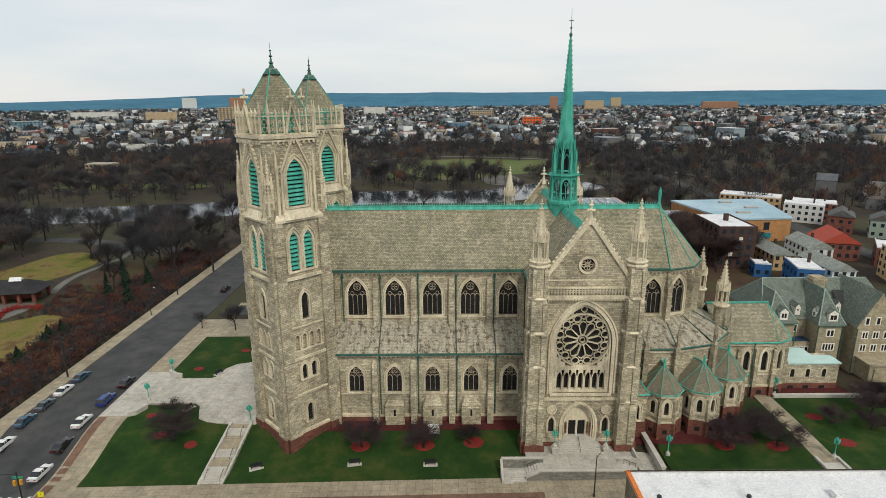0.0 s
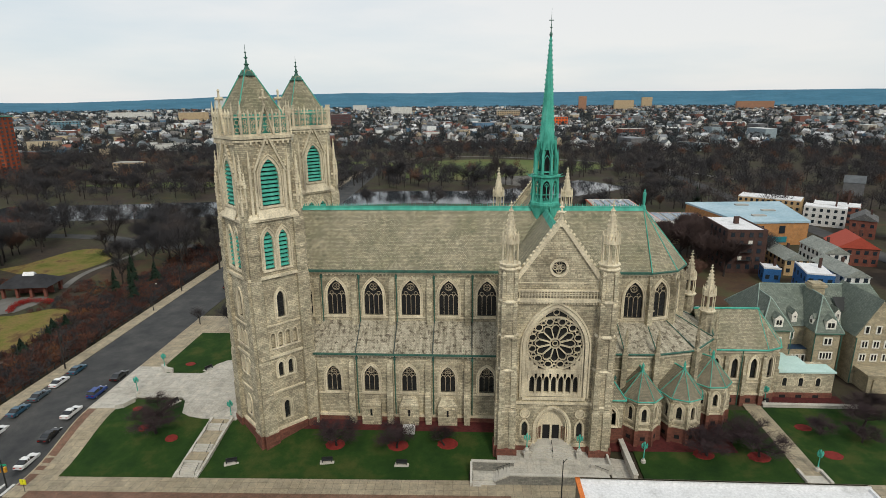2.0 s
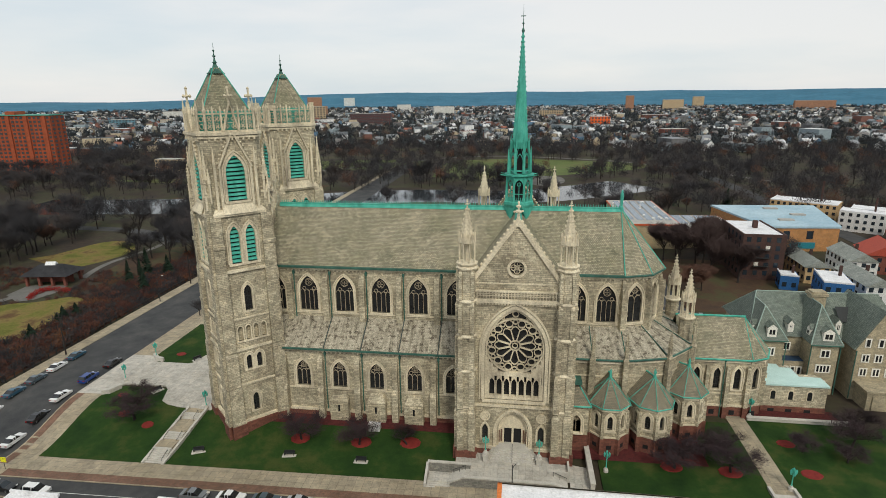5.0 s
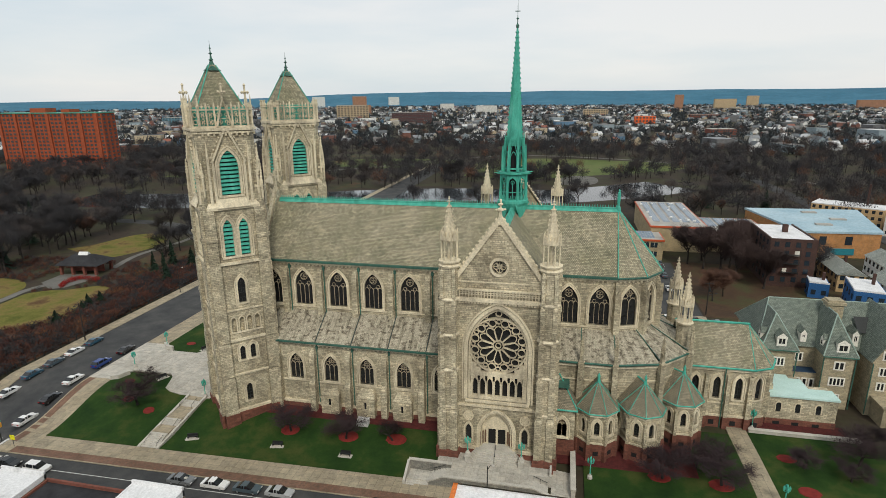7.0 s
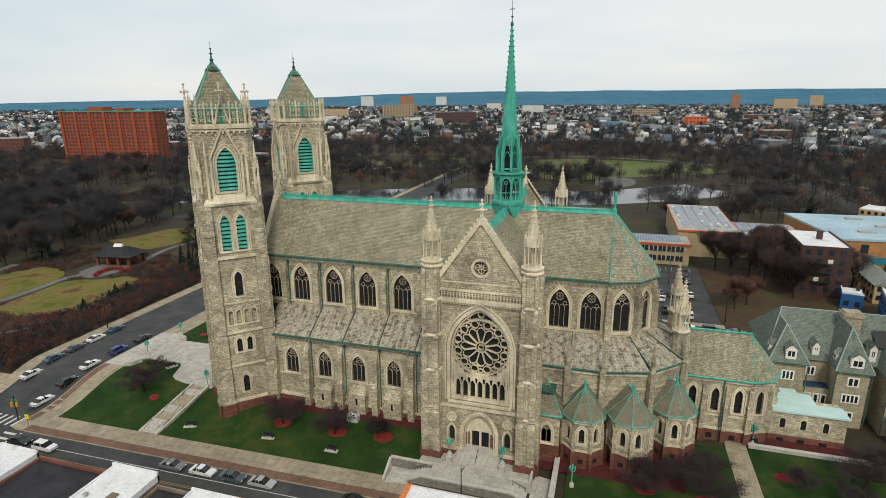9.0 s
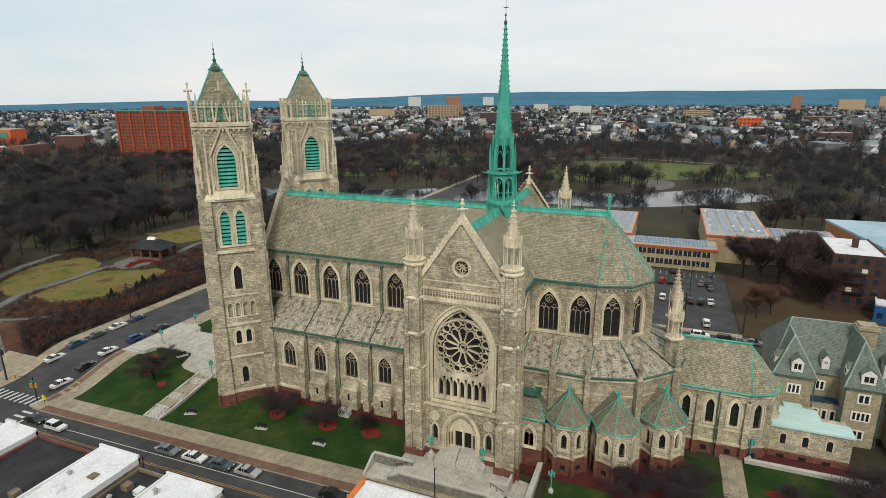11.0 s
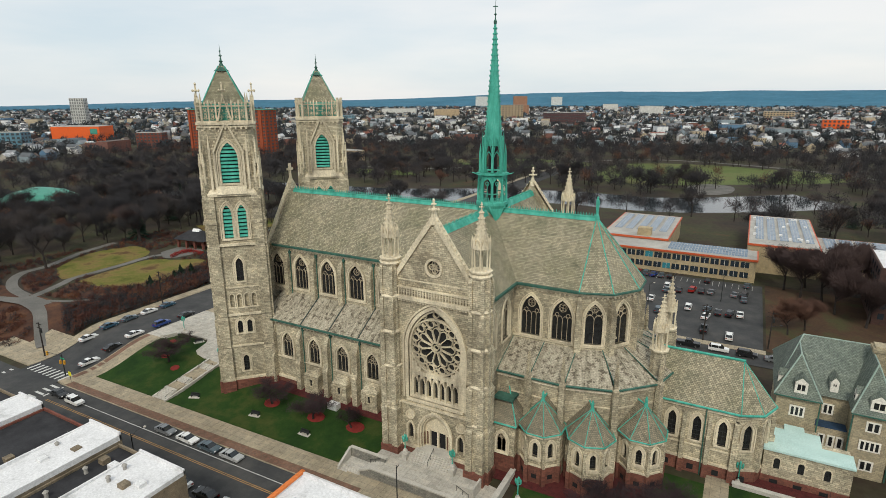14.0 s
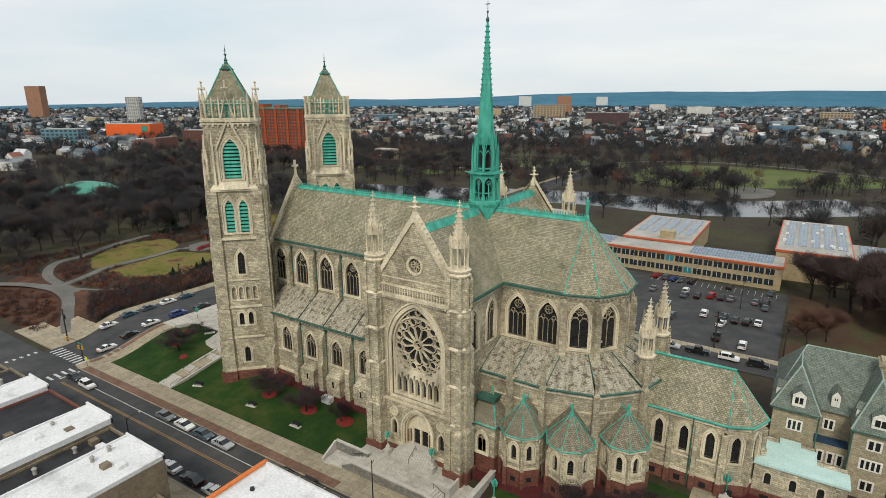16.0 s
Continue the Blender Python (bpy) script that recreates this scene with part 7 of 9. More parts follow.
M["hip_lead"] = mottled("pale_green_lead", [(0.3, (0.22, 0.3, 0.26)), (0.7, (0.34, 0.42, 0.37))], 0.6, 5.0, 0.7)
block(rectory, 52.5, 84.0, 11.0, 27.0, 11.5)
r_ = part("main_roof", gable_roof(B(), 51.6, 84.5, 10.4, 27.6, 11.4, 19.0, "x", 3.9, 3.0), "grey_slate", rectory, "steep grey slate roof")
hip_rolls(r_, [((55.5, 19.0, 19.0), (81.5, 19.0, 19.0)), ((51.6, 27.6, 11.4), (55.5, 19.0, 19.0)), ((51.6, 10.4, 11.4), (55.5, 19.0, 19.0))])
for x0, x1, y0, ya, za in ((51.4, 58.6, 7.4, 12.2, 17.8), (62.5, 68.9, 6.0, 10.6, 18.9)):
    block(rectory, x0 + 0.5, x1 - 0.5, y0 + 0.5, 12.0, 11.6)
    r_ = part("wing_roof", gable_roof(B(), x0, x1, y0, 18.0, 11.5, za, "y", ya - y0, 0.0), "grey_slate", rectory, "steep pointed slate roof")
    xm = (x0 + x1) / 2
    hip_rolls(r_, [((x0, y0, 11.55), (xm, ya, za)), ((x1, y0, 11.55), (xm, ya, za)), ((xm, ya, za), (xm, 18.0, za))])
    part("eaves_gutter", B().box(x0, x1, y0 - 0.15, y0 + 0.1, 11.3, 11.5), "copper_dark", rectory, "green copper gutter")
block(rectory, 71.0, 80.0, 5.2, 12.0, 11.4)
g = B().add([(71.0, 5.2, 11.4), (80.0, 5.2, 11.4), (75.5, 5.2, 19.6)], [(0, 1, 2)])
part("gable", g, "buff", rectory, "")
part("wing_roof", gable_roof(B(), 70.6, 80.4, 5.3, 20.0, 11.2, 19.8, "y"), "grey_slate", rectory, "steep slate roof behind a stone gable")
M["blue_tarp"] = plain("blue_flat_roof", (0.02, 0.05, 0.1), 0.6)
part("flat_roof", B().box(58.2, 62.9, 8.6, 10.98, 6.4, 6.55), "blue_tarp", rectory, "dark blue flat roof")
block(rectory, 58.12, 62.98, 8.5, 10.99, 6.38)
part("chimney", B().box(65.6, 68.6, 14.8, 17.2, 13.0, 20.4).box(65.3, 68.9, 14.5, 17.5, 19.4, 20.0), "buff", rectory, "broad buff stone chimney")
part("roof_panel", B().add([(71.0, 12.6, 14.4), (76.0, 12.6, 14.4), (76.0, 15.6, 16.9), (71.0, 15.6, 16.9)], [(0, 1, 2, 3)]), "iron", rectory, "black solar panels")
for zz in (7.9, 3.6):
    house_window(rectory, pose(55.2, 7.86, zz), 2.0, 1.7, 2)
for zz, w_ in ((1.4, 1.7), (5.1, 2.7), (8.6, 1.7)):
    house_window(rectory, pose(65.8, 6.46, zz), w_, 1.6, 3 if w_ > 2 else 1)
for x in (73.0, 75.5, 78.0):
    for zz in (2.2, 5.4, 8.6):
        house_window(rectory, pose(x, 5.18, zz), 1.3, 1.6, 1)
    house_window(rectory, pose(x, 5.18, 12.0), 0.9, 1.7, 0)
for x in (59.4, 60.8, 62.1):
    house_window(rectory, pose(x, 8.46, 3.2), 0.8, 1.9, 0)
house_window(rectory, pose(60.0, 10.96, 8.0), 1.4, 1.7)
for x, y, z in ((55.3, 7.9, 12.2), (66.0, 6.5, 12.2), (60.4, 11.0, 12.8), (70.0, 11.0, 12.6)):
    dormer(rectory, pose(x, y, z), 1.9 if x < 60 else 2.2 if x == 66.0 else 1.2, 2.0 if x != 60.4 else 1.3)
dormer(rectory, pose(51.9, 11.0, 12.2, 0, 0, -90), 1.3)
dormer(rectory, pose(63.0, 9.0, 12.4, 0, 0, -90), 1.3)
for x, y in ((58.4, 7.7), (62.8, 6.3), (68.6, 6.3), (71.0, 5.0)):
    part("downpipe", B().tube((x, y, 0), (x, y, 11.0), 0.12, 0.12), "copper_dark", rectory, "green copper downpipe")
part("porch", B().box(72.0, 80.0, 0.6, 5.2, -0.6, 3.8).box(71.6, 80.4, 0.2, 5.4, 3.8, 4.2).box(73.0, 74.2, 0.3, 0.9, 0, 3.0), "buff", rectory, "low buff stone entrance porch")

link = thing("covered_link", 56, 1, -0.3, "low stone link building with flat pale green roof", "building")
part("wall", B().box(50.6, 62.8, -2.2, 3.2, 1.2, 5.9).box(51.5, 58.5, 3.2, 7.0, 1.2, 5.9), "stone", link, "")
part("base", B().box(50.5, 62.9, -2.35, 3.2, -1.0, 1.2), "granite", link, "red granite base")
part("roof", B().slab([(50.4, -2.5), (63.0, -2.5), (63.0, 1.4), (58.8, 1.4), (58.8, 5.4), (56.6, 5.4), (56.6, 7.0), (53.6, 7.0), (53.6, 5.0), (51.0, 5.0)], 5.9, 6.25), "pale_copper", link, "flat pale green roof")
for x in (52.6, 56.0, 59.6):
    o = part("window", B().bar([(x - 0.55, 2.8)] + arch(x, 1.1, 4.2, 4.9) + [(x + 0.55, 2.8)], 0.2, -2.3, -2.0), "trim", link, "small pointed window")
    part("pane", B().box(x - 0.5, x + 0.5, -2.23, -2.0, 2.8, 4.6), "glass", o)
    part("cellar_window", B().box(x - 0.7, x + 0.5, -2.42, -2.2, -0.1, 0.7), "dark", link, "dark cellar window")

# ---- school and buildings by the car park ----
M["cream_brick"] = masonry("cream_brick", (0.47, 0.375, 0.225), (0.41, 0.325, 0.2), (0.35, 0.3, 0.22), 0.3, 0.1, 0.01, (0.7, 0.66, 0.6), 0.5)
M["orange_trim"] = plain("orange_fascia", (0.5, 0.09, 0.03), 0.6)
M["roof_grey"] = mottled("pale_grey_flat_roof", [(0.3, (0.28, 0.27, 0.25)), (0.7, (0.46, 0.44, 0.4))], 0.15, 3.0, 0.9)
M["solar"] = masonry("solar_panels", (0.13, 0.18, 0.25), (0.18, 0.24, 0.31), (0.32, 0.33, 0.34), 1.0, 1.7, 0.08, (0.8, 0.8, 0.8), 0.3, 0.25, 0.1, 0.0)
M["teal_glass"] = plain("teal_panel", (0.03, 0.2, 0.25), 0.3)
M["win_dark"] = plain("dark_window", (0.02, 0.03, 0.04), 0.15, 0.0, 0.6)
school = thing("school", 15, 118, 0, "long two-storey cream brick school with orange fascia", "school")


def flat_block(parent, x0, x1, y0, y1, h, wall="cream_brick"):
    part("wall", B().box(x0, x1, y0, y1, -0.3, h - 0.7), wall, parent, "")
    part("fascia", B().box(x0 - 0.4, x1 + 0.4, y0 - 0.4, y1 + 0.4, h - 0.7, h), "orange_trim", parent, "orange roof fascia")
    part("flat_roof", B().box(x0, x1, y0, y1, h - 0.3, h + 0.05), "roof_grey", parent, "pale flat roof")


flat_block(school, -60.0, 49.0, 113.5, 126.5, 8.0)
flat_block(school, -6.0, 18.5, 126.5, 172.0, 9.0)
flat_block(school, 46.0, 68.0, 128.0, 184.0, 10.4)
flat_block(school, 68.5, 93.0, 131.0, 160.0, 8.0)
for i in range(4):
    part("solar_panel", B().add([(71 + i * 5.2, 141, 8.15), (75 + i * 5.2, 141, 8.15), (75 + i * 5.2, 158, 8.45), (71 + i * 5.2, 158, 8.45)], [(0, 1, 2, 3)]), "solar", school, "row of grey-blue solar panels")
flat_block(school, -60.0, -38.0, 126.5, 160.0, 9.5)
for z0, z1 in ((1.2, 3.2), (4.8, 6.8)):
    for i in range(34):
        x = -58.4 + i * 3.15
        part("window", B().box(x - 1.3, x + 1.3, 113.38, 113.6, z0, z1), "win_dark" if (i * 7 + int(z0)) % 11 else "teal_glass", school, "")
        part("mullion", B().box(x - 0.05, x + 0.05, 113.3, 113.6, z0, z1), "white_paint", school, "")
for y in (115.5, 119.5, 122.8):
    for x0, x1 in ((-55, -32), (-28, -8), (20, 46)):
        part("solar_panel", B().add([(x0, y, 8.1), (x1, y, 8.1), (x1, y + 2.4, 8.6), (x0, y + 2.4, 8.6)], [(0, 1, 2, 3)]), "solar", school, "row of grey-blue solar panels")
for i in range(5):
    x = -4 + i * 4.4
    part("solar_panel", B().add([(x, 138, 9.15), (x + 3.0, 138, 9.15), (x + 3.0, 168, 9.45), (x, 168, 9.45)], [(0, 1, 2, 3)]), "solar", school, "row of grey-blue solar panels")
for i in range(5):
    x = 48 + i * 4.0
    part("solar_panel", B().add([(x, 136, 10.55), (x + 2.8, 136, 10.55), (x + 2.8, 180, 10.85), (x, 180, 10.85)], [(0, 1, 2, 3)]), "solar", school, "row of grey-blue solar panels")
part("roof_hut", B().box(7, 12, 128, 132, 9.0, 12.0), "cream_brick", school, "cream roof hut")
rng = random.Random(5)
for i in range(14):
    x, y = rng.uniform(47, 66), rng.uniform(132, 180)
    part("roof_vent", B().box(x, x + 1.0, y, y + 1.0, 10.4, 11.2), "white_box", school, "white roof vent")
gym = thing("sports_hall", 122, 142, 0, "orange brick sports hall with pale blue flat roof", "building")
M["orange_brick"] = masonry("orange_brick", (0.5, 0.24, 0.09), (0.43, 0.205, 0.08), (0.35, 0.22, 0.12), 0.3, 0.1, 0.01, (0.75, 0.7, 0.65), 0.4)
M["blue_roof"] = mottled("pale_blue_roof", [(0.3, (0.24, 0.38, 0.46)), (0.7, (0.42, 0.54, 0.6))], 0.06, 1.0, 0.7)
GYM = [(102.5, 128.3), (131.5, 130.8), (142.8, 178.0), (95.0, 175.1)]
part("wall", B().slab(GYM, -0.5, 9.6), "orange_brick", gym, "")
part("roof", B().slab([(102.1, 127.9), (131.9, 130.4), (143.3, 178.4), (94.6, 175.5)], 9.6, 10.4), "blue_roof", gym, "pale blue flat roof")
gm = pose(102.5, 128.3, 0, 0, 0, 5)
for x in (8.0, 17.5):
    part("window", B().box(x - 1.3, x + 1.3, -0.15, 0.2, 5.0, 8.4), "win_dark", gym, "dark window", gm)
part("canopy", B().box(10, 20, -0.3, 0.2, 1.0, 3.6), "teal_glass", gym, "teal glazed strip", gm)
for x, y in ((112, 140), (122, 152), (116, 166)):
    part("roof_unit", B().box(x, x + 6, y, y + 2.5, 10.4, 11.0), "roof_grey", gym, "low grey roof unit")
flats = thing("apartment_block", 84, 94, 0, "dark brick apartment block with white roof", "apartment block")
M["dark_brick"] = masonry("dark_brick", (0.1, 0.045, 0.035), (0.06, 0.034, 0.03), (0.05, 0.04, 0.037), 0.3, 0.1, 0.01, (0.6, 0.6, 0.6), 0.5)
M["white_roof"] = mottled("white_roof_coating", [(0.3, (0.5, 0.5, 0.5)), (0.45, (0.68, 0.68, 0.69)), (0.75, (0.78, 0.78, 0.79))], 0.25, 3.0, 0.7)
fm = pose(78.0, 88.0, 0, 0, 0, -2)
part("wall", B().box(0, 14, 0, 25, -0.5, 15.6), "dark_brick", flats, "", fm)
part("roof", B().box(0.5, 13.5, 0.5, 24.5, 15.6, 15.9), "white_roof", flats, "white coated roof", fm)
part("parapet", B().box(0, 14, 0, 0.5, 15.6, 16.3).box(0, 0.5, 0.5, 25, 15.6, 16.3).box(13.5, 14, 0.5, 25, 15.6, 16.3), "dark_brick", flats, "", fm)
for fl in range(5):
    for i in range(4):
        part("window", B().box(1.2 + i * 3.2, 2.6 + i * 3.2, -0.12, 0.1, 1.6 + fl * 3.0, 3.3 + fl * 3.0), "win_dark" if (fl * 4 + i) % 9 != 5 else "white_paint", flats, "", fm)
        part("window", B().box(-0.12, 0.1, 2.2 + i * 4.0, 3.6 + i * 4.0, 1.6 + fl * 3.0, 3.3 + fl * 3.0), "win_dark", flats, "", fm)
part("chimney", B().box(7, 8.5, 12, 13.5, 15.6, 18.6), "dark_brick", flats, "", fm)
part("fire_escape", B().box(4, 4.1, -1.4, -1.3, 2, 14).box(8.9, 9, -1.4, -1.3, 2, 14).box(4, 9, -1.4, -1.35, 6, 6.1).box(4, 9, -1.4, -1.35, 9, 9.1).box(4, 9, -1.4, 0, 5, 5.1).box(4, 9, -1.4, 0, 8, 8.1).box(4, 9, -1.4, 0, 11, 11.1), "iron", flats, "black fire escape", fm)


def town_house(x, y, w, d, h, a, wall, roof, label, pitched=True, storeys=2):
    e = thing("house", x, y, 0, label, "house", "houses by the church")
    e.matrix_basis = pose(x, y, 0, 0, 0, a)
    m = e.matrix_basis
    part("wall", B().box(-w / 2, w / 2, -d / 2, d / 2, -0.5, h), wall, e, "", m)
    if pitched:
        part("roof", gable_roof(B(), -w / 2 - 0.4, w / 2 + 0.4, -d / 2 - 0.4, d / 2 + 0.4, h, h + w * 0.32, "y" if d > w else "x"), roof, e, "", m)
        if d > w:
            part("gable", B().add([(-w / 2, -d / 2, h), (w / 2, -d / 2, h), (0, -d / 2, h + w * 0.3)], [(0, 1, 2)]), wall, e, "", m)
    else:
        part("roof", B().box(-w / 2 + 0.3, w / 2 - 0.3, -d / 2 + 0.3, d / 2 - 0.3, h, h + 0.15).box(-w / 2, w / 2, -d / 2, -d / 2 + 0.3, h, h + 0.5).box(-w / 2, -w / 2 + 0.3, -d / 2 + 0.3, d / 2, h, h + 0.5), roof, e, "", m)
    for s_ in range(storeys):
        zz = 1.0 + s_ * h / storeys
        for i in range(max(2, int(w / 2.6))):
            n_ = max(2, int(w / 2.6))
            xx = -w / 2 + (i + 0.5) * w / n_
            part("window", B().box(xx - 0.65, xx + 0.65, -d / 2 - 0.1, -d / 2 + 0.1, zz, zz + 1.5).box(xx - 0.05, xx + 0.05, -d / 2 - 0.14, -d / 2, zz, zz + 1.5), "win_dark", e, "", m)
        for i in range(max(2, int(d / 3))):
            yy = -d / 2 + (i + 0.5) * d / max(2, int(d / 3))
            part("window", B().box(-w / 2 - 0.1, -w / 2 + 0.1, yy - 0.6, yy + 0.6, zz, zz + 1.5), "win_dark", e, "", m)
    part("chimney", B().box(w * 0.2, w * 0.2 + 0.8, d * 0.1, d * 0.1 + 0.8, h, h + w * 0.32 + 0.9), "dark_brick", e, "", m)


M["blue_wall"] = plain("blue_siding", (0.02, 0.1, 0.27), 0.6)
M["white_wall"] = plain("white_siding", (0.62, 0.62, 0.6), 0.7)
M["grey_wall"] = plain("grey_siding", (0.3, 0.33, 0.33), 0.7)
M["green_wall"] = plain("sage_siding", (0.28, 0.34, 0.28), 0.7)
M["yellow_wall"] = plain("yellow_render", (0.48, 0.33, 0.17), 0.8)
M["red_brick"] = masonry("red_brick", (0.23, 0.07, 0.05), (0.18, 0.06, 0.045), (0.15, 0.09, 0.07), 0.3, 0.1, 0.01, (0.7, 0.65, 0.6), 0.5)
M["red_roof"] = plain("red_roof", (0.36, 0.06, 0.035), 0.8)
M["pale_shingle"] = masonry("pale_grey_shingle", (0.34, 0.36, 0.33), (0.26, 0.28, 0.26), (0.18, 0.19, 0.18), 0.4, 0.25, 0.02, (0.7, 0.7, 0.7), 0.6)
M["shingle"] = masonry("grey_shingle", (0.15, 0.15, 0.15), (0.1, 0.1, 0.105), (0.06, 0.06, 0.06), 0.4, 0.25, 0.02, (0.7, 0.7, 0.7), 0.6)
for row in ((98.5, 68.5, 8, 14, 7.6, -14, "blue_wall", "white_roof", "bright blue flat-roofed house", False, 2), (91, 81, 5.5, 7, 4.6, -14, "blue_wall", "white_roof", "low blue house beside the bright blue one", False, 1),
            (103, 95, 8, 19, 5.6, -3, "yellow_wall", "pale_shingle", "long cream house with pale grey shingle roof", True, 2), (121.5, 102, 9, 18, 6.0, -4, "white_wall", "pale_shingle", "white house with pale grey shingle roof", True, 2),
            (134, 106, 14, 15, 6.6, -14, "red_brick", "red_roof", "red brick building with red roof", True, 2), (111.5, 76, 8, 20, 5.6, -2, "white_wall", "pale_shingle", "long cream house beside the blue house", True, 2),
            (141, 70, 20, 16, 11.0, -16, "yellow_wall", "white_roof", "yellow rendered apartment house", False, 4), (152, 92, 18, 16, 7.0, -34, "red_brick", "white_roof", "brick shop with white roof", False, 2),
            (163, 172, 18, 12, 9, -34, "white_wall", "white_roof", "white corner building with red awning", False, 3), (166, 148, 10, 14, 8, -34, "red_brick", "shingle", "brick house with dark shingle roof", True, 2),
            (178, 138, 9, 12, 8, -34, "green_wall", "shingle", "sage house with grey roof", True, 2), (188, 131, 9, 12, 8, -34, "white_wall", "shingle", "white house with grey roof", True, 2), (198, 124, 9, 12, 8, -34, "yellow_wall", "shingle", "yellow house with grey roof", True, 2),
            (150, 200, 30, 16, 9, -34, "yellow_wall", "white_roof", "pale terrace with flat white roof", False, 3), (172, 178, 20, 14, 9, -34, "red_brick", "white_roof", "brick terrace with white roof", False, 3), (170, 110, 14, 14, 6, -34, "white_wall", "white_roof", "low white garage with flat roof", False, 1),
            (190, 96, 14, 14, 8, -34, "white_wall", "shingle", "white house with grey roof", True, 2), (208, 110, 12, 14, 8, -34, "grey_wall", "shingle", "grey house with grey roof", True, 2)):
    town_house(*row)

# ---- shops across the avenue ----
M["black_roof"] = mottled("black_tar_roof", [(0.3, (0.012, 0.012, 0.014)), (0.7, (0.04, 0.04, 0.044))], 0.3, 4.0, 0.8)
M["orange_edge"] = plain("orange_coping", (0.62, 0.17, 0.035), 0.6)
M["tan_wall"] = masonry("weathered_tan_brick", (0.3, 0.24, 0.165), (0.22, 0.18, 0.13), (0.17, 0.14, 0.11), 0.3, 0.1, 0.01, (0.5, 0.48, 0.46), 0.7)


def shop(x0, x1, y0, y1, h, wall, roof, label, sloped=0.0):
    e = thing("shop_building", (x0 + x1) / 2, (y0 + y1) / 2, level(x0, y1), label, "shop", "shops across the avenue")
    part("wall", B().box(x0, x1, y0, y1, -3.5, h), wall, e, "")
    part("roof", B().loft([[(x0 + 0.3, y0, h), (x1 - 0.3, y0, h), (x1 - 0.3, y1 - 0.3, h), (x0 + 0.3, y1 - 0.3, h)], [(x0 + 0.3, y0, h + 0.1), (x1 - 0.3, y0, h + 0.1), (x1 - 0.3, y1 - 0.3, h + 0.1 + sloped), (x0 + 0.3, y1 - 0.3, h + 0.1 + sloped)]]), roof, e, "")
    part("parapet", B().box(x0, x0 + 0.3, y0, y1, h, h + 0.45 + sloped * 0.6).box(x1 - 0.3, x1, y0, y1, h, h + 0.45 + sloped * 0.6).box(x0, x1, y1 - 0.3, y1, h, h + 0.6 + sloped), "white_roof" if roof == "white_roof" else wall, e, "")
    for i in range(int((x1 - x0) / 3)):
        x = x0 + 1.5 + i * 3
        part("shop_window", B().box(x - 1.1, x + 1.1, y1 - 0.05, y1 + 0.08, level(x, y1) + 0.6, level(x, y1) + 2.8), "win_dark", e, "")
        if h > 7:
            part("window", B().box(x - 0.6, x + 0.6, y1 - 0.05, y1 + 0.08, h - 4, h - 2.2), "win_dark", e, "")
    for i in range(4):
        x, y = x0 + 1.5 + (x1 - x0 - 3) * rng.random(), y0 + (y1 - y0) * (0.15 + 0.7 * rng.random())
        if i % 2:
            part("roof_vent", B().ngon(x, y, [(h, 0.3), (h + 0.9, 0.25), (h + 1.0, 0.4), (h + 1.3, 0.1)], 8), "roof_grey", e, "grey roof vent")
        else:
            part("roof_hatch", B().box(x - 0.6, x + 0.6, y - 0.6, y + 0.6, h, h + 0.9), "white_box" if i else "tan_wall", e, "roof hatch")
    return e


shop(-92.0, -79.0, -75, -54.5, 8.0, "tan_wall", "black_roof", "shop with black tar roof")
shop(-79.0, -70.2, -75, -54.3, 8.4, "tan_wall", "black_roof", "shop with black tar roof")
shop(-70.0, -62.4, -75, -54.2, 9.0, "tan_wall", "white_roof", "shop with stepped white roof", 0.6)
shop(-62.2, -47.4, -75, -54.2, 8.6, "red_brick", "black_roof", "shop with black tar roof and brick front")
shop(-47.2, -39.2, -75, -54.4, 10.0, "tan_wall", "white_roof", "tan shop with white coated roof", 0.8)
shop(-39.0, -32.6, -75, -55.0, 9.2, "tan_wall", "black_roof", "shop with black tar roof")
shop(-32.4, -22.4, -75, -55.6, 10.4, "tan_wall", "white_roof", "tan shop with white coated roof", 0.3)
shop(-22.2, -11.5, -78, -57.5, 5.2, "tan_wall", "roof_grey", "low yard building with stained grey roof")
d = shop(-1.6, 34.0, -82, -53.8, 16.6, "tan_wall", "white_roof", "tall tan building with stained white roof and orange coping")
part("orange_coping", B().box(-1.75, -1.2, -82, -53.7, 17.0, 17.3), "orange_edge", d, "orange coping")
part("tile_coping", B().add([(-1.7, -53.0, 16.6), (34.0, -53.0, 16.6), (34.0, -53.9, 17.5), (-1.7, -53.9, 17.5)], [(0, 1, 2, 3)]), "red_tile", d, "tiled coping")
for i in range(9):
    x, y = 1 + i * 3.6, -58 - 3 * (i % 3)
    part("roof_drain", B().ngon(x, y, [(16.7, 0.3), (17.0, 0.25)], 10), "iron", d, "black roof drain")
rect("yard", -22.4, -1.6, -57.5, -53, -0.05, "concrete", "concrete yard between the shops", "yard", 0.1, 8)


# ---- park ----
def flat_patch(name, poly, z, mat, label, category):
    b = B()
    b.add([(x, y, level(x, y) + z) for x, y in poly], [tuple(range(len(poly)))])
    return solo(name, b, mat, label, category, kind="structure")


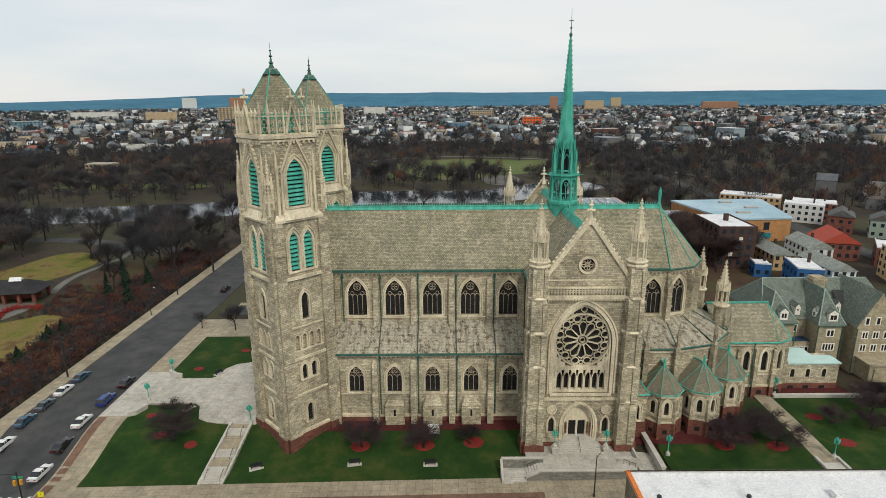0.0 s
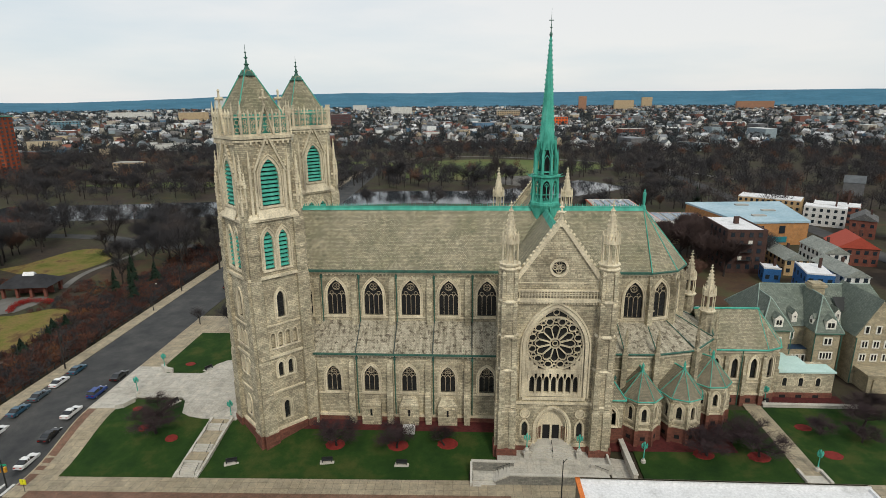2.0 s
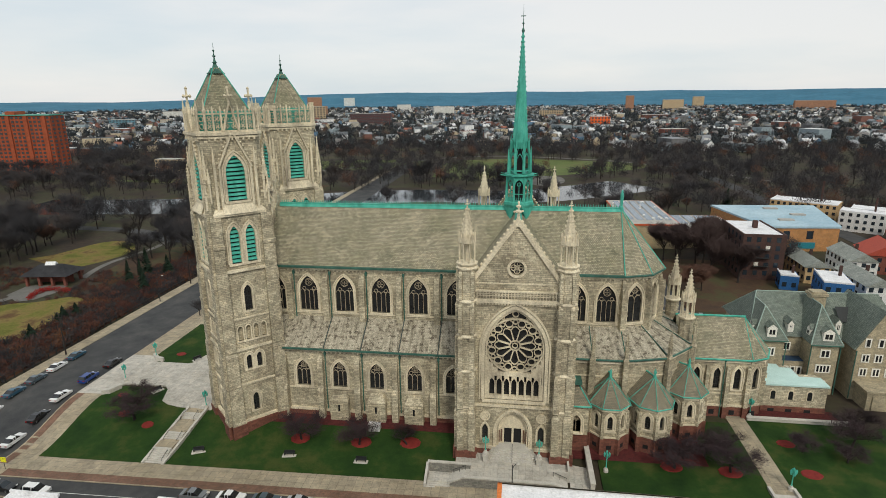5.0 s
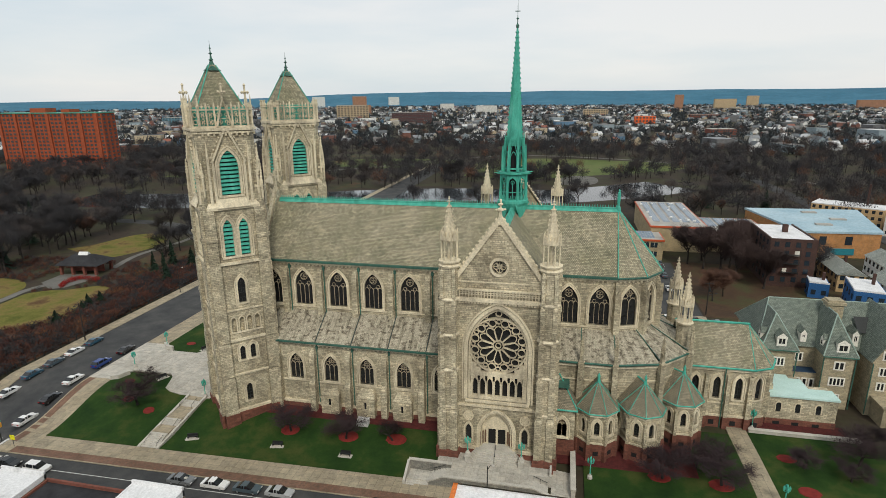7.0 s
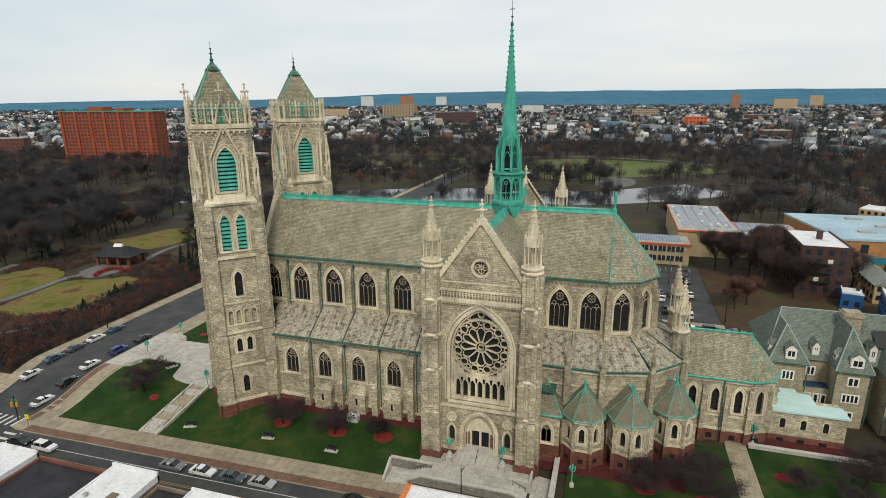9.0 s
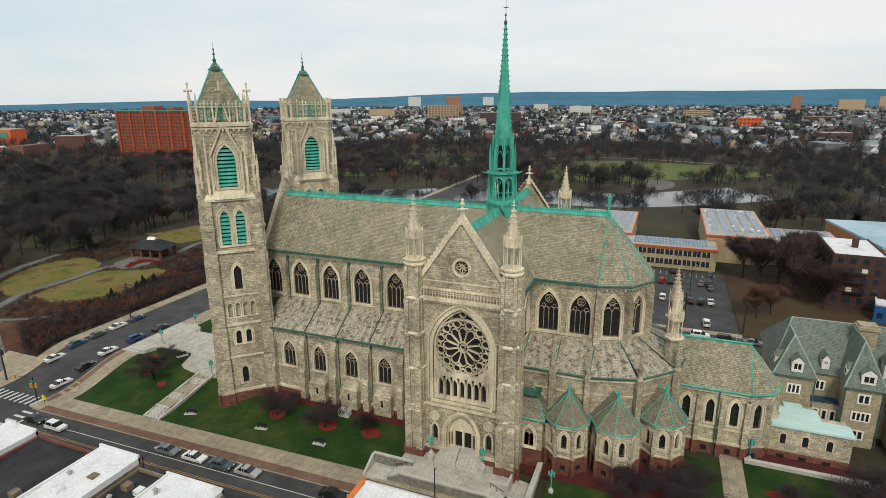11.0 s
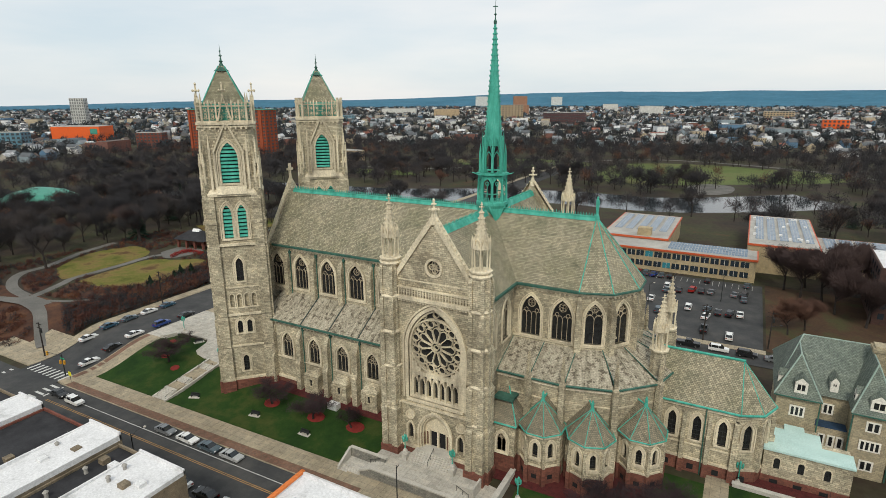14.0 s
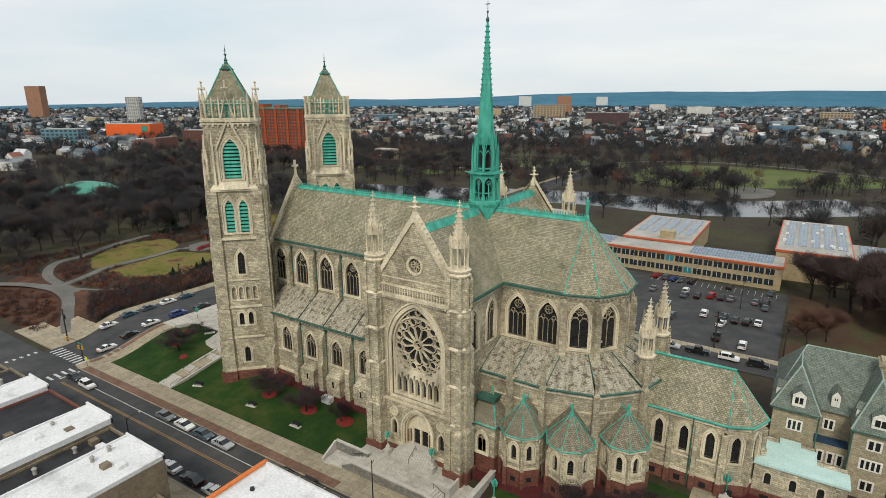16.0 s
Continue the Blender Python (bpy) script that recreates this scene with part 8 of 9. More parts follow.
def ribbon(name, pts, width, z, mat, label, category):
    """A path of some width along points."""
    b, L, R = B(), [], []
    for i, (x, y) in enumerate(pts):
        ax, ay = pts[max(0, i - 1)]
        bx, by = pts[min(len(pts) - 1, i + 1)]
        d_ = math.hypot(bx - ax, by - ay)
        nx, ny = -(by - ay) / d_ * width / 2, (bx - ax) / d_ * width / 2
        L.append((x + nx, y + ny, level(x, y) + z))
        R.append((x - nx, y - ny, level(x, y) + z))
    n_ = len(pts)
    b.add(L + R, [(i + n_, i + 1 + n_, i + 1, i) for i in range(n_ - 1)])
    return solo(name, b, mat, label, category, kind="structure")


def bend(pts, n_=6):
    """Points of a smooth line through the given ones."""
    out_ = []
    p = [pts[0]] + list(pts) + [pts[-1]]
    for a, b_, c, d_ in zip(p, p[1:], p[2:], p[3:]):
        for i in range(n_):
            t_ = i / n_
            out_.append(tuple(0.5 * (2 * b_[k] + (c[k] - a[k]) * t_ + (2 * a[k] - 5 * b_[k] + 4 * c[k] - d_[k]) * t_ * t_ + (3 * b_[k] - a[k] - 3 * c[k] + d_[k]) * t_ ** 3) for k in (0, 1)))
    return out_ + [pts[-1]]


M["sand"] = mottled("pale_sandy_path", [(0.3, (0.1, 0.098, 0.09)), (0.7, (0.18, 0.17, 0.155))], 0.1, 3.0, 0.9)
M["far_grass"] = mottled("far_lawn", [(0.3, (0.055, 0.08, 0.02)), (0.5, (0.1, 0.13, 0.035)), (0.75, (0.13, 0.1, 0.045))], 0.02, 0.5, 0.95, amount=0.4)
M["russet"] = mottled("russet_shrubs", [(0.3, (0.06, 0.026, 0.024)), (0.55, (0.11, 0.045, 0.03)), (0.72, (0.2, 0.085, 0.03))], 0.12, 1.0, 0.95, bump=0)
LAWN_A = [(-184.5, 10.6), (-175, 5.9), (-167.8, 5), (-168.2, 16), (-168.8, 27.8), (-170.8, 38), (-178, 44), (-190, 45), (-195, 32), (-192, 21), (-184.5, 10.6)]
LAWN_B = [(-161, 5), (-163, 14), (-164.3, 27), (-164.6, 33.4), (-160.5, 37.5), (-155, 39), (-147, 45), (-140, 42.6), (-138, 36), (-134.5, 23), (-135, 14), (-138.3, 10), (-142.4, 7.3), (-150, 5.4), (-161, 5)]
LAWN_C = [(-200.7, 85.4), (-178.7, 76.9), (-168.6, 79.6), (-164.6, 100.6), (-177, 116), (-189, 113), (-194.5, 92.7), (-200.7, 85.4)]
flat_patch("park_lawn", bend(LAWN_A), -0.2, "park_grass", "yellow-green park lawn", "lawn")
flat_patch("park_lawn", bend(LAWN_B), -0.2, "park_grass", "yellow-green park lawn beside the fence", "lawn")
flat_patch("park_lawn_back", bend(LAWN_C), -0.2, "park_grass", "yellow-green park lawn beside the drive", "lawn")
WALKS = [(bend([(-120, -25.5), (-125.6, -23.1), (-132.7, -19.6), (-142.2, -15.3), (-152.4, -13.5), (-159.9, -14.1), (-167.5, -15.5), (-174.6, -17.3), (-192, -22), (-220, -24)]), 6.5),
         (bend([(-160.3, -11.5), (-169.2, -10.4), (-177.2, -8.0), (-185.1, -3.5), (-189.9, 2.0), (-190.5, 9.1), (-192.7, 14.8), (-199, 28), (-203, 45)]), 3.4),
         (bend([(-157.5, -12.0), (-160.3, -5.0), (-163.6, 1.8), (-166.0, 6.3), (-166.4, 16.1), (-166.8, 26.8), (-167.8, 36.0), (-165.0, 45.0)]), 3.0),
         (bend([(-150.0, -11.0), (-142.4, -7.5), (-137.3, -3.1), (-133.1, 3.4), (-132.0, 10.5), (-129, 18)]), 1.6),
         (bend([(-158, 64), (-161, 74), (-162, 84), (-160, 96), (-158.5, 108), (-160, 119)]), 2.6)]
for i, (pts, w_) in enumerate(WALKS):
    ribbon("park_path", pts, w_, -0.17 + 0.006 * i, "sand", "pale winding park path", "path")
flat_patch("pavilion_court", [(-170, 44), (-161, 38.6), (-157, 41), (-155, 49), (-157, 56), (-171, 54)], -0.14, "sand", "pale paved court before the pavilion", "path")
ribbon("park_drive", bend([(-112, 116), (-140, 121), (-155, 121), (-164, 123), (-177.5, 132), (-195.8, 138), (-230, 140), (-260, 141), (-340, 150)]), 8, -0.17, "asphalt", "grey winding park drive", "road")
LAKE = [(-300, 190), (-220, 200), (-164, 212), (-110, 238), (-57, 252), (-5, 252), (40, 275), (85, 310)]
ribbon("water", bend(LAKE), 48, -0.2, "water", "grey still park lake", "water")
flat_patch("lake_spit", bend([(8, 306), (20, 300), (34, 316), (34, 346), (18, 352), (6, 334), (8, 306)]), -0.12, "sand", "pale sandy spit by the lake", "shore")
for poly in ([(-70, 340), (-20, 330), (30, 356), (100, 400), (120, 440), (60, 470), (-20, 480), (-70, 440), (-70, 340)], [(-240, 400), (-160, 380), (-90, 420), (-110, 460), (-200, 450), (-240, 400)], [(-330, 300), (-260, 290), (-200, 300), (-240, 320), (-330, 300)]):
    flat_patch("far_lawn", bend(poly), -0.2, "far_grass", "green open lawn across the lake", "lawn")
ribbon("far_drive", bend([(-330, 330), (-200, 350), (-60, 500), (60, 486), (140, 420), (190, 330)]), 7, -0.15, "sand", "pale drive through the far park", "road")

M["leaf_litter"] = mottled("russet_leaf_litter", [(0.3, (0.035, 0.018, 0.014)), (0.5, (0.075, 0.034, 0.02)), (0.72, (0.13, 0.058, 0.026))], 0.15, 3.0, 0.95)
for poly in ([(-168.2, -8.4), (-161.6, -8.6), (-162.9, -3.8), (-170.3, 3.9), (-183.3, 6.0), (-185.2, 1.4), (-180.3, -3.8)], [(-154.0, -8.0), (-143.5, -6.0), (-135.6, 2.4), (-133.5, 9.9), (-140.1, 7.0), (-159.5, 4.4), (-159.6, -0.3)]):
    flat_patch("leaf_border", poly, -0.215, "leaf_litter", "russet planting border in the park", "border")
rect("leaf_border", -182, -120.5, -32, -9.5, -0.225, "leaf_litter", "russet sloping bank at the park entrance", "border", 0.0, 1.0)
rect("leaf_border", -133, -118, -9.5, 70, -0.225, "leaf_litter", "russet planting border along the park fence", "border", 0.0, 8.0)
flat_patch("leaf_border", [(-156, 73), (-140, 72), (-134, 80), (-137, 96), (-146, 102), (-153, 99), (-158.5, 89.5)], -0.215, "rough_lawn", "tan and russet rough grass behind the pavilion", "border")
rect("pavement_gate", -127.5, -112.6, -27.0, -21.0, 0.003, "concrete", "pale paved corner at the park gate", "pavement")

hut = thing("park_pavilion", -164.6, 58.6, 0, "park pavilion with dark hipped roof and brick piers", "pavilion")
hm = pose(-164.6, 58.6, 0, 0, 0, 8) @ Matrix.Diagonal((0.7, 0.82, 0.85, 1))
part("roof", gable_roof(B(), -12, 12, -7, 7, 4.2, 8.0, "x", 6.5, 6.5), "black_roof", hut, "dark hipped roof", hm)
part("skylight", gable_roof(B(), -2.6, 2.6, -1.3, 1.3, 7.6, 8.9, "x"), "white_box", hut, "white ridge skylight", hm)
for x in (-9.5, -3.2, 3.2, 9.5):
    for y in (-5.2, 5.2):
        part("pier", B().box(x - 0.6, x + 0.6, y - 0.6, y + 0.6, -0.4, 4.2), "red_brick", hut, "red brick pier", hm)
part("back_wall", B().box(-9, 9, 1, 1.4, -0.4, 4.0), "red_brick", hut, "", hm)
M["red_hedge"] = mottled("red_stems", [(0.3, (0.2, 0.012, 0.012)), (0.7, (0.38, 0.03, 0.022))], 0.5, 5.0, 0.95)
dome = thing("park_rink", -334, 80, 0, "green-roofed park building among bare trees", "building")
M["rink_green"] = plain("green_metal_roof", (0.06, 0.27, 0.2), 0.5)
part("roof", B().ngon(-334, 80, [(4, 22), (8, 15), (10.5, 4)], 10), "rink_green", dome, "green roof")
part("wall", B().ngon(-334, 80, [(-0.3, 20), (4.2, 20)], 10), "tan_wall", dome, "")


def blades(rng_, spots, per, length, width, squash=0.85):
    """Many fine upright-leaning slivers round each spot (x, y, z, radius): crowns of bare twigs seen from far."""
    spots = np.array(spots)
    n_ = len(spots)
    d_ = rng_.normal(size=(n_, per, 3))
    d_ /= np.linalg.norm(d_, axis=2, keepdims=True)
    rad = spots[:, 3][:, None, None]
    c_ = spots[:, None, :3] + d_ * rad * (rng_.random((n_, per, 1)) ** 0.45) * np.array([1, 1, squash])
    v_ = d_ * 0.7 + rng_.normal(size=(n_, per, 3)) * 0.55 + np.array([0, 0, 0.5])
    v_ /= np.linalg.norm(v_, axis=2, keepdims=True)
    s_ = np.cross(v_, rng_.normal(size=(n_, per, 3)))
    s_ /= np.linalg.norm(s_, axis=2, keepdims=True) + 1e-9
    L_ = length * (0.6 + 0.8 * rng_.random((n_, per, 1))) * (rad / 5.0)
    w_ = width * (rad / 5.0)
    tri_ = np.stack([c_ - v_ * L_ / 2 - s_ * w_, c_ - v_ * L_ / 2 + s_ * w_, c_ + v_ * L_ / 2], axis=2).reshape(-1, 3)
    b = B()
    b.v = tri_.tolist()
    b.f = np.arange(len(tri_)).reshape(-1, 3).tolist()
    return b


def fast_mesh(name, b, mat):
    me = bpy.data.meshes.new(name)
    me.from_pydata(b.v, [], b.f)
    me.materials.append(M[mat])
    return me


def lake_near(x, y, gap):
    return min(math.hypot(x - a, y - b_) for a, b_ in LAKE_LINE) < gap


LAKE_LINE = bend(LAKE)
rng = random.Random(77)


def open_ground(x, y):
    """True where the plan leaves no room for a tree."""
    if lake_near(x, y, 30):
        return True
    if -200 < x < 80 and lake_near(x, y - 0, 70) and y < 255 + 0.2 * x and (int(x * 7.3) + int(y * 3.1)) % 3:
        return True
    if -122 < x < 60 and y < 128 or 40 < x < 118 and y < 190 or -62 < x < 72 and y < 188:
        return True
    if math.hypot(x + 24.8, y + 115.3) < 190 and x < -120 and y < 40:
        return True
    if x > 60 and y < 190:
        return True
    if -204 < x < -122 and -40 < y < 50 or -182 < x < -140 and 40 < y < 74:
        return True
    if ((x + 182) / 24) ** 2 + ((y - 97) / 24) ** 2 < 1 or ((x - 20) / 88) ** 2 + ((y - 410) / 52) ** 2 < 0.8 or ((x + 165) / 70) ** 2 + ((y - 420) / 30) ** 2 < 0.7:
        return True
    return False


placed, tries = [], 0
while len(placed) < 310 and tries < 20000:
    tries += 1
    x, y = (rng.uniform(-310, -195), rng.uniform(-60, 130)) if tries % 3 == 0 else (rng.uniform(-430, 130), rng.uniform(-60, 340))
    if x > -118 and y < 100 or open_ground(x, y) or any((x - a) ** 2 + (y - b_) ** 2 < 49 for a, b_ in placed[-120:]):
        continue
    placed.append((x, y))
    k = rng.randrange(9)
    tree(KITS[4] if k == 8 else KITS[k % 4], x, y, rng.uniform(0.8, 1.2), rng.uniform(0, 360), "tall leafless park tree with grey-brown twigs", "park trees", -0.4)
for x, y, s, k in ((57.7, 110.0, 1.0, 5), (67.5, 101.7, 1.2, 6), (62.0, 104.0, 1.05, 5), (72.0, 108.0, 1.1, 5), (57.3, 68.9, 1.0, 7), (61.5, 74.0, 0.9, 7), (70.0, 92.0, 1.0, 6), (76.5, 84.0, 0.95, 5), (73.0, 118.0, 1.1, 5), (79.0, 122.0, 1.0, 6), (64.0, 116.0, 1.0, 6), (98.0, 100.0, 0.9, 3), (-94.0, 33.5, 0.45, 2), (-84.0, 32.0, 0.6, 0), (-187.5, 8.5, 1.35, 0), (-211, 15.7, 1.3, 3), (-198.5, -7.5, 1.0, 2), (-205, -20, 1.1, 6), (-196, 52, 1.1, 5), (-232.9, 66, 1.2, 0), (-202.7, 90.6, 1.1, 1), (-206, 96, 1.1, 3), (-170.6, 114.3, 1.2, 1), (-152, 105.7, 1.15, 0), (-147.3, 111, 1.3, 3), (-135.5, 94.6, 1.3, 0), (-131.9, 101, 1.2, 1), (-171.6, 108.8, 1.0, 2), (-239, 159, 1.3, 2), (-112.5, 88, 0.9, 1), (-120, 112, 1.0, 0), (-131, 130, 1.1, 3)):
    tree(KITS[k], x, y, s, x * 7, "leafless tree beside the street or car park", "street trees", -0.2)

# conifers
def conifer(x, y, h, r_):
    e = thing("conifer", x, y, -0.2, "dark green conifer in the park border", "tree", "conifers")
    part("trunk", B().ngon(x, y, [(-0.3, 0.2), (h * 0.5, 0.1)], 6), "bark", e)
    b = B()
    rr = random.Random(int(x * 13 + y))
    for i in range(240):
        f_ = rr.random() ** 0.8
        a = rr.uniform(0, math.tau)
        p = Vector((x, y, h * (0.08 + 0.92 * f_)))
        q = p + Vector((math.cos(a), math.sin(a), -0.35)) * r_ * (1.05 - f_) * rr.uniform(0.7, 1.15)
        s_ = Vector((-math.sin(a), math.cos(a), 0)) * (r_ * 0.16 * (1.1 - f_) + 0.06)
        b.add([p, q - s_, q + s_ + Vector((0, 0, 0.1)), p + Vector((0, 0, 0.4))], [(0, 1, 2), (0, 2, 3)])
    part("crown", b, "needle", e)


for x, y, h, r_ in ((-201.4, 55, 16, 5.5), (-224, 89, 12, 4), (-132.6, 25.7, 4.5, 2.1), (-131.2, 29, 4.5, 2.1), (-131.5, 22.3, 3.6, 1.7), (-131.9, 13.3, 4, 2), (-135.5, 58.9, 9, 2.3), (-134.9, 68.3, 11, 2.7), (-127.6, 69.7, 8, 3.0), (-125, 51.4, 12, 2.2), (-256, 120, 13, 4), (90, 230, 12, 4), (120, 226, 11, 4)):
    conifer(x, y, h, r_)

# shrubs along the park fence, and the woods, far too many to count
nrng = np.random.default_rng(4)


def within(x, y, poly):
    """True inside an outline in the plan."""
    odd = False
    for (ax, ay), (bx, by) in zip(poly, poly[1:] + poly[:1]):
        if (ay > y) != (by > y) and x < ax + (y - ay) * (bx - ax) / (by - ay):
            odd = not odd
    return odd


def clear_of(x, y):
    """True where a shrub stands off the lawns, the walks and the pavilion."""
    if any(within(x, y, p) for p in (LAWN_A, LAWN_B, LAWN_C)) or -175 < x < -154 and 38 < y < 68:
        return False
    return all(math.hypot(x - a, y - b_) > w_ / 2 + 1.6 for pts, w_ in WALKS for a, b_ in pts)


sh, sh2 = [], []
for i in range(1700):
    x, y = rng.uniform(-136, -117.5), rng.uniform(-24, 118)
    if not clear_of(x, y):
        continue
    (sh if rng.random() < 0.55 else sh2).append((x, y, level(x, y) + 0.5 + rng.random(), rng.uniform(0.9, 2.0)))
for i in range(3000):
    x, y = rng.uniform(-205, -118), rng.uniform(-32, 72)
    if clear_of(x, y) and not (y < -19 and x > -129):
        (sh if rng.random() < 0.35 else sh2).append((x, y, level(x, y) + 0.2, rng.uniform(0.7, 1.3)))
solo("dark_shrubs", fast_mesh("dark_shrubs", blades(nrng, sh, 70, 2.6, 0.28), "twig"), "twig", "dense dark leafless shrubs along the park fence", "shrubs", kind="stuff")
solo("russet_shrubs", fast_mesh("russet_shrubs", blades(nrng, sh2, 80, 2.6, 0.28), "russet"), "russet", "russet leafless shrubs in the park border", "shrubs", kind="stuff")
hd = [(x + rng.uniform(-0.5, 0.5), y + rng.uniform(-0.5, 0.5), 0.6, 1.1) for x, y in bend([(-158.2, 41.2), (-160.5, 46.5), (-158.5, 50.0), (-151.1, 49.3)], 10)]
solo("red_stem_hedge", fast_mesh("red_stem_hedge", blades(nrng, hd, 60, 2.4, 0.3), "red_hedge"), "red_hedge", "bright red-stemmed hedge by the pavilion", "hedge", kind="stuff")
fence = thing("park_fence", -117, 40, 0, "dark iron park fence along the pavement", "fence")
part("rail", B().box(-117.0, -116.9, -20, 120, 0.2, 0.27).box(-117.0, -116.9, -20, 120, 1.1, 1.17), "iron", fence, "")
for i in range(57):
    part("post", B().box(-117.05, -116.85, -20 + i * 2.5, -19.85 + i * 2.5, -0.3, 1.3), "iron", fence, "")


def azimuth(x, y):
    return math.degrees(math.atan2(-(x - 0), y + 100))


under, mid, far, red = [], [], [], []
for i in range(60000):
    a, r_ = math.radians(rng.uniform(-52, 82)), math.sqrt(rng.uniform(300 ** 2, 1150 ** 2))
    x, y = -r_ * math.sin(a), -100 + r_ * math.cos(a)
    if y < -70 or open_ground(x, y) or (x > -118 and y < 130):
        continue
    park = (x + 120) ** 2 / 480 ** 2 + (y - 300) ** 2 / 330 ** 2 < 1 or (x - 260) ** 2 / 260 ** 2 + (y - 420) ** 2 / 190 ** 2 < 1
    if not park and rng.random() > 0.2:
        continue
    h = rng.uniform(5.0, 9.5)
    (red if rng.random() < 0.08 else mid).append((x, y, h, rng.uniform(3.4, 6.2)))
    if len(mid) > 3700:
        break
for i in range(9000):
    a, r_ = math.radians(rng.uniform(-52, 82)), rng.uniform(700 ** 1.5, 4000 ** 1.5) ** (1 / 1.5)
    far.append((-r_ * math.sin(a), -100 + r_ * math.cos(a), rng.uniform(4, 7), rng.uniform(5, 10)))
# Bluer than the near twigs: distance haze is mixed into this colour.
M["hazed_twig"] = mottled("distant_woods", [(0.3, (0.028, 0.036, 0.042)), (0.5, (0.042, 0.05, 0.056)), (0.7, (0.062, 0.06, 0.056))], 0.012, 0.2, 0.95, bump=0)
solo("woods", fast_mesh("woods", blades(nrng, mid, 140, 4.2, 0.12), "twig"), "twig", "grey-brown leafless woods of the park", "woods", kind="stuff")
stems = B()
for x, y, h, r_ in mid[::2]:
    stems.ngon(x, y, [(-0.5, 0.34), (h * 0.7, 0.22), (h + r_ * 0.5, 0.05)], 4)
solo("wood_trunks", fast_mesh("wood_trunks", stems, "bark"), "bark", "dark trunks of the leafless park woods", "woods", kind="stuff")
solo("russet_woods", fast_mesh("russet_woods", blades(nrng, red, 170, 4.0, 0.11), "twig_red"), "twig_red", "russet trees among the leafless woods", "woods", kind="stuff")
solo("distant_woods", fast_mesh("distant_woods", blades(nrng, far, 36, 5.0, 0.6), "hazed_twig"), "hazed_twig", "leafless street trees of the distant town, tinted with haze", "woods", kind="stuff")

# ---- the town ----
def island_colours(name, stops, rough=0.8):
    m, n, l, b = material(name, rough)
    r = n.new("ShaderNodeValToRGB")
    r.color_ramp.interpolation = "CONSTANT"
    while len(r.color_ramp.elements) < len(stops):
        r.color_ramp.elements.new(0.5)
    for e_, (p, c) in zip(r.color_ramp.elements, stops):
        e_.position, e_.color = p, rgba(c)
    l.new(n.new("ShaderNodeNewGeometry").outputs["Random Per Island"], r.inputs["Fac"])
    pos = n.new("ShaderNodeNewGeometry").outputs["Position"]
    g_ = ramp_of(n, l, noise_of(n, l, pos, 0.35, 3.0), [(0.3, (0.75, 0.75, 0.75)), (0.7, (1.1, 1.1, 1.1))])
    l.new(mix_of(n, l, 1.0, r.outputs["Color"], g_, "MULTIPLY"), b.inputs["Base Color"])
    return m


M["town_wall"] = island_colours("house_walls", [(0.0, (0.68, 0.68, 0.66)), (0.16, (0.42, 0.39, 0.33)), (0.3, (0.27, 0.33, 0.36)), (0.5, (0.2, 0.095, 0.075)), (0.6, (0.48, 0.4, 0.28)), (0.68, (0.15, 0.15, 0.155)), (0.84, (0.76, 0.77, 0.77)), (0.95, (0.12, 0.22, 0.33))])
M["town_roof"] = island_colours("house_roofs", [(0.0, (0.11, 0.12, 0.13)), (0.28, (0.16, 0.15, 0.145)), (0.48, (0.23, 0.24, 0.255)), (0.68, (0.12, 0.09, 0.078)), (0.8, (0.58, 0.59, 0.6)), (0.95, (0.26, 0.1, 0.07))])
walls_, roofs_, wins_ = B(), B(), B()


def add_house(x, y, w, d_, h, a, flat):
    m = pose(x, y, -0.5, 0, 0, a)
    k = B().box(-w / 2, w / 2, -d_ / 2, d_ / 2, 0, h)
    if not flat:
        k.v += [(0, -d_ / 2, h + w * 0.4), (0, d_ / 2, h + w * 0.4)]
        k.f += [(4, 5, 8), (7, 6, 9)]
    walls_.add([m @ Vector(p) for p in k.v], k.f)
    q = B()
    if flat:
        q.add([(-w / 2 - 0.1, -d_ / 2 - 0.1, h + 0.15), (w / 2 + 0.1, -d_ / 2 - 0.1, h + 0.15), (w / 2 + 0.1, d_ / 2 + 0.1, h + 0.15), (-w / 2 - 0.1, d_ / 2 + 0.1, h + 0.15)], [(0, 1, 2, 3)])
    else:
        q.add([(-w / 2 - 0.3, -d_ / 2 - 0.3, h - 0.2), (0, -d_ / 2 - 0.3, h + w * 0.42), (0, d_ / 2 + 0.3, h + w * 0.42), (-w / 2 - 0.3, d_ / 2 + 0.3, h - 0.2), (w / 2 + 0.3, -d_ / 2 - 0.3, h - 0.2), (w / 2 + 0.3, d_ / 2 + 0.3, h - 0.2)], [(1, 0, 3, 2), (4, 1, 2, 5)])
    roofs_.add([m @ Vector(p) for p in q.v], q.f)
    for s_ in range(max(1, int(h / 3.2))):
        for sx in (-0.28, 0.02, 0.3):
            z0 = 1.0 + s_ * 3.0
            wins_.add([m @ Vector(p) for p in ((sx * w - 0.5, -d_ / 2 - 0.08, z0), (sx * w + 0.5, -d_ / 2 - 0.08, z0), (sx * w + 0.5, -d_ / 2 - 0.08, z0 + 1.5), (sx * w - 0.5, -d_ / 2 - 0.08, z0 + 1.5))], [(0, 1, 2, 3)])


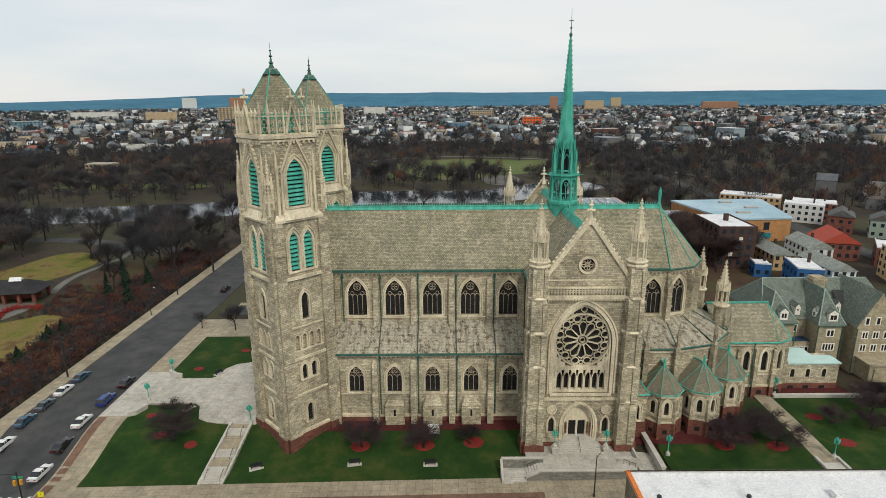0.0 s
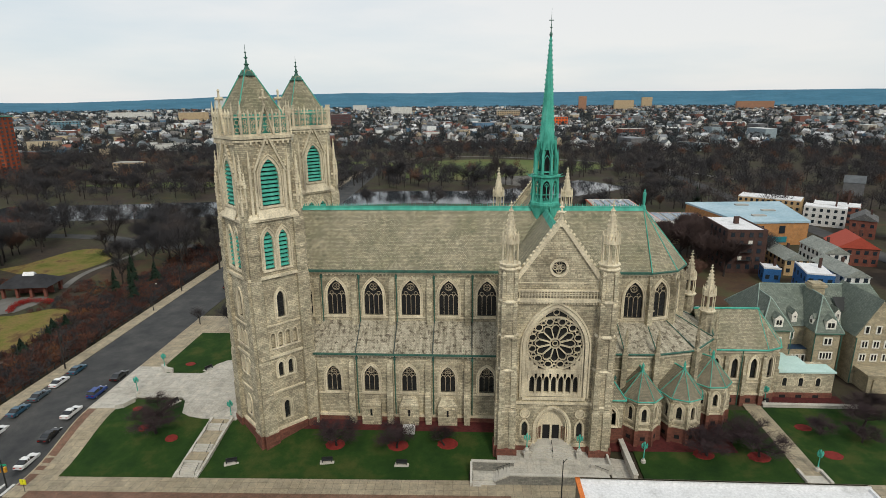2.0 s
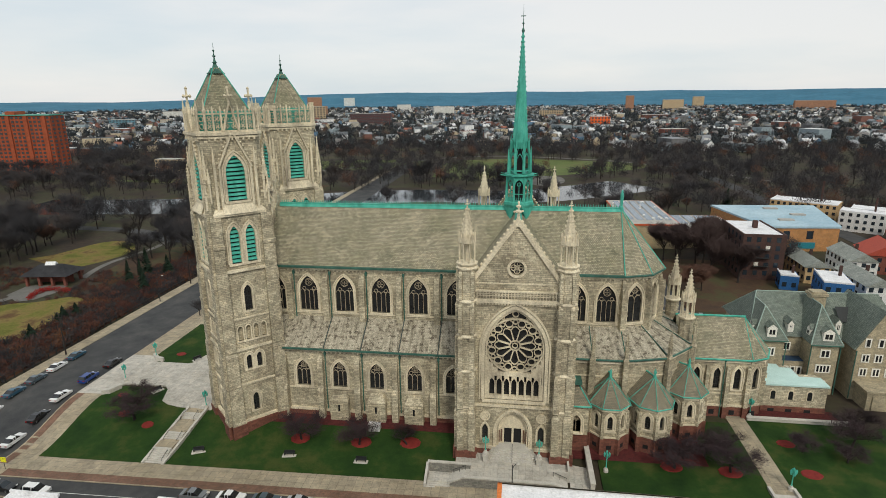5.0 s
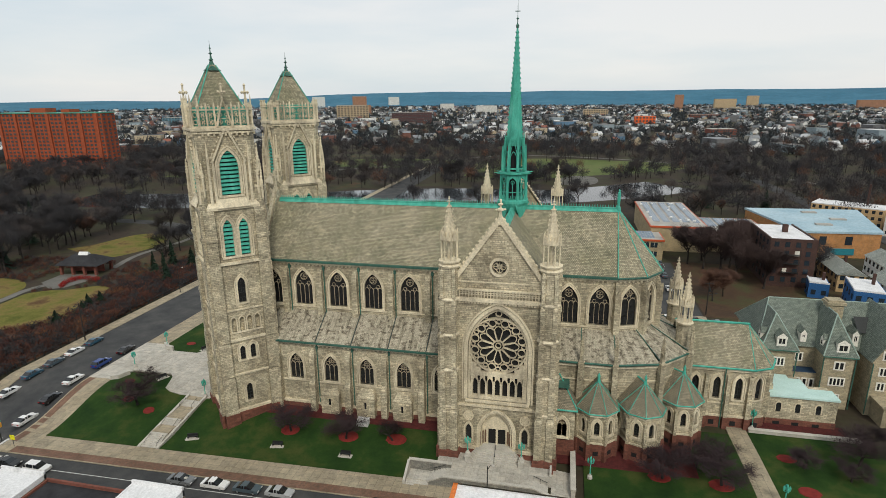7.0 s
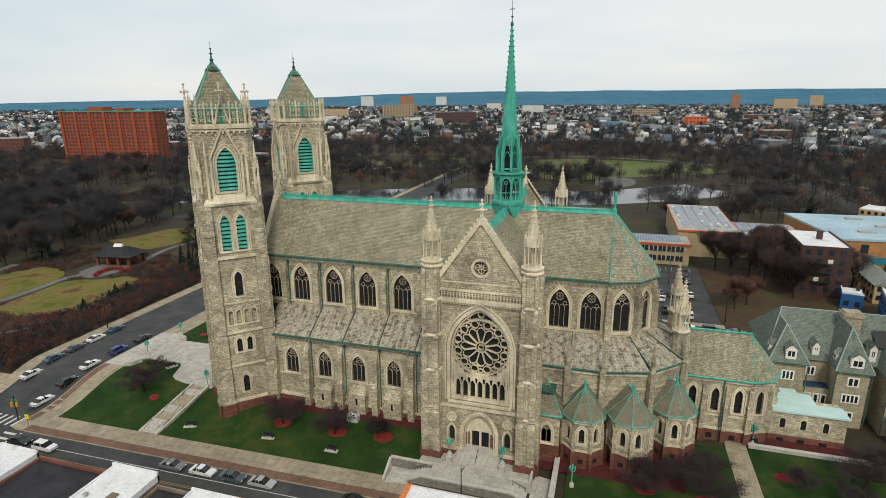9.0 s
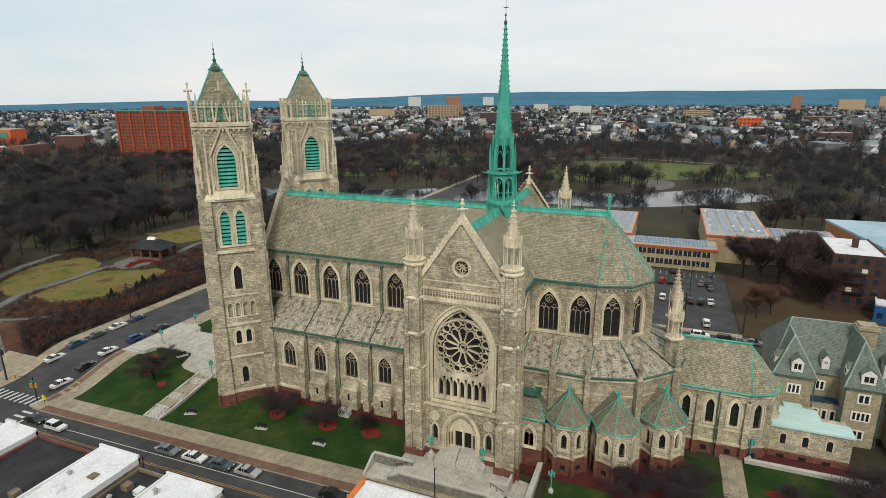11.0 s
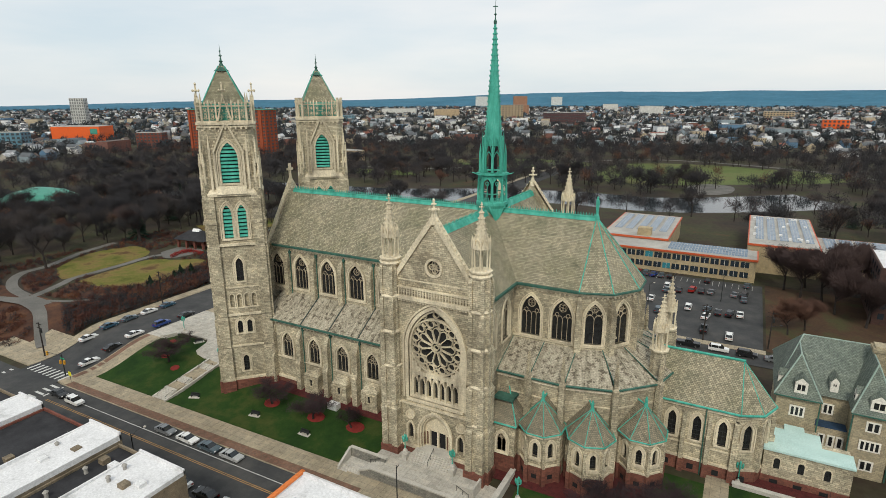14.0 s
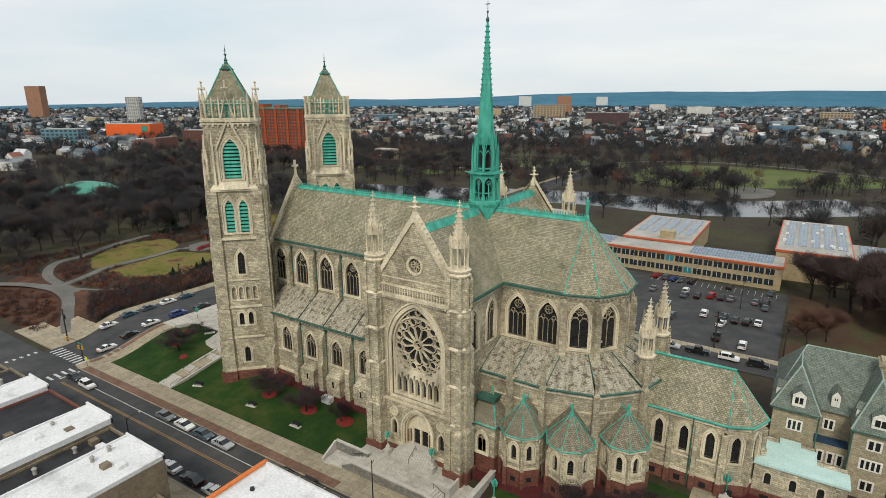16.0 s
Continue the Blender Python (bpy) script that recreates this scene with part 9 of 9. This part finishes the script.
count = 0
for i in range(40000):
    a, r_ = math.radians(rng.uniform(-50, 80)), math.sqrt(rng.uniform(430 ** 2, 3600 ** 2))
    if rng.random() < (r_ / 4200) ** 0.9:
        continue
    x, y = -r_ * math.sin(a), -100 + r_ * math.cos(a)
    gx_, gy_ = x * 0.94 + y * 0.34, -x * 0.34 + y * 0.94
    if gy_ % 62 < 14 or gx_ % 150 < 14:
        continue
    x0_, y0_ = (x + 120) / 500, (y - 300) / 330
    if x0_ * x0_ + y0_ * y0_ < 1 or ((x - 260) / 260) ** 2 + ((y - 400) / 190) ** 2 < 1 or y < 60 and x > -700:
        continue
    big = rng.random() < 0.06
    add_house(x, y, rng.uniform(16, 40) if big else rng.uniform(7, 10), rng.uniform(14, 24) if big else rng.uniform(9, 14), rng.uniform(6, 16) if big else rng.uniform(5.5, 8.5), 20 + rng.choice((0, 90, 180, 270)) + rng.uniform(-4, 4), big or rng.random() < 0.15)
    count += 1
    if count > 5200:
        break
for i in range(60):
    x, y = 215 + rng.uniform(0, 260), 60 + rng.uniform(0, 200)
    add_house(x, y, rng.uniform(8, 12), rng.uniform(10, 15), rng.uniform(6, 9), -34 + rng.choice((0, 90)), rng.random() < 0.4)
M["win_dark_far"] = plain("far_window", (0.05, 0.055, 0.06), 0.3)
solo("town_walls", fast_mesh("town_walls", walls_, "town_wall"), "town_wall", "walls of many small town houses", "houses", kind="stuff")
solo("town_roofs", fast_mesh("town_roofs", roofs_, "town_roof"), "town_roof", "roofs of many small town houses", "houses", kind="stuff")
solo("town_windows", fast_mesh("town_windows", wins_, "win_dark_far"), "win_dark_far", "dark windows of many small town houses", "houses", kind="stuff")


def big_block(name, x0, y0, x1, y1, depth, h, wall, label, floors=0, bays=0, roof="roof_grey", top=None):
    """A slab whose front runs from one corner to the other, with its windows."""
    e = thing(name, (x0 + x1) / 2, (y0 + y1) / 2, 0, label, "building", "landmarks of the town")
    w = math.hypot(x1 - x0, y1 - y0)
    m = pose(x0, y0, 0, 0, 0, math.degrees(math.atan2(y1 - y0, x1 - x0)))
    part("wall", B().box(0, w, 0, depth, -3, h), wall, e, "", m)
    part("roof", B().box(0.6, w - 0.6, 0.6, depth - 0.6, h, h + 0.5), roof, e, "", m)
    if top:
        part("roof_house", B().box(w * 0.3, w * 0.45, 3, depth - 3, h, h + 5).box(w * 0.6, w * 0.68, 3, depth - 3, h, h + 4), top, e, "", m)
    if floors and math.hypot(x0, y0) < 1700:
        fh, bw = h / floors, w / bays
        many = floors * bays > 300
        pane_ = B().box(bw * 0.22, bw * 0.78, -0.35, 0.1, fh * 0.3, fh * 0.82)
        pane_mesh = pane_.mesh("window", M["win_dark_far"])
        rows_ = B()
        for f_ in range(floors):
            for i in range(bays):
                if many:
                    rows_.box((i + 0.22) * bw, (i + 0.78) * bw, -0.35, 0.1, (f_ + 0.3) * fh, (f_ + 0.82) * fh)
                else:
                    part("window", pane_mesh, None, e, "", m @ pose(i * bw, 0, f_ * fh))
        if many:
            tagged(part("window_grid", rows_, "win_dark_far", e, "grid of dark windows", m), kind="stuff")
        end_ = B().box(w - 0.1, w + 0.35, depth * 0.1, depth * 0.24, fh * 0.3, fh * 0.8).mesh("window", M["win_dark_far"])
        for f_ in range(floors):
            for i in range(3):
                part("window", end_, None, e, "", m @ pose(0, i * depth / 3, f_ * fh))
    return e, m, w


M["rust_brick"] = plain("rust_brick", (0.31, 0.07, 0.028), 0.85, scale=0.3)
M["store_orange"] = plain("orange_cladding", (0.75, 0.12, 0.02), 0.6)
M["brown_block"] = plain("brown_concrete", (0.3, 0.16, 0.1), 0.8, scale=0.2)
M["plum_brick"] = plain("plum_brick", (0.1, 0.05, 0.05), 0.85, scale=0.2)
M["tan_block"] = plain("tan_concrete", (0.42, 0.32, 0.2), 0.85, scale=0.2)
M["pale_block"] = plain("pale_concrete", (0.55, 0.55, 0.52), 0.85, scale=0.2)
M["glass_block"] = plain("blue_glass", (0.12, 0.24, 0.3), 0.3, scale=0.2)
e, m, w = big_block("apartment_tower", -502, 321, -405, 337, 20, 50, "rust_brick", "long rust-red brick apartment slab", 15, 26, "rust_brick", "rust_brick")
for i in range(7):
    part("brick_pier", B().box(i * w / 6.4, i * w / 6.4 + 2.6, -1.4, 0.2, -3, 50.4), "rust_brick", e, "", m)
part("eaves_band", B().box(-0.6, w + 0.6, -0.8, 20.6, 50.3, 51.2), "rink_green", e, "green eaves band", m)
e, m, w = big_block("orange_store", -864, 363, -805, 399, 40, 23, "store_orange", "big orange storage building with green sign", 0, 0, "roof_grey")
part("sign", B().box(w - 13, w - 3, -0.6, 0.1, 12, 20), "rink_green", e, "plain green sign panel", m)
for row in (("office_tower", -1423, 700, -1394, 717, 18, 64, "pale_block", "white striped tower block", 18, 6), ("office_tower", -1925, 678, -1885, 700, 26, 96, "brown_block", "tall brown apartment tower", 24, 8), ("office_block", -852, 269, -807, 296, 20, 20, "glass_block", "low blue glass office", 4, 8), ("office_block", -654, 356, -625, 372, 16, 20, "red_brick", "red brick block with pale bands", 5, 7),
            ("housing_block", -381, 1164, -299, 1211, 14, 27, "plum_brick", "long dark plum brick housing block", 8, 20), ("office_block", -618, 1408, -541, 1451, 20, 40, "tan_block", "tan brick block above the trees", 8, 10), ("office_tower", -1018, 2577, -957, 2607, 16, 66, "brown_block", "brown tower on the skyline", 14, 8), ("shop_block", 213, 769, 249, 776, 20, 14, "red_brick", "red brick building among houses", 4, 9),
            ("office_tower", 463, 2523, 497, 2522, 14, 62, "brown_block", "narrow brown tower on the skyline", 14, 4), ("office_block", 600, 2430, 682, 2429, 20, 44, "tan_block", "tan twin block on the skyline", 8, 10), ("office_tower", 901, 3076, 955, 3071, 20, 54, "tan_block", "tan tower on the skyline", 9, 6), ("office_tower", -1529, 3220, -1458, 3252, 20, 66, "pale_block", "pale hospital tower on the skyline", 12, 8),
            ("office_tower", -1097, 3418, -1036, 3446, 20, 62, "pale_block", "pale tower on the skyline", 12, 8), ("warehouse", -429, 596, -371, 592, 20, 7, "pale_block", "long white low warehouse", 0, 0), ("villa", -330, 363, -307, 362, 12, 10, "tan_block", "cream villa by the park", 3, 6), ("office_block", 150, 1133, 190, 1137, 14, 20, "store_orange", "bright red school block", 3, 6),
            ("office_block", -860, 1500, -790, 1540, 20, 26, "tan_block", "tan brick office block", 6, 9), ("office_block", -760, 1880, -690, 1900, 20, 34, "brown_block", "brown block in the town", 8, 9), ("office_block", 60, 1650, 130, 1655, 20, 22, "tan_block", "tan hall in the town", 4, 10), ("office_block", 330, 1500, 400, 1500, 24, 12, "red_brick", "long red roofed hall", 2, 10),
            ("office_block", 1150, 2500, 1300, 2480, 24, 36, "brown_block", "long brown hospital on the skyline", 8, 20), ("office_block", -980, 1150, -930, 1175, 24, 16, "glass_block", "low blue commercial block", 3, 8), ("office_block", -1200, 1700, -1080, 1750, 30, 22, "pale_block", "long pale industrial hall", 3, 14), ("office_block", -300, 1900, -230, 1920, 20, 30, "pale_block", "pale block in the town", 7, 9), ("office_block", -560, 2500, -500, 2520, 20, 30, "pale_block", "pale block on the skyline", 9, 7)):
    big_block(*row)

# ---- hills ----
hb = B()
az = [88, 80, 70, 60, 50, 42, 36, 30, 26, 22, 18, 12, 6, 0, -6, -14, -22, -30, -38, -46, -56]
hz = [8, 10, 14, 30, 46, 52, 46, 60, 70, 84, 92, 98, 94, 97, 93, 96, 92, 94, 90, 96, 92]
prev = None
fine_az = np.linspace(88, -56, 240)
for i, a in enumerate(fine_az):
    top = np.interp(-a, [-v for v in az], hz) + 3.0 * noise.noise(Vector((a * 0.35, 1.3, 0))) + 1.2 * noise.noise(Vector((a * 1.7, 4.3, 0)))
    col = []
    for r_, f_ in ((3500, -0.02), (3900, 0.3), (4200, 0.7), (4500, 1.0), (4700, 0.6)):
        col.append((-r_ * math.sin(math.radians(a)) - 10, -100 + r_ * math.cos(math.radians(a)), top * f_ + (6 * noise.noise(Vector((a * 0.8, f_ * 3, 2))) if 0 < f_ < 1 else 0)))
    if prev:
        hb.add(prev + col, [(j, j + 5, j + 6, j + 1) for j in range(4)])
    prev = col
# The haze of distance is painted into the ridge's blue base colour.
M["hills"] = mottled("haze_blue_hills", [(0.3, (0.025, 0.115, 0.185)), (0.55, (0.038, 0.145, 0.225)), (0.75, (0.06, 0.18, 0.255))], 0.006, 0.05, 0.95, bump=0)
solo("backdrop_hills", hb.weld(), "hills", "low wooded ridge coloured blue for distance haze", "hills", kind="structure")
